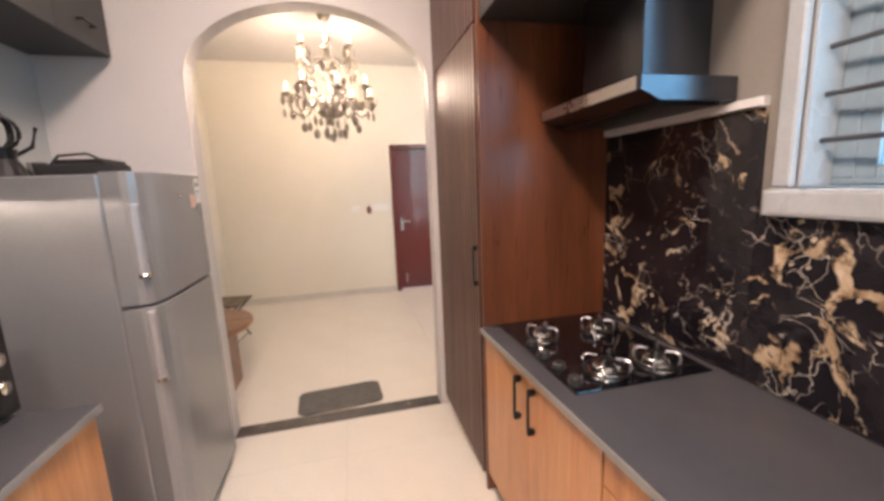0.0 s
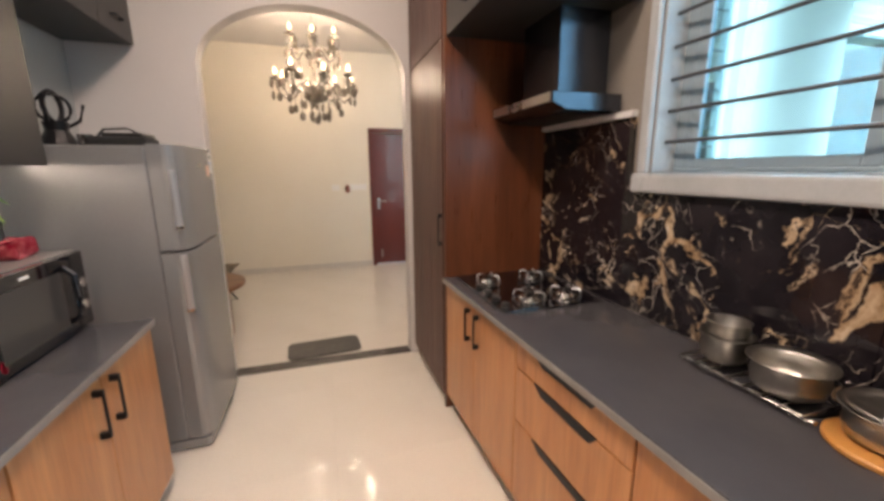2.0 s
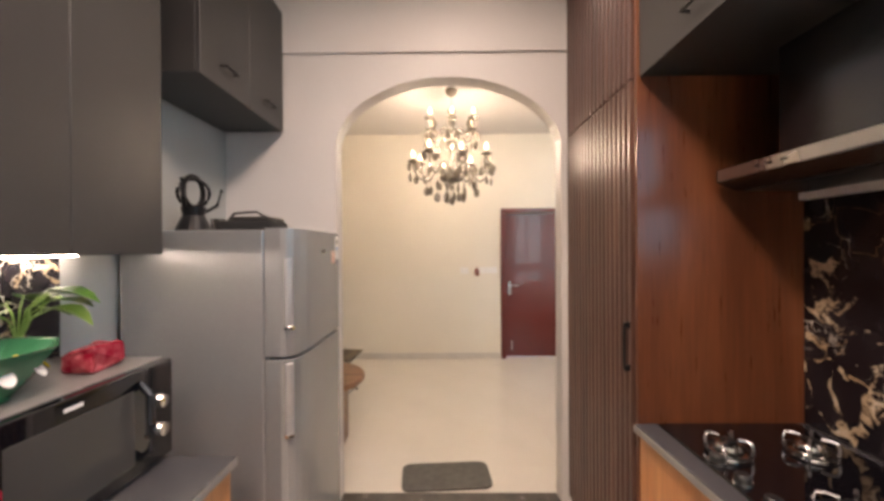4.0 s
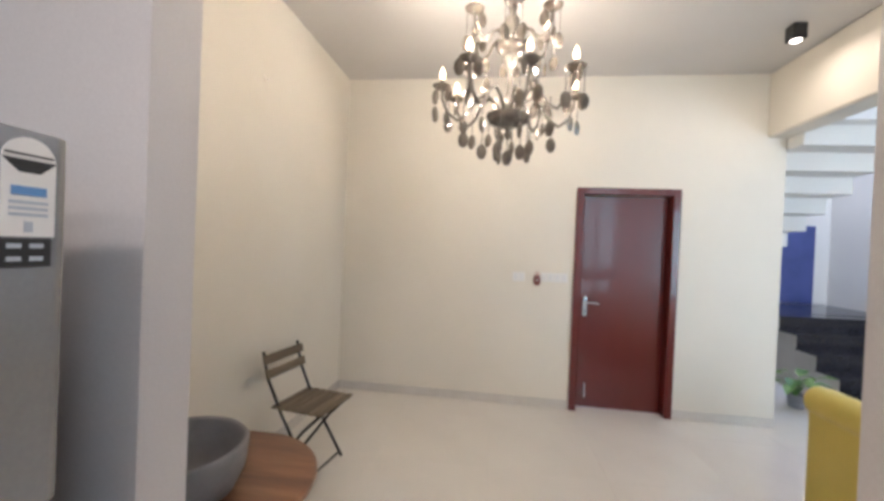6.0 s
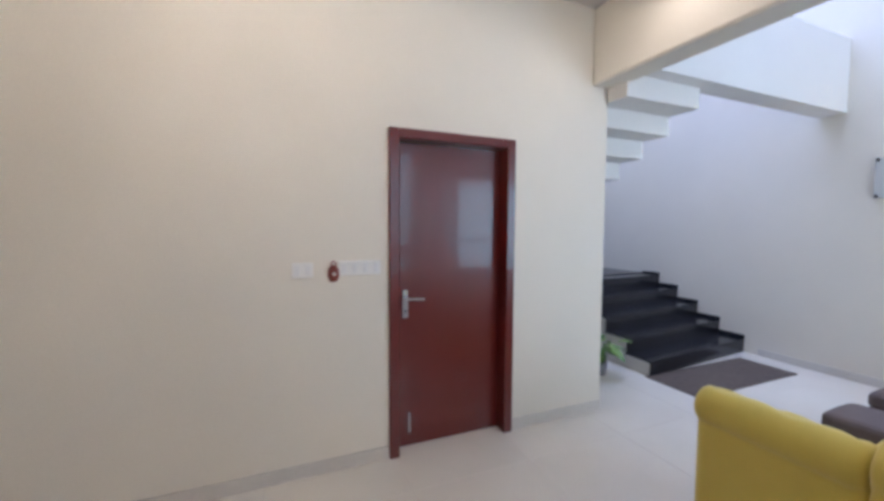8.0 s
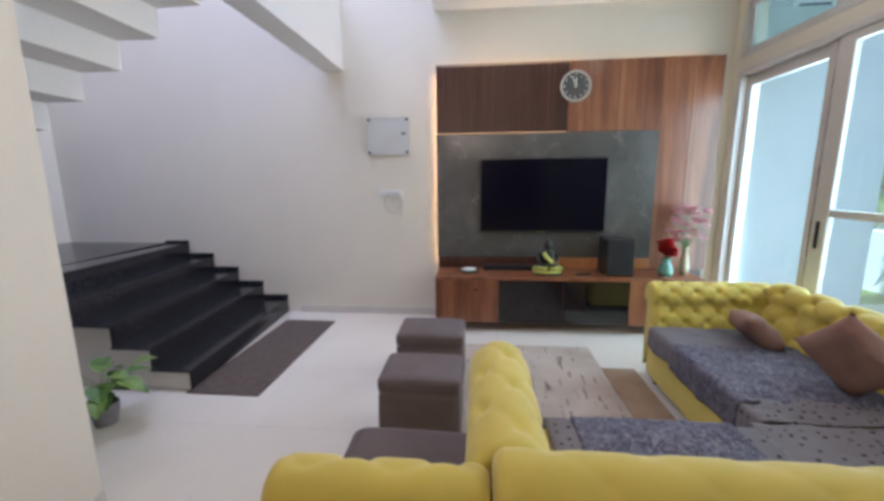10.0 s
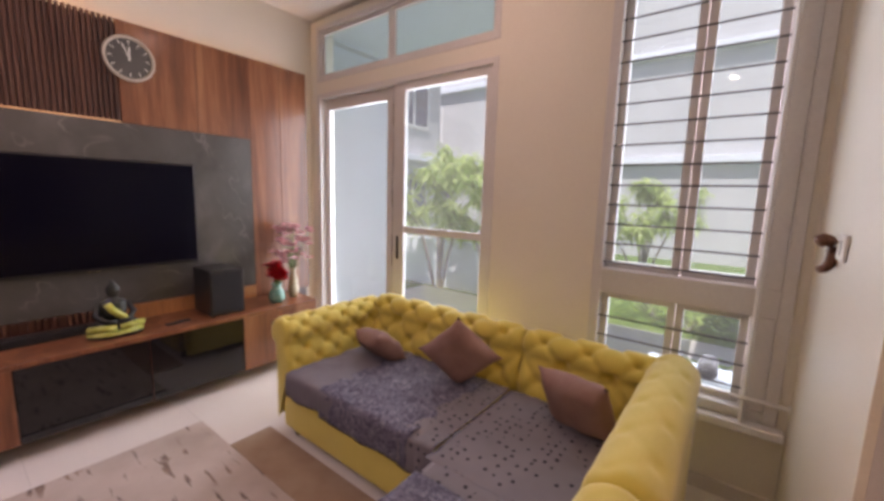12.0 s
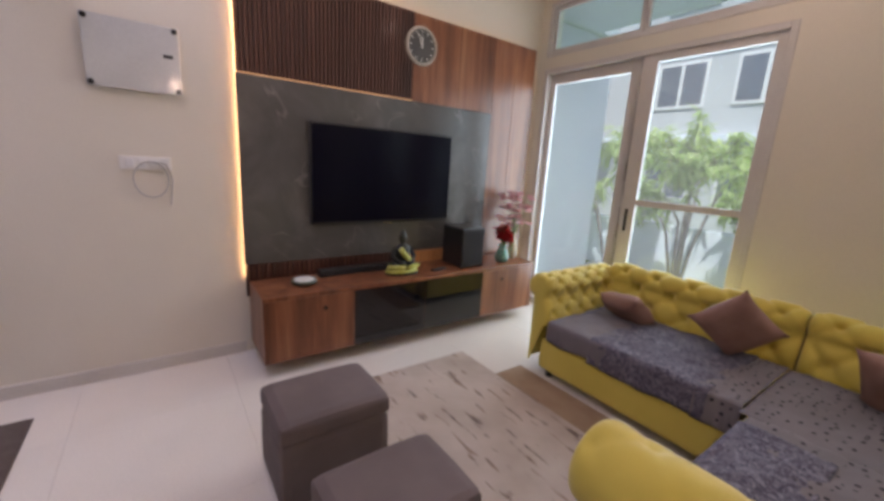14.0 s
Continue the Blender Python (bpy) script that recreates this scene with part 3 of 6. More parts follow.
part("canopy", prism([(1.63, 1.845), (1.63, 1.80), (1.70, 1.77), (1.985, 1.77), (1.985, 1.845)], "y", 1.585, 2.19, 0.003), HOODM, _h)
part("control_panel", box((1.6255, 1.60, 1.803), (1.6296, 2.175, 1.842), 0.001), STEEL, _h, "steel strip with touch controls")
part("chimney", box((1.72, 1.69, 1.845), (1.985, 2.02, 2.22), 0.003), HOODM, _h)
part("underside_filter", box((1.71, 1.62, 1.764), (1.96, 2.16, 1.7695), 0.002), BLACKM, _h)
for _k in range(3):
    part("button", box((1.6235, 1.88 + 0.05 * _k, 1.818), (1.6254, 1.90 + 0.05 * _k, 1.827)), GLOSSB, _h)

# ---- hob ----
_h = thing("gas_hob", "black glass gas hob with four steel burners", "hob", (0, 0, 0.8805))
part("glass_plate", box((1.415, 1.555, 0.0), (1.94, 2.205, 0.008), 0.003), GLOSSB, _h)
for _bx, _by, _r in ((1.525, 1.985, 0.040), (1.79, 1.985, 0.042), (1.595, 1.655, 0.048), (1.795, 1.65, 0.046)):
    _b = part("burner", lathe([(0, 0.008), (_r * 1.45, 0.008), (_r * 1.40, 0.013), (_r * 1.05, 0.017), (_r, 0.030), (_r * 0.92, 0.040), (_r * 0.6, 0.047), (0, 0.049)], 28, Matrix.Translation((_bx, _by, 0))), BURNER, _h, smooth=False)
    part("flame_cap", lathe([(0, 0.0492), (_r * 0.55, 0.0492), (_r * 0.5, 0.055), (0, 0.056)], 20, Matrix.Translation((_bx, _by, 0))), BLACKM, _b, "black burner cap")
    for _k in range(4):
        _a = radians(45 + 90 * _k)
        _c, _s = math.cos(_a), math.sin(_a)
        part("pan_support", tube([(_bx + _c * _r * 1.5, _by + _s * _r * 1.5, 0.009), (_bx + _c * _r * 1.62, _by + _s * _r * 1.62, 0.040), (_bx + _c * _r * 1.50, _by + _s * _r * 1.50, 0.058), (_bx + _c * _r * 1.2, _by + _s * _r * 1.2, 0.062), (_bx + _c * _r * 0.6, _by + _s * _r * 0.6, 0.060)], 0.0045, 6), STEEL, _b)
    part("support_ring", tube([(_bx + _r * 1.56 * math.cos(2 * math.pi * k / 20), _by + _r * 1.56 * math.sin(2 * math.pi * k / 20), 0.018) for k in range(20)], 0.004, 6, True), BLACKM, _b)
for _k in range(4):
    _kn = part("knob", lathe([(0, 0.008), (0.023, 0.008), (0.021, 0.026), (0.016, 0.030), (0, 0.030)], 20, Matrix.Translation((1.455, 1.62 + 0.105 * _k, 0))), BLACKP, _h)
    part("knob_ring", lathe([(0.0235, 0.0082), (0.026, 0.0082), (0.026, 0.012), (0.0235, 0.012)], 20, Matrix.Translation((1.455, 1.62 + 0.105 * _k, 0))), CHROME, _kn)

# ---- pots on the worktop ----
ALU = surf("worn_aluminium", (0.50, 0.485, 0.45), (0.38, 0.365, 0.335), 0.34, 1.0, scale=14, fine=160, bumps=0.05)
_r = thing("pot_stand", "chrome wire pot stand on the worktop", "trivet", (0, 0, 0.8805))
for _x in (1.80, 1.95):
    part("rail", tube([(_x, 0.60, 0.016), (_x, 0.99, 0.016)], 0.006, 8), CHROME, _r)
for _k in range(8):
    part("cross_bar", tube([(1.778, 0.618 + 0.0505 * _k, 0.026), (1.965, 0.618 + 0.0505 * _k, 0.026)], 0.0045, 6), CHROME, _r)
for _x, _y in ((1.80, 0.62), (1.95, 0.62), (1.80, 0.97), (1.95, 0.97)):
    part("foot", lathe([(0, 0), (0.008, 0), (0.008, 0.012), (0, 0.012)], 8, Matrix.Translation((_x, _y, 0))), CHROME, _r)


def pot(x, y, z, r, h, label, lid=None):
    p = thing("cooking_pot", label, "pot", (x, y, z), "pots on the worktop")
    part("vessel", lathe([(0, 0), (r * 0.72, 0), (r * 0.88, h * 0.12), (r * 0.95, h * 0.5), (r * 0.90, h * 0.88), (r * 1.08, h), (r * 1.08, h + 0.004), (r * 0.88, h * 0.9), (r * 0.92, h * 0.5), (r * 0.84, h * 0.14), (0, 0.006)], 32), ALU, p, smooth=True)
    if lid == "flat":
        part("lid", lathe([(0, h + 0.005), (r * 0.98, h + 0.005), (r, h + 0.010), (r * 0.92, h + 0.012), (r * 0.8, h + 0.007), (r * 0.4, h + 0.0065), (0, h + 0.006)], 32), ALU, p, smooth=True)
    if lid == "stack":
        part("lid", lathe([(0, h + 0.005), (r * 0.80, h + 0.006), (r * 0.86, h + 0.012), (r * 0.80, h + 0.040), (r * 0.88, h + 0.046), (r * 0.74, h + 0.046), (r * 0.6, h + 0.020), (0, h + 0.016)], 32), ALU, p, "small inverted steel bowl", smooth=True)
    if lid == "dome":
        part("lid", lathe([(0, h + 0.005), (r * 1.04, h + 0.005), (r * 0.95, h + 0.022), (r * 0.6, h + 0.042), (0.015, h + 0.05), (0.013, h + 0.066), (0.022, h + 0.075), (0, h + 0.08)], 32), ALU, p, smooth=True)
    return p


pot(1.885, 0.905, 0.9115, 0.072, 0.085, "small steel pot with a bowl as lid on the stand", "stack")
pot(1.875, 0.715, 0.9115, 0.094, 0.085, "wide-rimmed steel pot on the chrome stand")
_b = tagged(part("cutting_board", lathe([(0, 0), (0.117, 0), (0.12, 0.004), (0.12, 0.012), (0.116, 0.016), (0, 0.016)], 40, Matrix.Translation((1.866, 0.495, 0.8805)), 0.95, 0.96), surf("orange_wood_board", (0.62, 0.30, 0.08), (0.5, 0.22, 0.06), 0.45)), "round orange wooden board under a pan", "board")
pot(1.874, 0.497, 0.897, 0.094, 0.08, "large steel pan with a flat lid on a board", "flat")
pot(1.83, 0.245, 0.8805, 0.115, 0.16, "tall worn steel cooking pot with a domed lid", "dome")

# ---- refrigerator ----
_f = thing("refrigerator", "silver two-door refrigerator beside the archway", "refrigerator", (0, 0, 0))
part("body", box((-0.70, 2.262, 0.075), (-0.118, 2.885, 1.640), 0.006), FRIDGE, _f)
part("base_plinth", prism([(-0.68, 2.272), (-0.03, 2.268), (-0.012, 2.285), (-0.008, 2.86), (-0.03, 2.878), (-0.68, 2.878)], "z", 0.012, 0.066, 0.004), FRIDGE, _f)
for _x, _y in ((-0.62, 2.33), (-0.62, 2.82), (-0.08, 2.33), (-0.08, 2.82)):
    part("foot", lathe([(0, 0), (0.022, 0), (0.022, 0.012), (0, 0.012)], 14, Matrix.Translation((_x, _y, 0))), BLACKP, _f, "black plastic foot")


def fridge_door(z0, z1):
    """A thick door, bowed at its handle edge and flat beyond."""
    o = [(-0.114, 2.262), (-0.05, 2.262), (-0.026, 2.268), (-0.006, 2.288), (0.006, 2.325), (0.014, 2.38), (0.0175, 2.46), (0.0175, 2.864), (0.010, 2.879), (-0.01, 2.885), (-0.114, 2.885)]
    return prism(o, "z", z0, z1, 0.0025)


_d1 = part("freezer_door", fridge_door(1.130, 1.647), FRIDGE, _f)
_d2 = part("fridge_door", fridge_door(0.080, 1.117), FRIDGE, _f)
for _d, _z0, _z1 in ((_d1, 1.25, 1.525), (_d2, 0.82, 1.105)):
    _hd = part("handle", prism([(-0.032, 2.264), (-0.030, 2.252), (-0.018, 2.252), (-0.006, 2.262), (-0.002, 2.276), (-0.010, 2.284)], "z", _z0, _z1, 0.003), PALEST, _d, "long pale steel handle")
    part("handle_end", prism([(-0.034, 2.264), (-0.032, 2.249), (-0.017, 2.249), (-0.003, 2.260), (0.001, 2.277), (-0.010, 2.286)], "z", _z0 - 0.012, _z0 + 0.004, 0.002), CHROME, _hd, "bright chrome end cap")
WHITEP = plain("white_plastic", (0.78, 0.77, 0.74), 0.4)
BLUEP = plain("label_blue", (0.12, 0.28, 0.55), 0.5)
LABELG = plain("label_grey", (0.45, 0.5, 0.55), 0.5)
_lb = part("energy_label", prism([(2.797, 1.506)] + arc(2.828, 1.605, 0.031, 180, 0, 12) + [(2.859, 1.506)], "x", 0.0178, 0.0188), WHITEP, _d1, "white energy label with a dark gauge")
part("gauge", prism([(2.797, 1.607), (2.859, 1.607), (2.840, 1.590), (2.816, 1.590)], "x", 0.0189, 0.0195), BLACKP, _lb)
part("gauge_line", box((0.0189, 2.800, 1.612), (0.0194, 2.856, 1.6145)), BLACKP, _lb)
part("text_bar", box((0.0189, 2.808, 1.560), (0.0195, 2.848, 1.572)), BLUEP, _lb)
for _z in (1.551, 1.543, 1.535):
    part("text_bar", box((0.0189, 2.806, _z - 0.002), (0.0194, 2.850, _z + 0.002)), LABELG, _lb)
part("emblem", box((0.0189, 2.823, 1.512), (0.0194, 2.833, 1.526)), LABELG, _lb)
_st = part("sticker", box((0.0178, 2.729, 1.489), (0.0188, 2.789, 1.551), 0.0003), plain("sticker_pink", (0.62, 0.40, 0.30), 0.5), _d1, "small pinkish sticker")
part("warning_mark", prism([(2.752, 1.510), (2.768, 1.510), (2.760, 1.524)], "x", 0.0189, 0.0193), plain("sticker_red", (0.35, 0.10, 0.07), 0.5), _st)
_st = part("black_sticker", box((0.0178, 2.796, 1.466), (0.0187, 2.856, 1.5035), 0.0003), BLACKP, _d1, "black sticker with small marks")
for _yy in (2.805, 2.830):
    for _z in (1.477, 1.494):
        part("mark", box((0.0188, _yy, _z - 0.003), (0.0192, _yy + 0.016, _z + 0.003)), LABELG, _st)
part("name_bar", box((0.0178, 2.575, 1.545), (0.0186, 2.625, 1.557), 0.0005), CHROME, _d1)

# things on the refrigerator
_b = thing("black_case", "black zipped fabric case on the refrigerator", "case", (-0.30, 2.55, 1.6405))
part("body", box((-0.13, -0.10, 0.0), (0.13, 0.10, 0.055), 0.022, seg=3), surf("black_fabric", (0.012, 0.012, 0.013), None, 0.8, fine=300, bumps=0.3), _b)
part("flap", box((-0.06, -0.085, 0.052), (0.115, 0.085, 0.072), 0.009, seg=2), surf("black_leather", (0.016, 0.015, 0.015), None, 0.45, fine=200, bumps=0.3), _b)
part("strap", tube([(-0.10, -0.04, 0.05), (-0.06, -0.05, 0.088), (0.04, -0.05, 0.095), (0.12, -0.04, 0.05)], 0.006, 6), BLACKP, _b)
_g = thing("coffee_maker", "small dark metal and glass press on the refrigerator", "coffee maker", Matrix.Translation((-0.55, 2.50, 1.6405)) @ Matrix.Scale(1.3, 4))
part("base", lathe([(0, 0), (0.055, 0), (0.058, 0.01), (0.05, 0.03), (0.035, 0.06), (0.04, 0.09), (0, 0.09)], 20), BLACKM, _g)
part("cage", tube([(0.045 * math.cos(2 * math.pi * k / 20), 0.02 * math.cos(2 * math.pi * k / 20), 0.14 + 0.05 * math.sin(2 * math.pi * k / 20)) for k in range(20)], 0.006, 8, True), BLACKM, _g)
part("spout", tube([(0.02, 0.02, 0.07), (0.06, 0.04, 0.10), (0.075, 0.045, 0.16)], 0.006, 8), BLACKM, _g)
part("ring", tube([(0.0, 0.055 * math.cos(2 * math.pi * k / 20), 0.145 + 0.055 * math.sin(2 * math.pi * k / 20)) for k in range(20)], 0.009, 8, True), BLACKM, _g)
part("arm", tube([(0, -0.05, 0.09), (0.02, -0.085, 0.12), (0.02, -0.09, 0.18)], 0.008, 8), BLACKM, _g)
part("cup", lathe([(0, 0), (0.022, 0), (0.026, 0.05), (0.023, 0.05), (0.019, 0.004), (0, 0.004)], 16, Matrix.Translation((0.07, 0.03, 0.0))), CHROME, _g)

# ---- microwave and what stands there ----
_m = thing("microwave_oven", "black microwave oven on the dark worktop", "microwave", (0, 0, 0.8805))
part("body", box((-0.695, 1.425, 0.012), (-0.325, 2.0, 0.322), 0.006), GLOSSB, _m)
part("front_panel", box((-0.3248, 1.425, 0.012), (-0.302, 2.0, 0.322), 0.004), GLOSSB, _m)
part("top_sheet", box((-0.69, 1.43, 0.3225), (-0.33, 1.995, 0.326), 0.001), surf("grey_painted_metal", (0.30, 0.29, 0.28), (0.24, 0.23, 0.225), 0.35, 0.3), _m, "grey painted metal top")
part("door_window", box((-0.3018, 1.50, 0.05), (-0.300, 1.84, 0.27), 0.002), plain("smoked_window", (0.05, 0.048, 0.047), 0.08), _m)
part("handle", tube([(-0.302, 1.865, 0.06), (-0.265, 1.855, 0.09), (-0.258, 1.85, 0.17), (-0.265, 1.855, 0.25), (-0.302, 1.865, 0.28)], 0.011, 8), HOODM, _m, "curved dark handle")
part("dial", lathe([(0, 0), (0.022, 0), (0.02, 0.014), (0, 0.016)], 20, pose(-0.301, 1.945, 0.20, 0, 90, 0)), CHROME, _m)
part("dial", lathe([(0, 0), (0.022, 0), (0.02, 0.014), (0, 0.016)], 20, pose(-0.301, 1.945, 0.11, 0, 90, 0)), CHROME, _m)
part("name_bar", box((-0.3018, 1.63, 0.290), (-0.3008, 1.68, 0.300)), WHITEP, _m)
REDP = plain("red_print", (0.30, 0.01, 0.03), 0.2)
_pr = bmesh.new()
random.seed(5)
for _k in range(9):
    _a = random.uniform(0, 6.28)
    _yy, _zz = 1.475 + random.uniform(-0.03, 0.03), 0.09 + random.uniform(-0.06, 0.10)
    add_lathe(_pr, [(0, 0), (0.014, 0), (0.014, 0.0008), (0, 0.0008)], 7, pose(-0.3018, _yy, _zz, 0, 90, 0), 1.4, 0.8)
part("flower_print", _pr, REDP, _m, "dark red flower print")
for _x, _y in ((-0.66, 1.46), (-0.66, 1.96), (-0.36, 1.46), (-0.36, 1.96)):
    part("foot", lathe([(0, 0), (0.012, 0), (0.012, 0.012), (0, 0.012)], 10, Matrix.Translation((_x, _y, 0))), BLACKP, _m)

GREENB = surf("green_glaze", (0.018, 0.115, 0.055), (0.03, 0.16, 0.075), 0.2, scale=9, coat=0.4)
_b = thing("fruit_bowl", "green glazed bowl with yellow dots on the microwave", "bowl", Matrix.Translation((-0.49, 1.585, 1.2068)) @ Matrix.Scale(1.22, 4))
part("bowl", lathe([(0, 0), (0.065, 0), (0.07, 0.01), (0.10, 0.045), (0.135, 0.095), (0.14, 0.10), (0.132, 0.098), (0.095, 0.05), (0.06, 0.016), (0, 0.014)], 8, pose(0, 0, 0, 0, 0, 22)), GREENB, _b)
YEL = plain("yellow_glaze", (0.75, 0.48, 0.03), 0.25)
for _k, _a in enumerate((-10, -42, -75, 25, 60, 95)):
    _c = radians(_a)
    part("dot", lathe([(0, 0), (0.013, 0), (0.012, 0.003), (0, 0.004)], 14, Matrix.Translation((0.108 * math.cos(_c), 0.108 * math.sin(_c), 0.055)) @ Matrix.Rotation(_c, 4, "Z") @ pose(0, 0, 0, 0, 55, 0), 1.3, 1.0), YEL if _k % 3 else WHITEP, _b)
part("onion", lathe([(0, 0), (0.025, 0.008), (0.035, 0.03), (0.022, 0.055), (0, 0.065)], 16, Matrix.Translation((-0.03, -0.03, 0.05))), surf("onion_skin", (0.42, 0.16, 0.08), (0.5, 0.22, 0.12), 0.4), _b, smooth=True)

LEAF = surf("leaf_green", (0.045, 0.13, 0.022), (0.10, 0.22, 0.045), 0.4, scale=25, fine=80, bumps=0.1)
LEAF2 = surf("leaf_pale", (0.13, 0.24, 0.045), (0.20, 0.33, 0.07), 0.45, scale=25, fine=80, bumps=0.1)
SOIL = surf("soil", (0.03, 0.02, 0.013), None, 0.9, fine=120, bumps=0.6)


def add_leaf(bm, base, way, length, width, droop=0.3, fold=0.15):
    """Adds one pointed, folded, drooping leaf."""
    d = Vector(way).normalized()
    side = d.cross(Vector((0, 0, 1)))
    side = side.normalized() if side.length > 0.01 else Vector((1, 0, 0))
    up = side.cross(d).normalized()
    rows = []
    for k, (s, w) in enumerate(((0, 0.06), (0.2, 0.7), (0.45, 1.0), (0.75, 0.65), (1, 0.02))):
        p = Vector(base) + d * length * s - Vector((0, 0, 1)) * droop * length * s * s
        rows.append([bm.verts.new(p - side * width * w / 2 + up * fold * width * w), bm.verts.new(p), bm.verts.new(p + side * width * w / 2 + up * fold * width * w)])
    for a, b in zip(rows, rows[1:]):
        bm.faces.new((a[0], a[1], b[1], b[0]))
        bm.faces.new((a[1], a[2], b[2], b[1]))


def pot_plant(name, label, place, pot_mat, pr, ph, n, ln, seed, leaf=None, spread=0.9, wide=0.5):
    """A small plant: pot, soil, stems and a spray of leaves, each its own part."""
    rnd = random.Random(seed)
    e = thing(name, label, "plant", place)
    part("pot", lathe([(0, 0), (pr * 0.75, 0), (pr * 0.95, ph * 0.6), (pr, ph), (pr * 0.9, ph), (pr * 0.85, ph * 0.8), (0, ph * 0.8)], 20), pot_mat, e, smooth=False)
    part("soil", lathe([(0, ph * 0.81), (pr * 0.84, ph * 0.81), (0, ph * 0.88)], 14), SOIL, e)
    for k in range(n):
        a, t = rnd.uniform(0, 6.28), rnd.uniform(0.3, 1.0)
        tip = Vector((math.cos(a) * ln * spread * t, math.sin(a) * ln * spread * t, ph + ln * rnd.uniform(0.5, 1.25)))
        part("stem", tube([(0, 0, ph * 0.85), (tip.x * 0.4, tip.y * 0.4, ph + (tip.z - ph) * 0.7), tip], 0.0025, 5), LEAF2, e)
        b = bmesh.new()
        add_leaf(b, tip, (math.cos(a), math.sin(a), rnd.uniform(-0.2, 0.5)), ln * rnd.uniform(0.7, 1.1), ln * wide * rnd.uniform(0.8, 1.3), rnd.uniform(0.2, 0.6))
        part("leaf", b, leaf or (LEAF2 if k % 2 else LEAF), e)
    return e


pot_plant("pothos_plant", "pale green pothos cuttings in a glass on the microwave", (-0.60, 1.80, 1.2068), thin_glass("jar_glass", (0.85, 0.95, 0.9)), 0.03, 0.10, 9, 0.125, 7, None, 0.75, 0.8)
pot_plant("money_plant", "small green plant in a white cup on the microwave", (-0.645, 1.49, 1.2068), WHITEP, 0.032, 0.06, 9, 0.075, 12)
_b = thing("snack_packet", "crumpled red foil snack packet on the microwave", "packet", (-0.44, 1.86, 1.2068))
_bm = box((-0.05, -0.06, 0.0), (0.05, 0.06, 0.075), 0.02, seg=3)
for _v in _bm.verts:
    _v.co += Vector((noise.noise(_v.co * 30) * 0.014, noise.noise(_v.co * 30 + Vector((5, 0, 0))) * 0.014, max(0, _v.co.z) * noise.noise(_v.co * 22) * 0.3))
part("packet", _bm, surf("red_foil", (0.32, 0.008, 0.03), (0.5, 0.10, 0.12), 0.25, 0.3, scale=30, bumps=0.4), _b)
_b = thing("water_bottle", "clear plastic water bottle with a printed label", "bottle", (-0.575, 1.345, 0.8805))
part("bottle", lathe([(0, 0), (0.036, 0), (0.04, 0.01), (0.04, 0.16), (0.034, 0.20), (0.016, 0.235), (0.014, 0.25), (0, 0.25)], 24), thin_glass("bottle_plastic", (0.86, 0.92, 0.95), 0.2), _b, smooth=True)
part("wrap_label", lathe([(0.0405, 0.06), (0.041, 0.062), (0.041, 0.15), (0.0405, 0.152)], 24), surf("orange_label", (0.62, 0.30, 0.10), (0.75, 0.70, 0.62), 0.4, scale=35), _b)
part("cap", lathe([(0, 0.25), (0.016, 0.25), (0.016, 0.27), (0, 0.271)], 16), BLUEP, _b)
_b = thing("socket_plate", "white electric socket on the black splashback", "socket", (-0.7055, 1.66, 1.335))
part("plate", box((0.0, -0.06, -0.045), (0.012, 0.06, 0.045), 0.004), WHITEP, _b)
part("socket_face", box((0.0122, -0.045, -0.03), (0.014, 0.005, 0.03), 0.001), plain("socket_dark", (0.05, 0.05, 0.06), 0.4), _b)
part("rocker", box((0.0122, 0.018, -0.025), (0.018, 0.045, 0.025), 0.002), WHITEP, _b)

# the kitchen block stands a little off the dining grid: slide it as one
KITCHEN_AT = Vector((0.05, -0.11, 0.0))
_stay = {"floor", "ceiling_dining", "ceiling_living", "wall_dining_left", "wall_dining_far", "beam_dining", "wall_tv", "wall_window", "wall_living_side", "beam_stair", "wall_stair_far", "wall_stair_left", "ceiling_stair", "skylight", "sun", "camera", "stairwell_daylight", "door_daylight", "window_daylight"}
for _ob in list(scene.objects):
    if _ob.parent is None and _ob.name not in _stay and _ob.location.x < 3.5:
        _ob.location += KITCHEN_AT

# ---- dining area ----
# skirting tiles
for _nm, _a, _b in (("skirting_dining_left", (-0.8695, 3.095, 0), (-0.858, 6.165, 0.085)), ("skirting_dining_far_a", (-0.857, 6.158, 0), (1.448, 6.1695, 0.085)), ("skirting_dining_far_b", (2.378, 6.158, 0), (3.25, 6.1695, 0.085)),
                    ("skirting_tv_wall", (6.066, 4.86, 0), (6.0795, 6.50, 0.085)), ("skirting_window_wall", (2.24, 1.9405, 0), (3.92, 1.952, 0.085)), ("skirting_side_wall", (2.2205, 1.953, 0), (2.232, 3.09, 0.085)), ("skirting_arch", (1.36, 3.0905, 0), (2.2, 3.102, 0.085))):
    structure(_nm, box(_a, _b, 0.002), SKIRT, "low grey-white tile skirting along the wall", "skirting")

# red door
_d = tagged(new("door_1"), "closed dark red wooden door with a steel lever handle", "door", "", "structure")
_f = bmesh.new()
for _x0, _x1 in ((1.448, 1.515), (2.310, 2.377)):
    add_box(_f, (_x0, DW - 0.03, 0), (_x1, DW + 0.18, 2.135), 0.006)
add_box(_f, (1.515, DW - 0.03, 2.072), (2.310, DW + 0.18, 2.135), 0.006)
for _x0, _x1 in ((1.515, 1.530), (2.295, 2.310)):
    add_box(_f, (_x0, DW + 0.135, 0), (_x1, DW + 0.18, 2.072), 0.002)
part("door_frame", _f, DOORRED, _d)
LEAFY = DW + 0.078
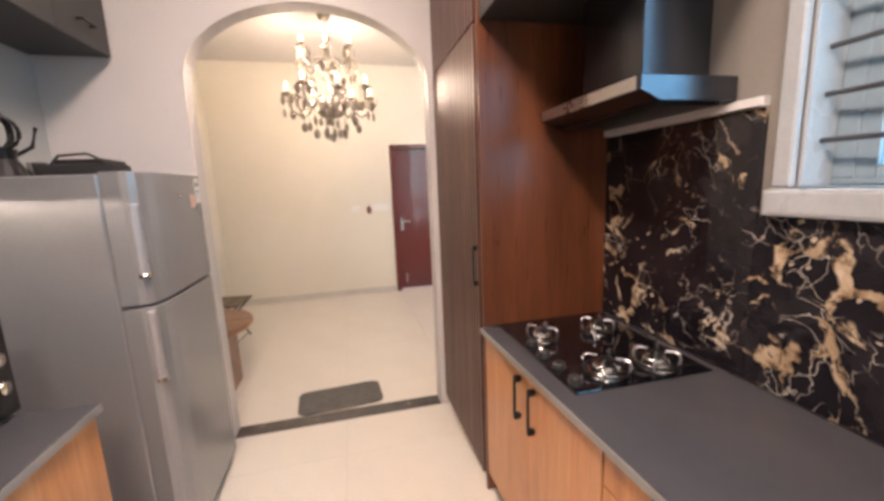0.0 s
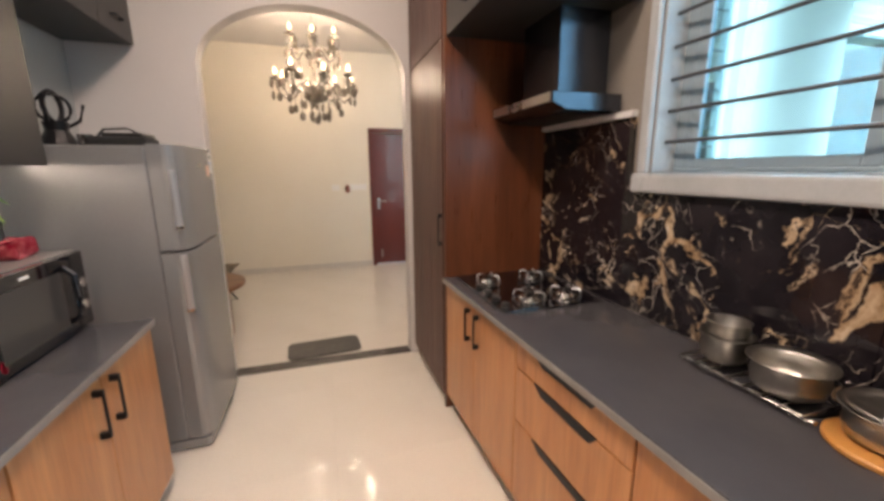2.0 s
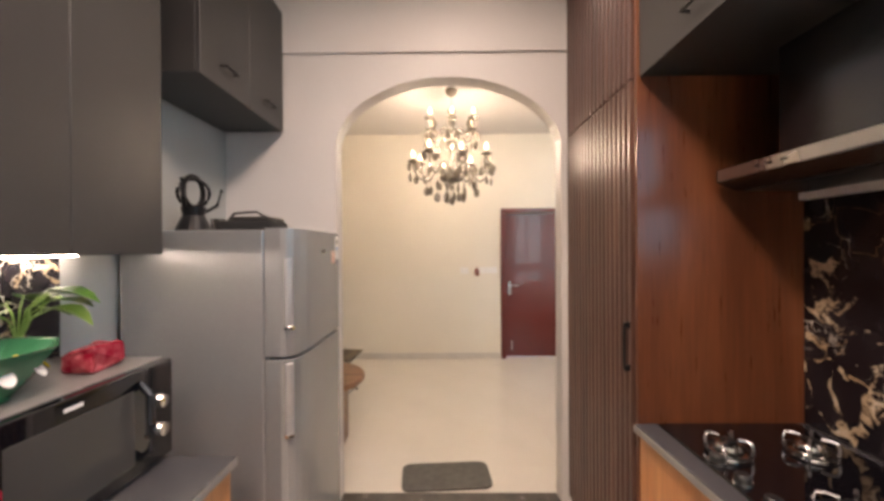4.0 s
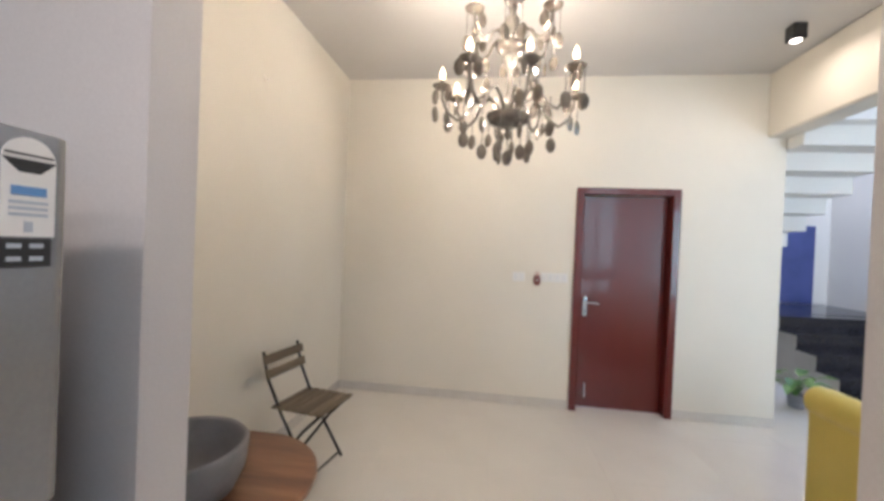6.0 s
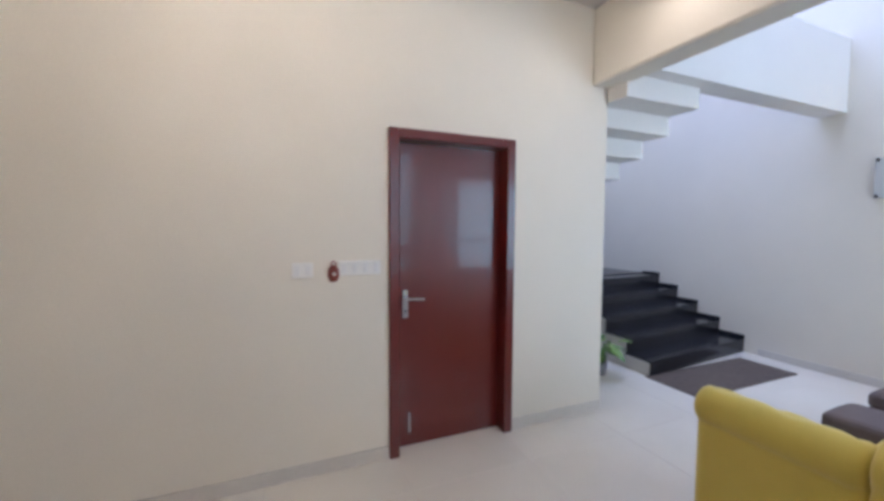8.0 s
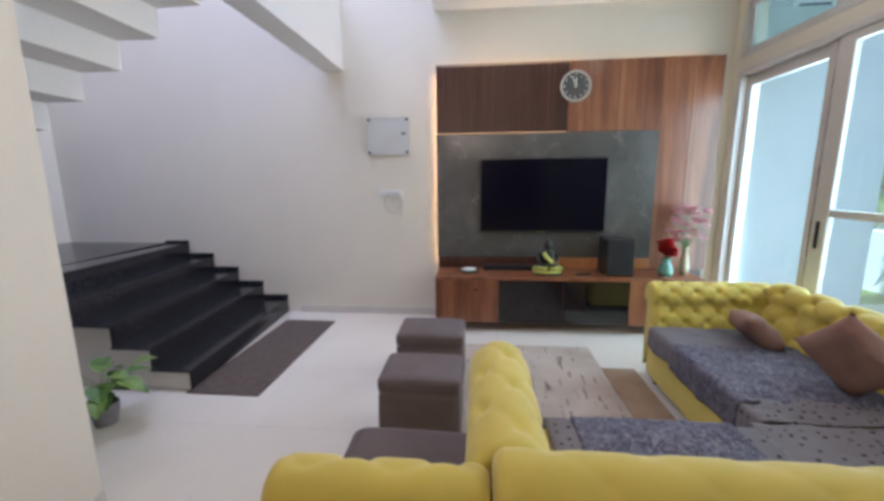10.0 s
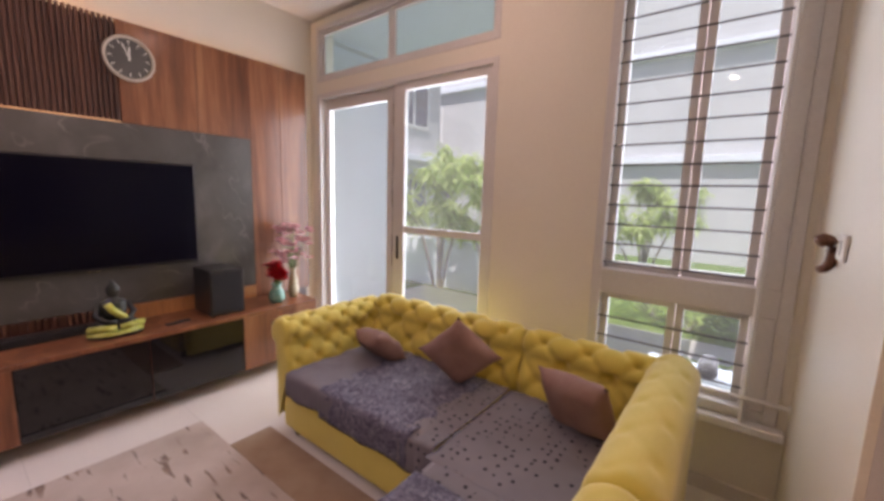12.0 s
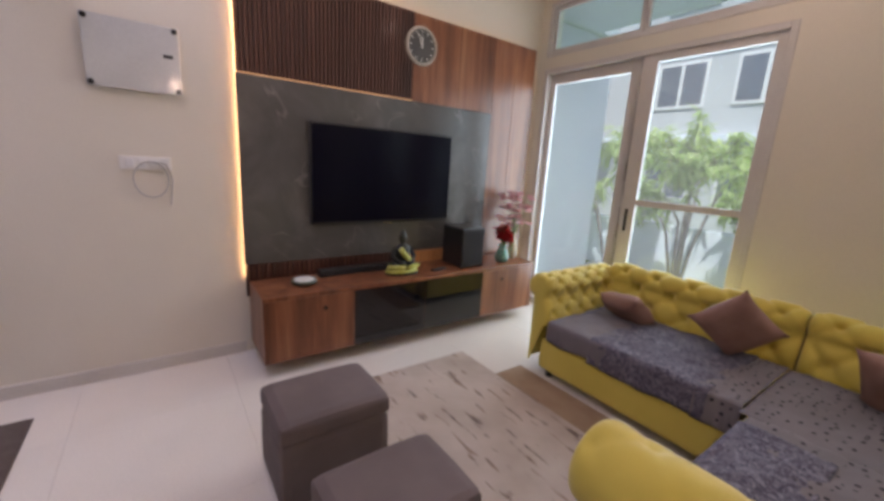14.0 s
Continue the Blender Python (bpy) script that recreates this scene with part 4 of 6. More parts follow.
_l = part("door_leaf", box((1.518, LEAFY, 0.008), (2.307, LEAFY + 0.038, 2.069), 0.002), DOORRED, _d)
_hd = part("handle", boxes(((1.563, LEAFY - 0.007, 0.90), (1.603, LEAFY - 0.0004, 1.09)), bevel=0.003), STEEL, _l, "satin steel lever handle")
part("lever", tube([(1.583, LEAFY - 0.007, 1.035), (1.583, LEAFY - 0.05, 1.035), (1.603, LEAFY - 0.055, 1.035), (1.70, LEAFY - 0.055, 1.03)], 0.008, 8), STEEL, _hd)
part("bolt", boxes(((1.605, LEAFY - 0.007, 0.10), (1.62, LEAFY - 0.0004, 0.24)), bevel=0.002), STEEL, _l)
part("keyhole", box((1.577, LEAFY - 0.0085, 0.935), (1.589, LEAFY - 0.0071, 0.955)), BLACKM, _hd)

# switches and ornament


def switch_plate(x, z, w, rockers, label):
    s = thing("switch_plate", label, "light switch", (x, DW - 0.0005, z), "wall switches")
    part("plate", box((-w / 2, -0.010, -0.045), (w / 2, 0, 0.045), 0.003), WHITEP, s)
    for k in range(rockers):
        c = -w / 2 + w * (k + 0.5) / rockers
        part("rocker", box((c - 0.014, -0.0145, -0.028), (c + 0.014, -0.0102, 0.028), 0.002), UPVC, s)
    return s


switch_plate(0.93, 1.255, 0.12, 2, "white two-gang switch plate on the cream wall")
switch_plate(1.265, 1.26, 0.26, 4, "long white switch plate beside the red door")
_o = thing("wall_ornament", "small dark red ornament hanging at the switch plate", "ornament", (1.105, DW - 0.001, 1.23))
part("shell", lathe([(0, -0.05), (0.022, -0.045), (0.034, -0.01), (0.03, 0.03), (0.015, 0.05), (0, 0.052)], 18, pose(0, -0.018, 0), 1.0, 0.5), surf("dark_red_lacquer", (0.16, 0.015, 0.012), (0.25, 0.05, 0.03), 0.3), _o, smooth=True)
part("medallion", lathe([(0, 0), (0.014, 0), (0.012, 0.004), (0, 0.005)], 14, pose(0, -0.035, 0.0, 90, 0, 0)), CHROME, _o)
part("loop", tube([(0.014 * math.cos(2 * math.pi * k / 12), -0.012, 0.06 + 0.014 * math.sin(2 * math.pi * k / 12)) for k in range(12)], 0.003, 6, True), REDP, _o)
_o = thing("wall_hook", "small pale wall bracket on the cream wall", "bracket", (-0.8695, 4.70, 2.58))
part("plate", lathe([(0, 0), (0.03, 0), (0.028, 0.006), (0, 0.008)], 16, pose(0, 0, 0, 0, 90, 0)), WALL, _o)
part("pin", tube([(0.006, 0, 0), (0.03, 0, -0.01), (0.035, 0, 0.01)], 0.004, 6), WHITEP, _o)

# ceiling spot
_o = thing("ceiling_spot", "black cube ceiling spotlight with a lit face", "ceiling light", (2.75, 5.38, H))
part("cube", box((-0.045, -0.045, -0.11), (0.045, 0.045, 0.0), 0.003), BLACKP, _o)
part("lens", lathe([(0, -0.1125), (0.034, -0.1125), (0.034, -0.1105), (0, -0.1105)], 20), LAMPFACE, _o)
_sp = bpy.data.lights.new("ceiling_spot_light", "AREA")
_sp.energy, _sp.color, _sp.shape, _sp.size = 2, (1.0, 0.86, 0.68), "DISK", 0.07
new("ceiling_spot_light", _sp).matrix_world = look((2.75, 5.38, H - 0.12), (2.75, 5.38, 0))

# ---- chandelier ----
SMOKE = surf("smoked_crystal", (0.14, 0.12, 0.10), (0.26, 0.225, 0.185), 0.15, 0.12, scale=18, bumps=0.0, coat=0.6)
SMOKEL = surf("smoked_glass_arm", (0.30, 0.27, 0.235), (0.42, 0.385, 0.34), 0.15, 0.35, scale=18, bumps=0.0, coat=0.6)
BULB = plain("candle_bulb", (1.0, 0.8, 0.5), 0.3, emit=2.6, emit_colour=(1.0, 0.80, 0.52))
_c = thing("chandelier", "smoked crystal chandelier with lit candle bulbs and drops", "chandelier", (0.73, 4.63, 0.0))
part("ceiling_rose", lathe([(0, 3.13), (0.02, 3.13), (0.05, 3.15), (0.065, 3.185), (0.065, 3.2), (0, 3.2)], 20), SMOKE, _c, smooth=True)
part("hanging_chain", tube([(0, 0, 3.14), (0, 0, 3.02)], 0.008, 8), CHROME, _c)
part("column", lathe([(0, 2.24), (0.03, 2.26), (0.022, 2.34), (0.035, 2.40), (0.02, 2.46), (0.018, 2.56), (0.04, 2.60), (0.05, 2.64), (0.02, 2.68), (0.016, 2.78), (0.035, 2.82), (0.045, 2.87), (0.02, 2.91), (0.03, 2.95), (0.05, 2.985), (0.018, 3.01), (0, 3.02)], 20), SMOKEL, _c, smooth=True)
part("main_bowl", lathe([(0, 2.235), (0.06, 2.24), (0.11, 2.26), (0.135, 2.30), (0.13, 2.305), (0.09, 2.285), (0, 2.28)], 16), SMOKE, _c, smooth=True)
part("upper_bowl", lathe([(0, 2.66), (0.05, 2.665), (0.085, 2.69), (0.095, 2.72), (0.08, 2.715), (0, 2.69)], 16), SMOKE, _c, smooth=True)
part("bottom_finial", lathe([(0, 2.16), (0.015, 2.175), (0.022, 2.20), (0.01, 2.225), (0.03, 2.24), (0, 2.245)], 14), SMOKE, _c, smooth=True)
_rnd = random.Random(11)


def mesh_of(bm, name, material, smooth=True):
    me = bpy.data.meshes.new(name)
    bm.to_mesh(me)
    bm.free()
    me.materials.append(material)
    for p in me.polygons:
        p.use_smooth = smooth
    return me


def piece(name, me, parent, m):
    o = new(name, me)
    o.parent = parent
    o.matrix_local = m
    return o


_dm = mesh_of(lathe([(0, -0.094), (0.018, -0.087), (0.031, -0.056), (0.027, -0.025), (0.012, -0.005), (0, 0)], 6, None, 1.0, 0.45), "drop", SMOKE, False)
_bm = bmesh.new()
for _k in range(4):
    add_lathe(_bm, [(0, -0.008), (0.0065, 0), (0, 0.008)], 6, Matrix.Translation((0, 0, -0.016 * _k)))
_bead = mesh_of(_bm, "bead_string", SMOKEL, False)


def drop(parent, x, y, z, beads, a):
    for j in range(beads):
        piece("bead_string", _bead, parent, pose(x, y, z - 0.064 * j))
    piece("crystal_drop", _dm, parent, pose(x, y, z - 0.064 * beads + 0.004, 0, 0, a))


def tier(n, r, z_hub, z_cup, a0, drops):
    for k in range(n):
        a = radians(a0 + 360 * k / n)
        c, s = math.cos(a), math.sin(a)
        zz = z_cup + (0.03 if k % 2 else -0.01)
        pts = []
        for u, dz in ((0.10, 0.0), (0.22, 0.075), (0.36, 0.10), (0.50, 0.045), (0.62, -0.055), (0.76, -0.105), (0.90, -0.075), (0.985, 0.0)):
            f = u
            pts.append((c * r * f, s * r * f, z_hub + (zz - 0.05 - z_hub) * u + dz * r / 0.42))
        pts.append((c * r, s * r, zz))
        arm = part("arm", tube(pts, 0.011, 8), SMOKEL, _c, smooth=True)
        part("drip_pan", lathe([(0, 0), (0.03, 0.002), (0.055, 0.018), (0.058, 0.024), (0.03, 0.012), (0, 0.010)], 12, Matrix.Translation((c * r, s * r, zz))), SMOKE, arm, smooth=True)
        part("candle_cup", lathe([(0, 0.01), (0.016, 0.012), (0.024, 0.04), (0.014, 0.045), (0.013, 0.06), (0, 0.062)], 12, Matrix.Translation((c * r, s * r, zz))), SMOKE, arm, smooth=True)
        part("bulb", lathe([(0, 0.06), (0.011, 0.064), (0.017, 0.085), (0.012, 0.112), (0, 0.135)], 12, Matrix.Translation((c * r, s * r, zz))), BULB, arm, "glowing candle bulb", smooth=True)
        for j in range(drops):
            b = a + 2 * math.pi * (j + 0.5) / drops
            drop(arm, c * r + 0.05 * math.cos(b), s * r + 0.05 * math.sin(b), zz + 0.016, 0 if j % 2 else 2, math.degrees(b))
        # swag of beads towards the next arm
        drop(arm, c * r * 0.66, s * r * 0.66, zz - 0.11, 2, math.degrees(a))


tier(8, 0.40, 2.30, 2.44, 12, 4)
tier(6, 0.25, 2.70, 2.82, 30, 3)
for _k in range(10):
    _a = 2 * math.pi * _k / 10
    _r = 0.15 if _k % 2 else 0.075
    drop(_c, _r * math.cos(_a), _r * math.sin(_a), 2.265, 2, math.degrees(_a))
drop(_c, 0, 0, 2.165, 1, 20)
for _k, _r, _z in [(k, 0.40, 2.46) for k in range(4)] + [(k, 0.25, 2.84) for k in range(2)]:
    _a = radians(12 + 45 + 90 * _k) if _r > 0.3 else radians(60 + 180 * _k)
    _pl, _pd = lamp("candle_light", "POINT", (0.73 + _r * math.cos(_a), 4.63 + _r * math.sin(_a), _z + 0.04), 15.0 if _r > 0.3 else 0.2, (1.0, 0.855, 0.65))
    _pd.shadow_soft_size = 0.05

# ---- mirror ----
_m = thing("wall_mirror", "round wall mirror in a carved dark wooden frame", "mirror", Matrix.Translation((-0.8695, 3.385, 1.505)) @ Matrix.Scale(1.24, 4))
part("glass", lathe([(0, 0.012), (0.16, 0.012), (0.165, 0.008), (0, 0.008)], 40, pose(0, 0, 0, 0, 90, 0)), plain("mirror_silver", (0.9, 0.9, 0.9), 0.02, 1.0), _m, smooth=False)
CARVE = wood("carved_rosewood", (0.05, 0.015, 0.01), (0.11, 0.032, 0.02), (0.18, 0.06, 0.035), 0.35, "z", 2.0)
part("inner_ring", lathe([(0.162, 0.0), (0.162, 0.02), (0.19, 0.03), (0.24, 0.028), (0.25, 0.015), (0.25, 0.0)], 48, pose(0, 0, 0, 0, 90, 0)), CARVE, _m, smooth=True)
_bm = bmesh.new()
for _k in range(44):
    _a = 2 * math.pi * _k / 44
    add_box(_bm, (-0.006, -0.028, 0.026), (0.006, 0.028, 0.036), 0.003, pose(0, 0, 0, 0, 90, 0) @ Matrix.Rotation(_a, 4, "Z") @ Matrix.Translation((0, 0.212, 0)))
part("carved_flutes", _bm, CARVE, _m)
for _k in range(26):
    _a = 2 * math.pi * _k / 26
    _b = bmesh.new()
    _mm = pose(0, 0, 0, 0, 90, 0) @ Matrix.Rotation(_a, 4, "Z") @ Matrix.Translation((0, 0.282, 0.014))
    add_tube(_b, [_mm @ Vector((0.026 * math.cos(2 * math.pi * j / 12), 0.032 * math.sin(2 * math.pi * j / 12), 0.006 * math.sin(4 * math.pi * j / 12))) for j in range(12)], 0.0085, 6, True)
    part("carved_scroll", _b, CARVE, _m, smooth=True)
part("outer_ring", tube([(0.014, 0.318 * math.cos(2 * math.pi * k / 60), 0.318 * math.sin(2 * math.pi * k / 60)) for k in range(60)], 0.011, 8, True), CARVE, _m, smooth=True)

# ---- folding bistro chair ----
GREYW = wood("weathered_slats", (0.10, 0.075, 0.05), (0.17, 0.13, 0.085), (0.26, 0.205, 0.14), 0.7, "y", 1.5, 0.0)
_c = thing("folding_chair", "folding bistro chair with weathered slats and black steel frame", "chair", pose(-0.47, 4.76, 0, 0, 0, -9))
for _y in (-0.17, 0.17):
    part("back_leg", tube([(-0.28, _y, 0.785), (-0.24, _y, 0.62), (-0.13, _y * 0.98, 0.40), (0.12, _y, 0.012)], 0.0095, 8), BLACKM, _c)
    part("front_leg", tube([(-0.20, _y * 0.9, 0.012), (0.02, _y * 0.9, 0.30), (0.15, _y * 0.9, 0.43)], 0.0095, 8), BLACKM, _c)
    part("seat_rail", box((-0.17, _y * 0.9 - 0.006, 0.425), (0.17, _y * 0.9 + 0.006, 0.437)), BLACKM, _c)
part("stretcher", tube([(0.10, -0.17, 0.04), (0.10, 0.17, 0.04)], 0.006, 6), BLACKM, _c)
part("stretcher", tube([(-0.18, -0.153, 0.04), (-0.18, 0.153, 0.04)], 0.006, 6), BLACKM, _c)
for _k in range(7):
    part("seat_slat", box((-0.19 + 0.054 * _k, -0.195, 0.438), (-0.19 + 0.054 * _k + 0.046, 0.195, 0.452), 0.004), GREYW, _c)
for _z, _x in ((0.645, -0.245), (0.735, -0.268)):
    part("back_slat", box((-0.007, -0.20, -0.03), (0.007, 0.20, 0.03), 0.004, pose(_x + 0.014, 0, _z, 0, -12, 0)), GREYW, _c)

# ---- wooden side table with planter ----
SLABW = wood("brown_slab_wood", (0.13, 0.055, 0.024), (0.23, 0.10, 0.045), (0.34, 0.165, 0.08), 0.4, "x", 1.1)
_t = thing("side_table", "brown solid wood table with a rounded slab top", "table", (0, 0, 0))
_o = [(-0.85, 3.32), (-0.36, 3.32)] + arc(-0.37, 3.71, 0.37, -80, 80, 18, 0.39) + [(-0.36, 4.10), (-0.85, 4.10)]
part("tabletop", prism(_o, "z", 0.510, 0.555, 0.010), SLABW, _t)
part("apron", box((-0.80, 3.40, 0.445), (-0.20, 3.98, 0.5085), 0.006), SLABW, _t)
for _a, _b in (((-0.27, 3.44, 0), (-0.16, 3.86, 0.4435)), ((-0.82, 3.44, 0), (-0.74, 3.86, 0.4435))):
    part("leg_panel", box(_a, _b, 0.012, seg=2), SLABW, _t)
part("brace", tube([(-0.20, 3.84, 0.39), (-0.16, 3.98, 0.505)], 0.02, 8), SLABW, _t)
GREYC = surf("grey_ceramic", (0.20, 0.195, 0.20), (0.26, 0.25, 0.255), 0.5, scale=8, fine=120, bumps=0.15)
_p = thing("planter_bowl", "wide grey stone bowl standing on the wooden table", "bowl", (-0.43, 3.565, 0.5555))
part("bowl", lathe([(0, 0), (0.15, 0), (0.19, 0.03), (0.222, 0.10), (0.232, 0.195), (0.222, 0.206), (0.206, 0.196), (0.19, 0.10), (0.14, 0.04), (0, 0.03)], 48), GREYC, _p, smooth=True)
_pl = pot_plant("potted_plant", "leafy green plant in a dark patterned pot", (-0.765, 3.69, 0.5555), surf("dark_pot", (0.03, 0.03, 0.045), (0.12, 0.12, 0.14), 0.4, scale=22), 0.08, 0.17, 18, 0.115, 21, None, 0.7, 0.8)

# small mat past the archway
MATG = surf("grey_mat", (0.115, 0.11, 0.10), (0.15, 0.145, 0.13), 0.95, scale=20, fine=260, bumps=0.6)
_o = []
for _cx, _cy, _a in ((0.24, 0.10, 0), (-0.24, 0.10, 90), (-0.24, -0.10, 180), (0.24, -0.10, 270)):
    _o += arc(_cx, _cy, 0.06, _a, _a + 90, 5)
_mt = tagged(part("door_mat", prism(_o, "z", 0.0, 0.011, 0.003), MATG), "small grey rounded doormat past the archway", "mat")
_mt.matrix_world = pose(0.655, 3.265, 0.0045, 0, 0, 4)
_mt2 = tagged(part("stair_mat", box((-0.77, -0.28, 0), (0.77, 0.28, 0.009), 0.003), surf("brown_mat", (0.10, 0.075, 0.065), (0.13, 0.10, 0.085), 0.95, scale=20, fine=260, bumps=0.6)), "brown floor mat in front of the black stairs", "mat")
_mt2.matrix_world = pose(5.0, 6.25, 0.0015)

# ---- stairs ----
GRAN = surf("black_granite", (0.012, 0.012, 0.015), (0.022, 0.022, 0.027), 0.18, scale=30, fine=300, bumps=0.0)
_st = thing("staircase", "black granite staircase with white side wall", "stairs", (0, 0, 0))
_run, _rise = 0.295, 0.165
_poly = [(6.52, 0.0)]
for _k in range(5):
    _poly += [(6.52 + _run * _k, _rise * (_k + 1) - 0.02), (6.52 + _run * (_k + 1), _rise * (_k + 1) - 0.02)]
_poly += [(6.52 + _run * 5, 0.0)]
part("stair_body", prism(_poly, "x", 4.27, 6.079), SKIRT, _st, "pale plastered side of the stairs")
for _k in range(5):
    part("tread", box((4.255, 6.50 + _run * _k, _rise * (_k + 1) - 0.0195), (6.078, 6.519 + _run * (_k + 1), _rise * (_k + 1)), 0.004), GRAN, _st)
    part("riser", box((4.272, 6.506 + _run * _k, _rise * _k + 0.001), (6.078, 6.5195 + _run * _k, _rise * (_k + 1) - 0.020)), GRAN, _st)
    part("step_skirting", box((6.060, 6.50 + _run * _k, _rise * (_k + 1) + 0.0005), (6.0775, 6.50 + _run * (_k + 1) - 0.0005, _rise * (_k + 1) + (0.045 if _k < 4 else 0.03))), GRAN, _st)
# the flight runs a little askew to the wall
for _pt in _st.children:
    for _v in _pt.data.vertices:
        _v.co.y += (_v.co.x - 4.27) * 0.085
structure("landing", boxes(((3.25, 6.5205 + 5 * _run, 0.0), (6.079, 9.4, 0.825))), GRAN, "black granite stair landing", "landing")
# the return flight above, seen from below
_up = thing("upper_stair_flight", "white stepped underside of the upper stair flight", "stairs", (0, 0, 0))
for _k in range(7):
    _yy, _zz = 7.62 - 0.27 * _k, 1.52 + 0.165 * _k
    part("step_block", box((3.252, _yy - 0.02, _zz), (4.07, _yy + 0.265, _zz + 0.19), 0.004), CEIL, _up)
    part("tread", box((3.252, _yy - 0.04, _zz + 0.1905), (4.068, _yy + 0.25, _zz + 0.21), 0.003), GRAN, _up)
pot_plant("stair_plant", "green leafy plant in a pot beside the stairs", (3.86, 6.78, 0.0015), GREYC, 0.08, 0.14, 22, 0.17, 31, None, 0.95, 0.65)
BLUED = surf("blue_panel", (0.05, 0.07, 0.20), (0.07, 0.09, 0.25), 0.4)
_bd = tagged(part("blue_door", box((5.25, 9.37, 0.83), (5.85, 9.398, 2.1), 0.003), BLUED), "dark blue painted door at the stair landing", "door")

# ---- living room: television wall ----


def grey_stone(name):
    m, n, l, b = nodes_of(name)
    vec = coords(n, l)
    c = ramp(n, l, noise_tex(n, l, vec, 2.2, 6, 0.6, 0.5), [(0.3, (0.065, 0.063, 0.058)), (0.55, (0.095, 0.092, 0.085)), (0.75, (0.135, 0.13, 0.12))])
    v = n.new("ShaderNodeTexNoise")
    l.new(vec, v.inputs["Vector"])
    v.inputs["Scale"].default_value, v.inputs["Detail"].default_value, v.inputs["Distortion"].default_value = 1.1, 3, 1.8
    d = math_node(n, l, "ABSOLUTE", math_node(n, l, "SUBTRACT", v.outputs["Fac"], 0.5))
    line = ramp(n, l, d, [(0.0, (1, 1, 1)), (0.012, (0, 0, 0))])
    line = math_node(n, l, "MULTIPLY", line, ramp(n, l, noise_tex(n, l, vec, 3.5, 3), [(0.42, (0, 0, 0)), (0.65, (0.28, 0.28, 0.28))]))
    l.new(mix(n, l, line, c, (0.36, 0.34, 0.30)), b.inputs["Base Color"])
    b.inputs["Roughness"].default_value = 0.22
    return m


TVSTONE = grey_stone("grey_veined_stone")
WARMLED = plain("warm_led", (1, 0.75, 0.4), 0.5, emit=17.0, emit_colour=(1.0, 0.68, 0.32))
_p = thing("feature_panel", "tall teak and grey stone panel with fluted strips behind the television", "wall panel", (0, 0, 0))
part("backing", box((6.045, 2.06, 0.45), (6.062, 4.845, 2.67)), FLUTE, _p)
for _k in range(3):
    _a, _b = 2.04 + 0.49 * _k, 2.04 + 0.49 * (_k + 1) - 0.002
    if _b > 2.60:
        part("teak_panel", box((6.028, max(_a, 2.602), 2.005), (6.0448, _b, 2.688), 0.0015), TVWOOD, _p)
part("teak_panel", box((6.028, 2.04, 0.58), (6.0448, 2.32, 2.688), 0.0015), TVWOOD, _p)
part("teak_panel", box((6.028, 2.322, 0.58), (6.0448, 2.600, 2.688), 0.0015), TVWOOD, _p)
part("stone_slab", box((6.024, 2.602, 0.695), (6.0448, 4.853, 2.003), 0.002), TVSTONE, _p, "grey veined stone slab")
_n = 46
for _k in range(_n):
    _y = 3.515 + (4.853 - 3.515) * (_k + 0.5) / _n
    part("flute", box((6.018, _y - 0.0095, 2.012), (6.0448, _y + 0.0095, 2.688), 0.003), FLUTE, _p)
for _k in range(34):
    _y = 3.61 + (4.853 - 3.61) * (_k + 0.5) / 34
    part("short_flute", box((6.022, _y - 0.0115, 0.575), (6.0448, _y + 0.0115, 0.690), 0.003), FLUTE, _p)
# lighter teak than the panel: the glow on this rail is in its colour
part("lower_rail", box((6.020, 2.602, 0.575), (6.0448, 3.60, 0.690), 0.002), TEAK, _p, "teak rail above the console, coloured brighter as if lit")
part("led_ledge", box((6.026, 3.515, 2.0045), (6.0445, 4.845, 2.0095)), plain("warm_led_dim", (1, 0.7, 0.4), 0.5, emit=0.35, emit_colour=(1.0, 0.50, 0.22)), _p, "thin warm strip light under the flutes")
for _nm, _a, _b in (("led_side", (6.0645, 4.822, 0.60), (6.076, 4.834, 2.62)), ("led_top", (6.0645, 2.2, 2.640), (6.076, 4.75, 2.646))):
    part(_nm, box(_a, _b), WARMLED, _p, "warm glowing strip light behind the panel")

_t = thing("television", "large flat black television mounted on grey stone", "television", (0, 0, 0))
part("housing", box((5.985, 3.085, 0.978), (6.0236, 4.385, 1.742), 0.006), BLACKP, _t)
part("screen", box((5.9825, 3.097, 0.996), (5.9848, 4.373, 1.732)), plain("tv_screen", (0.003, 0.003, 0.008), 0.16, ior=1.22), _t, "dark blank screen")
part("bracket", box((5.984, 3.70, 0.972), (5.99, 3.77, 0.9775)), CHROME, _t)

_k0 = thing("wall_clock", "round wall clock with grey dial and pale rim", "clock", (6.0175, 3.445, 2.44))
_cm = pose(0, 0, 0, 0, -90, 0)
part("dial", lathe([(0, 0.006), (0.13, 0.006), (0.13, 0.012), (0, 0.012)], 40, _cm), surf("clock_dial", (0.06, 0.062, 0.06), (0.085, 0.086, 0.08), 0.4), _k0)
part("rim", lathe([(0.13, 0.0), (0.15, 0.0), (0.152, 0.012), (0.145, 0.024), (0.132, 0.020), (0.13, 0.012)], 48, _cm), surf("pale_wood_rim", (0.55, 0.50, 0.43), (0.48, 0.43, 0.36), 0.35), _k0, smooth=True)
for _i in range(12):
    _a = radians(30 * _i)
    part("hour_mark", box((-0.0135, -0.003, 0.098), (-0.0122, 0.003, 0.120), 0, Matrix.Rotation(_a, 4, "X")), WHITEP, _k0)
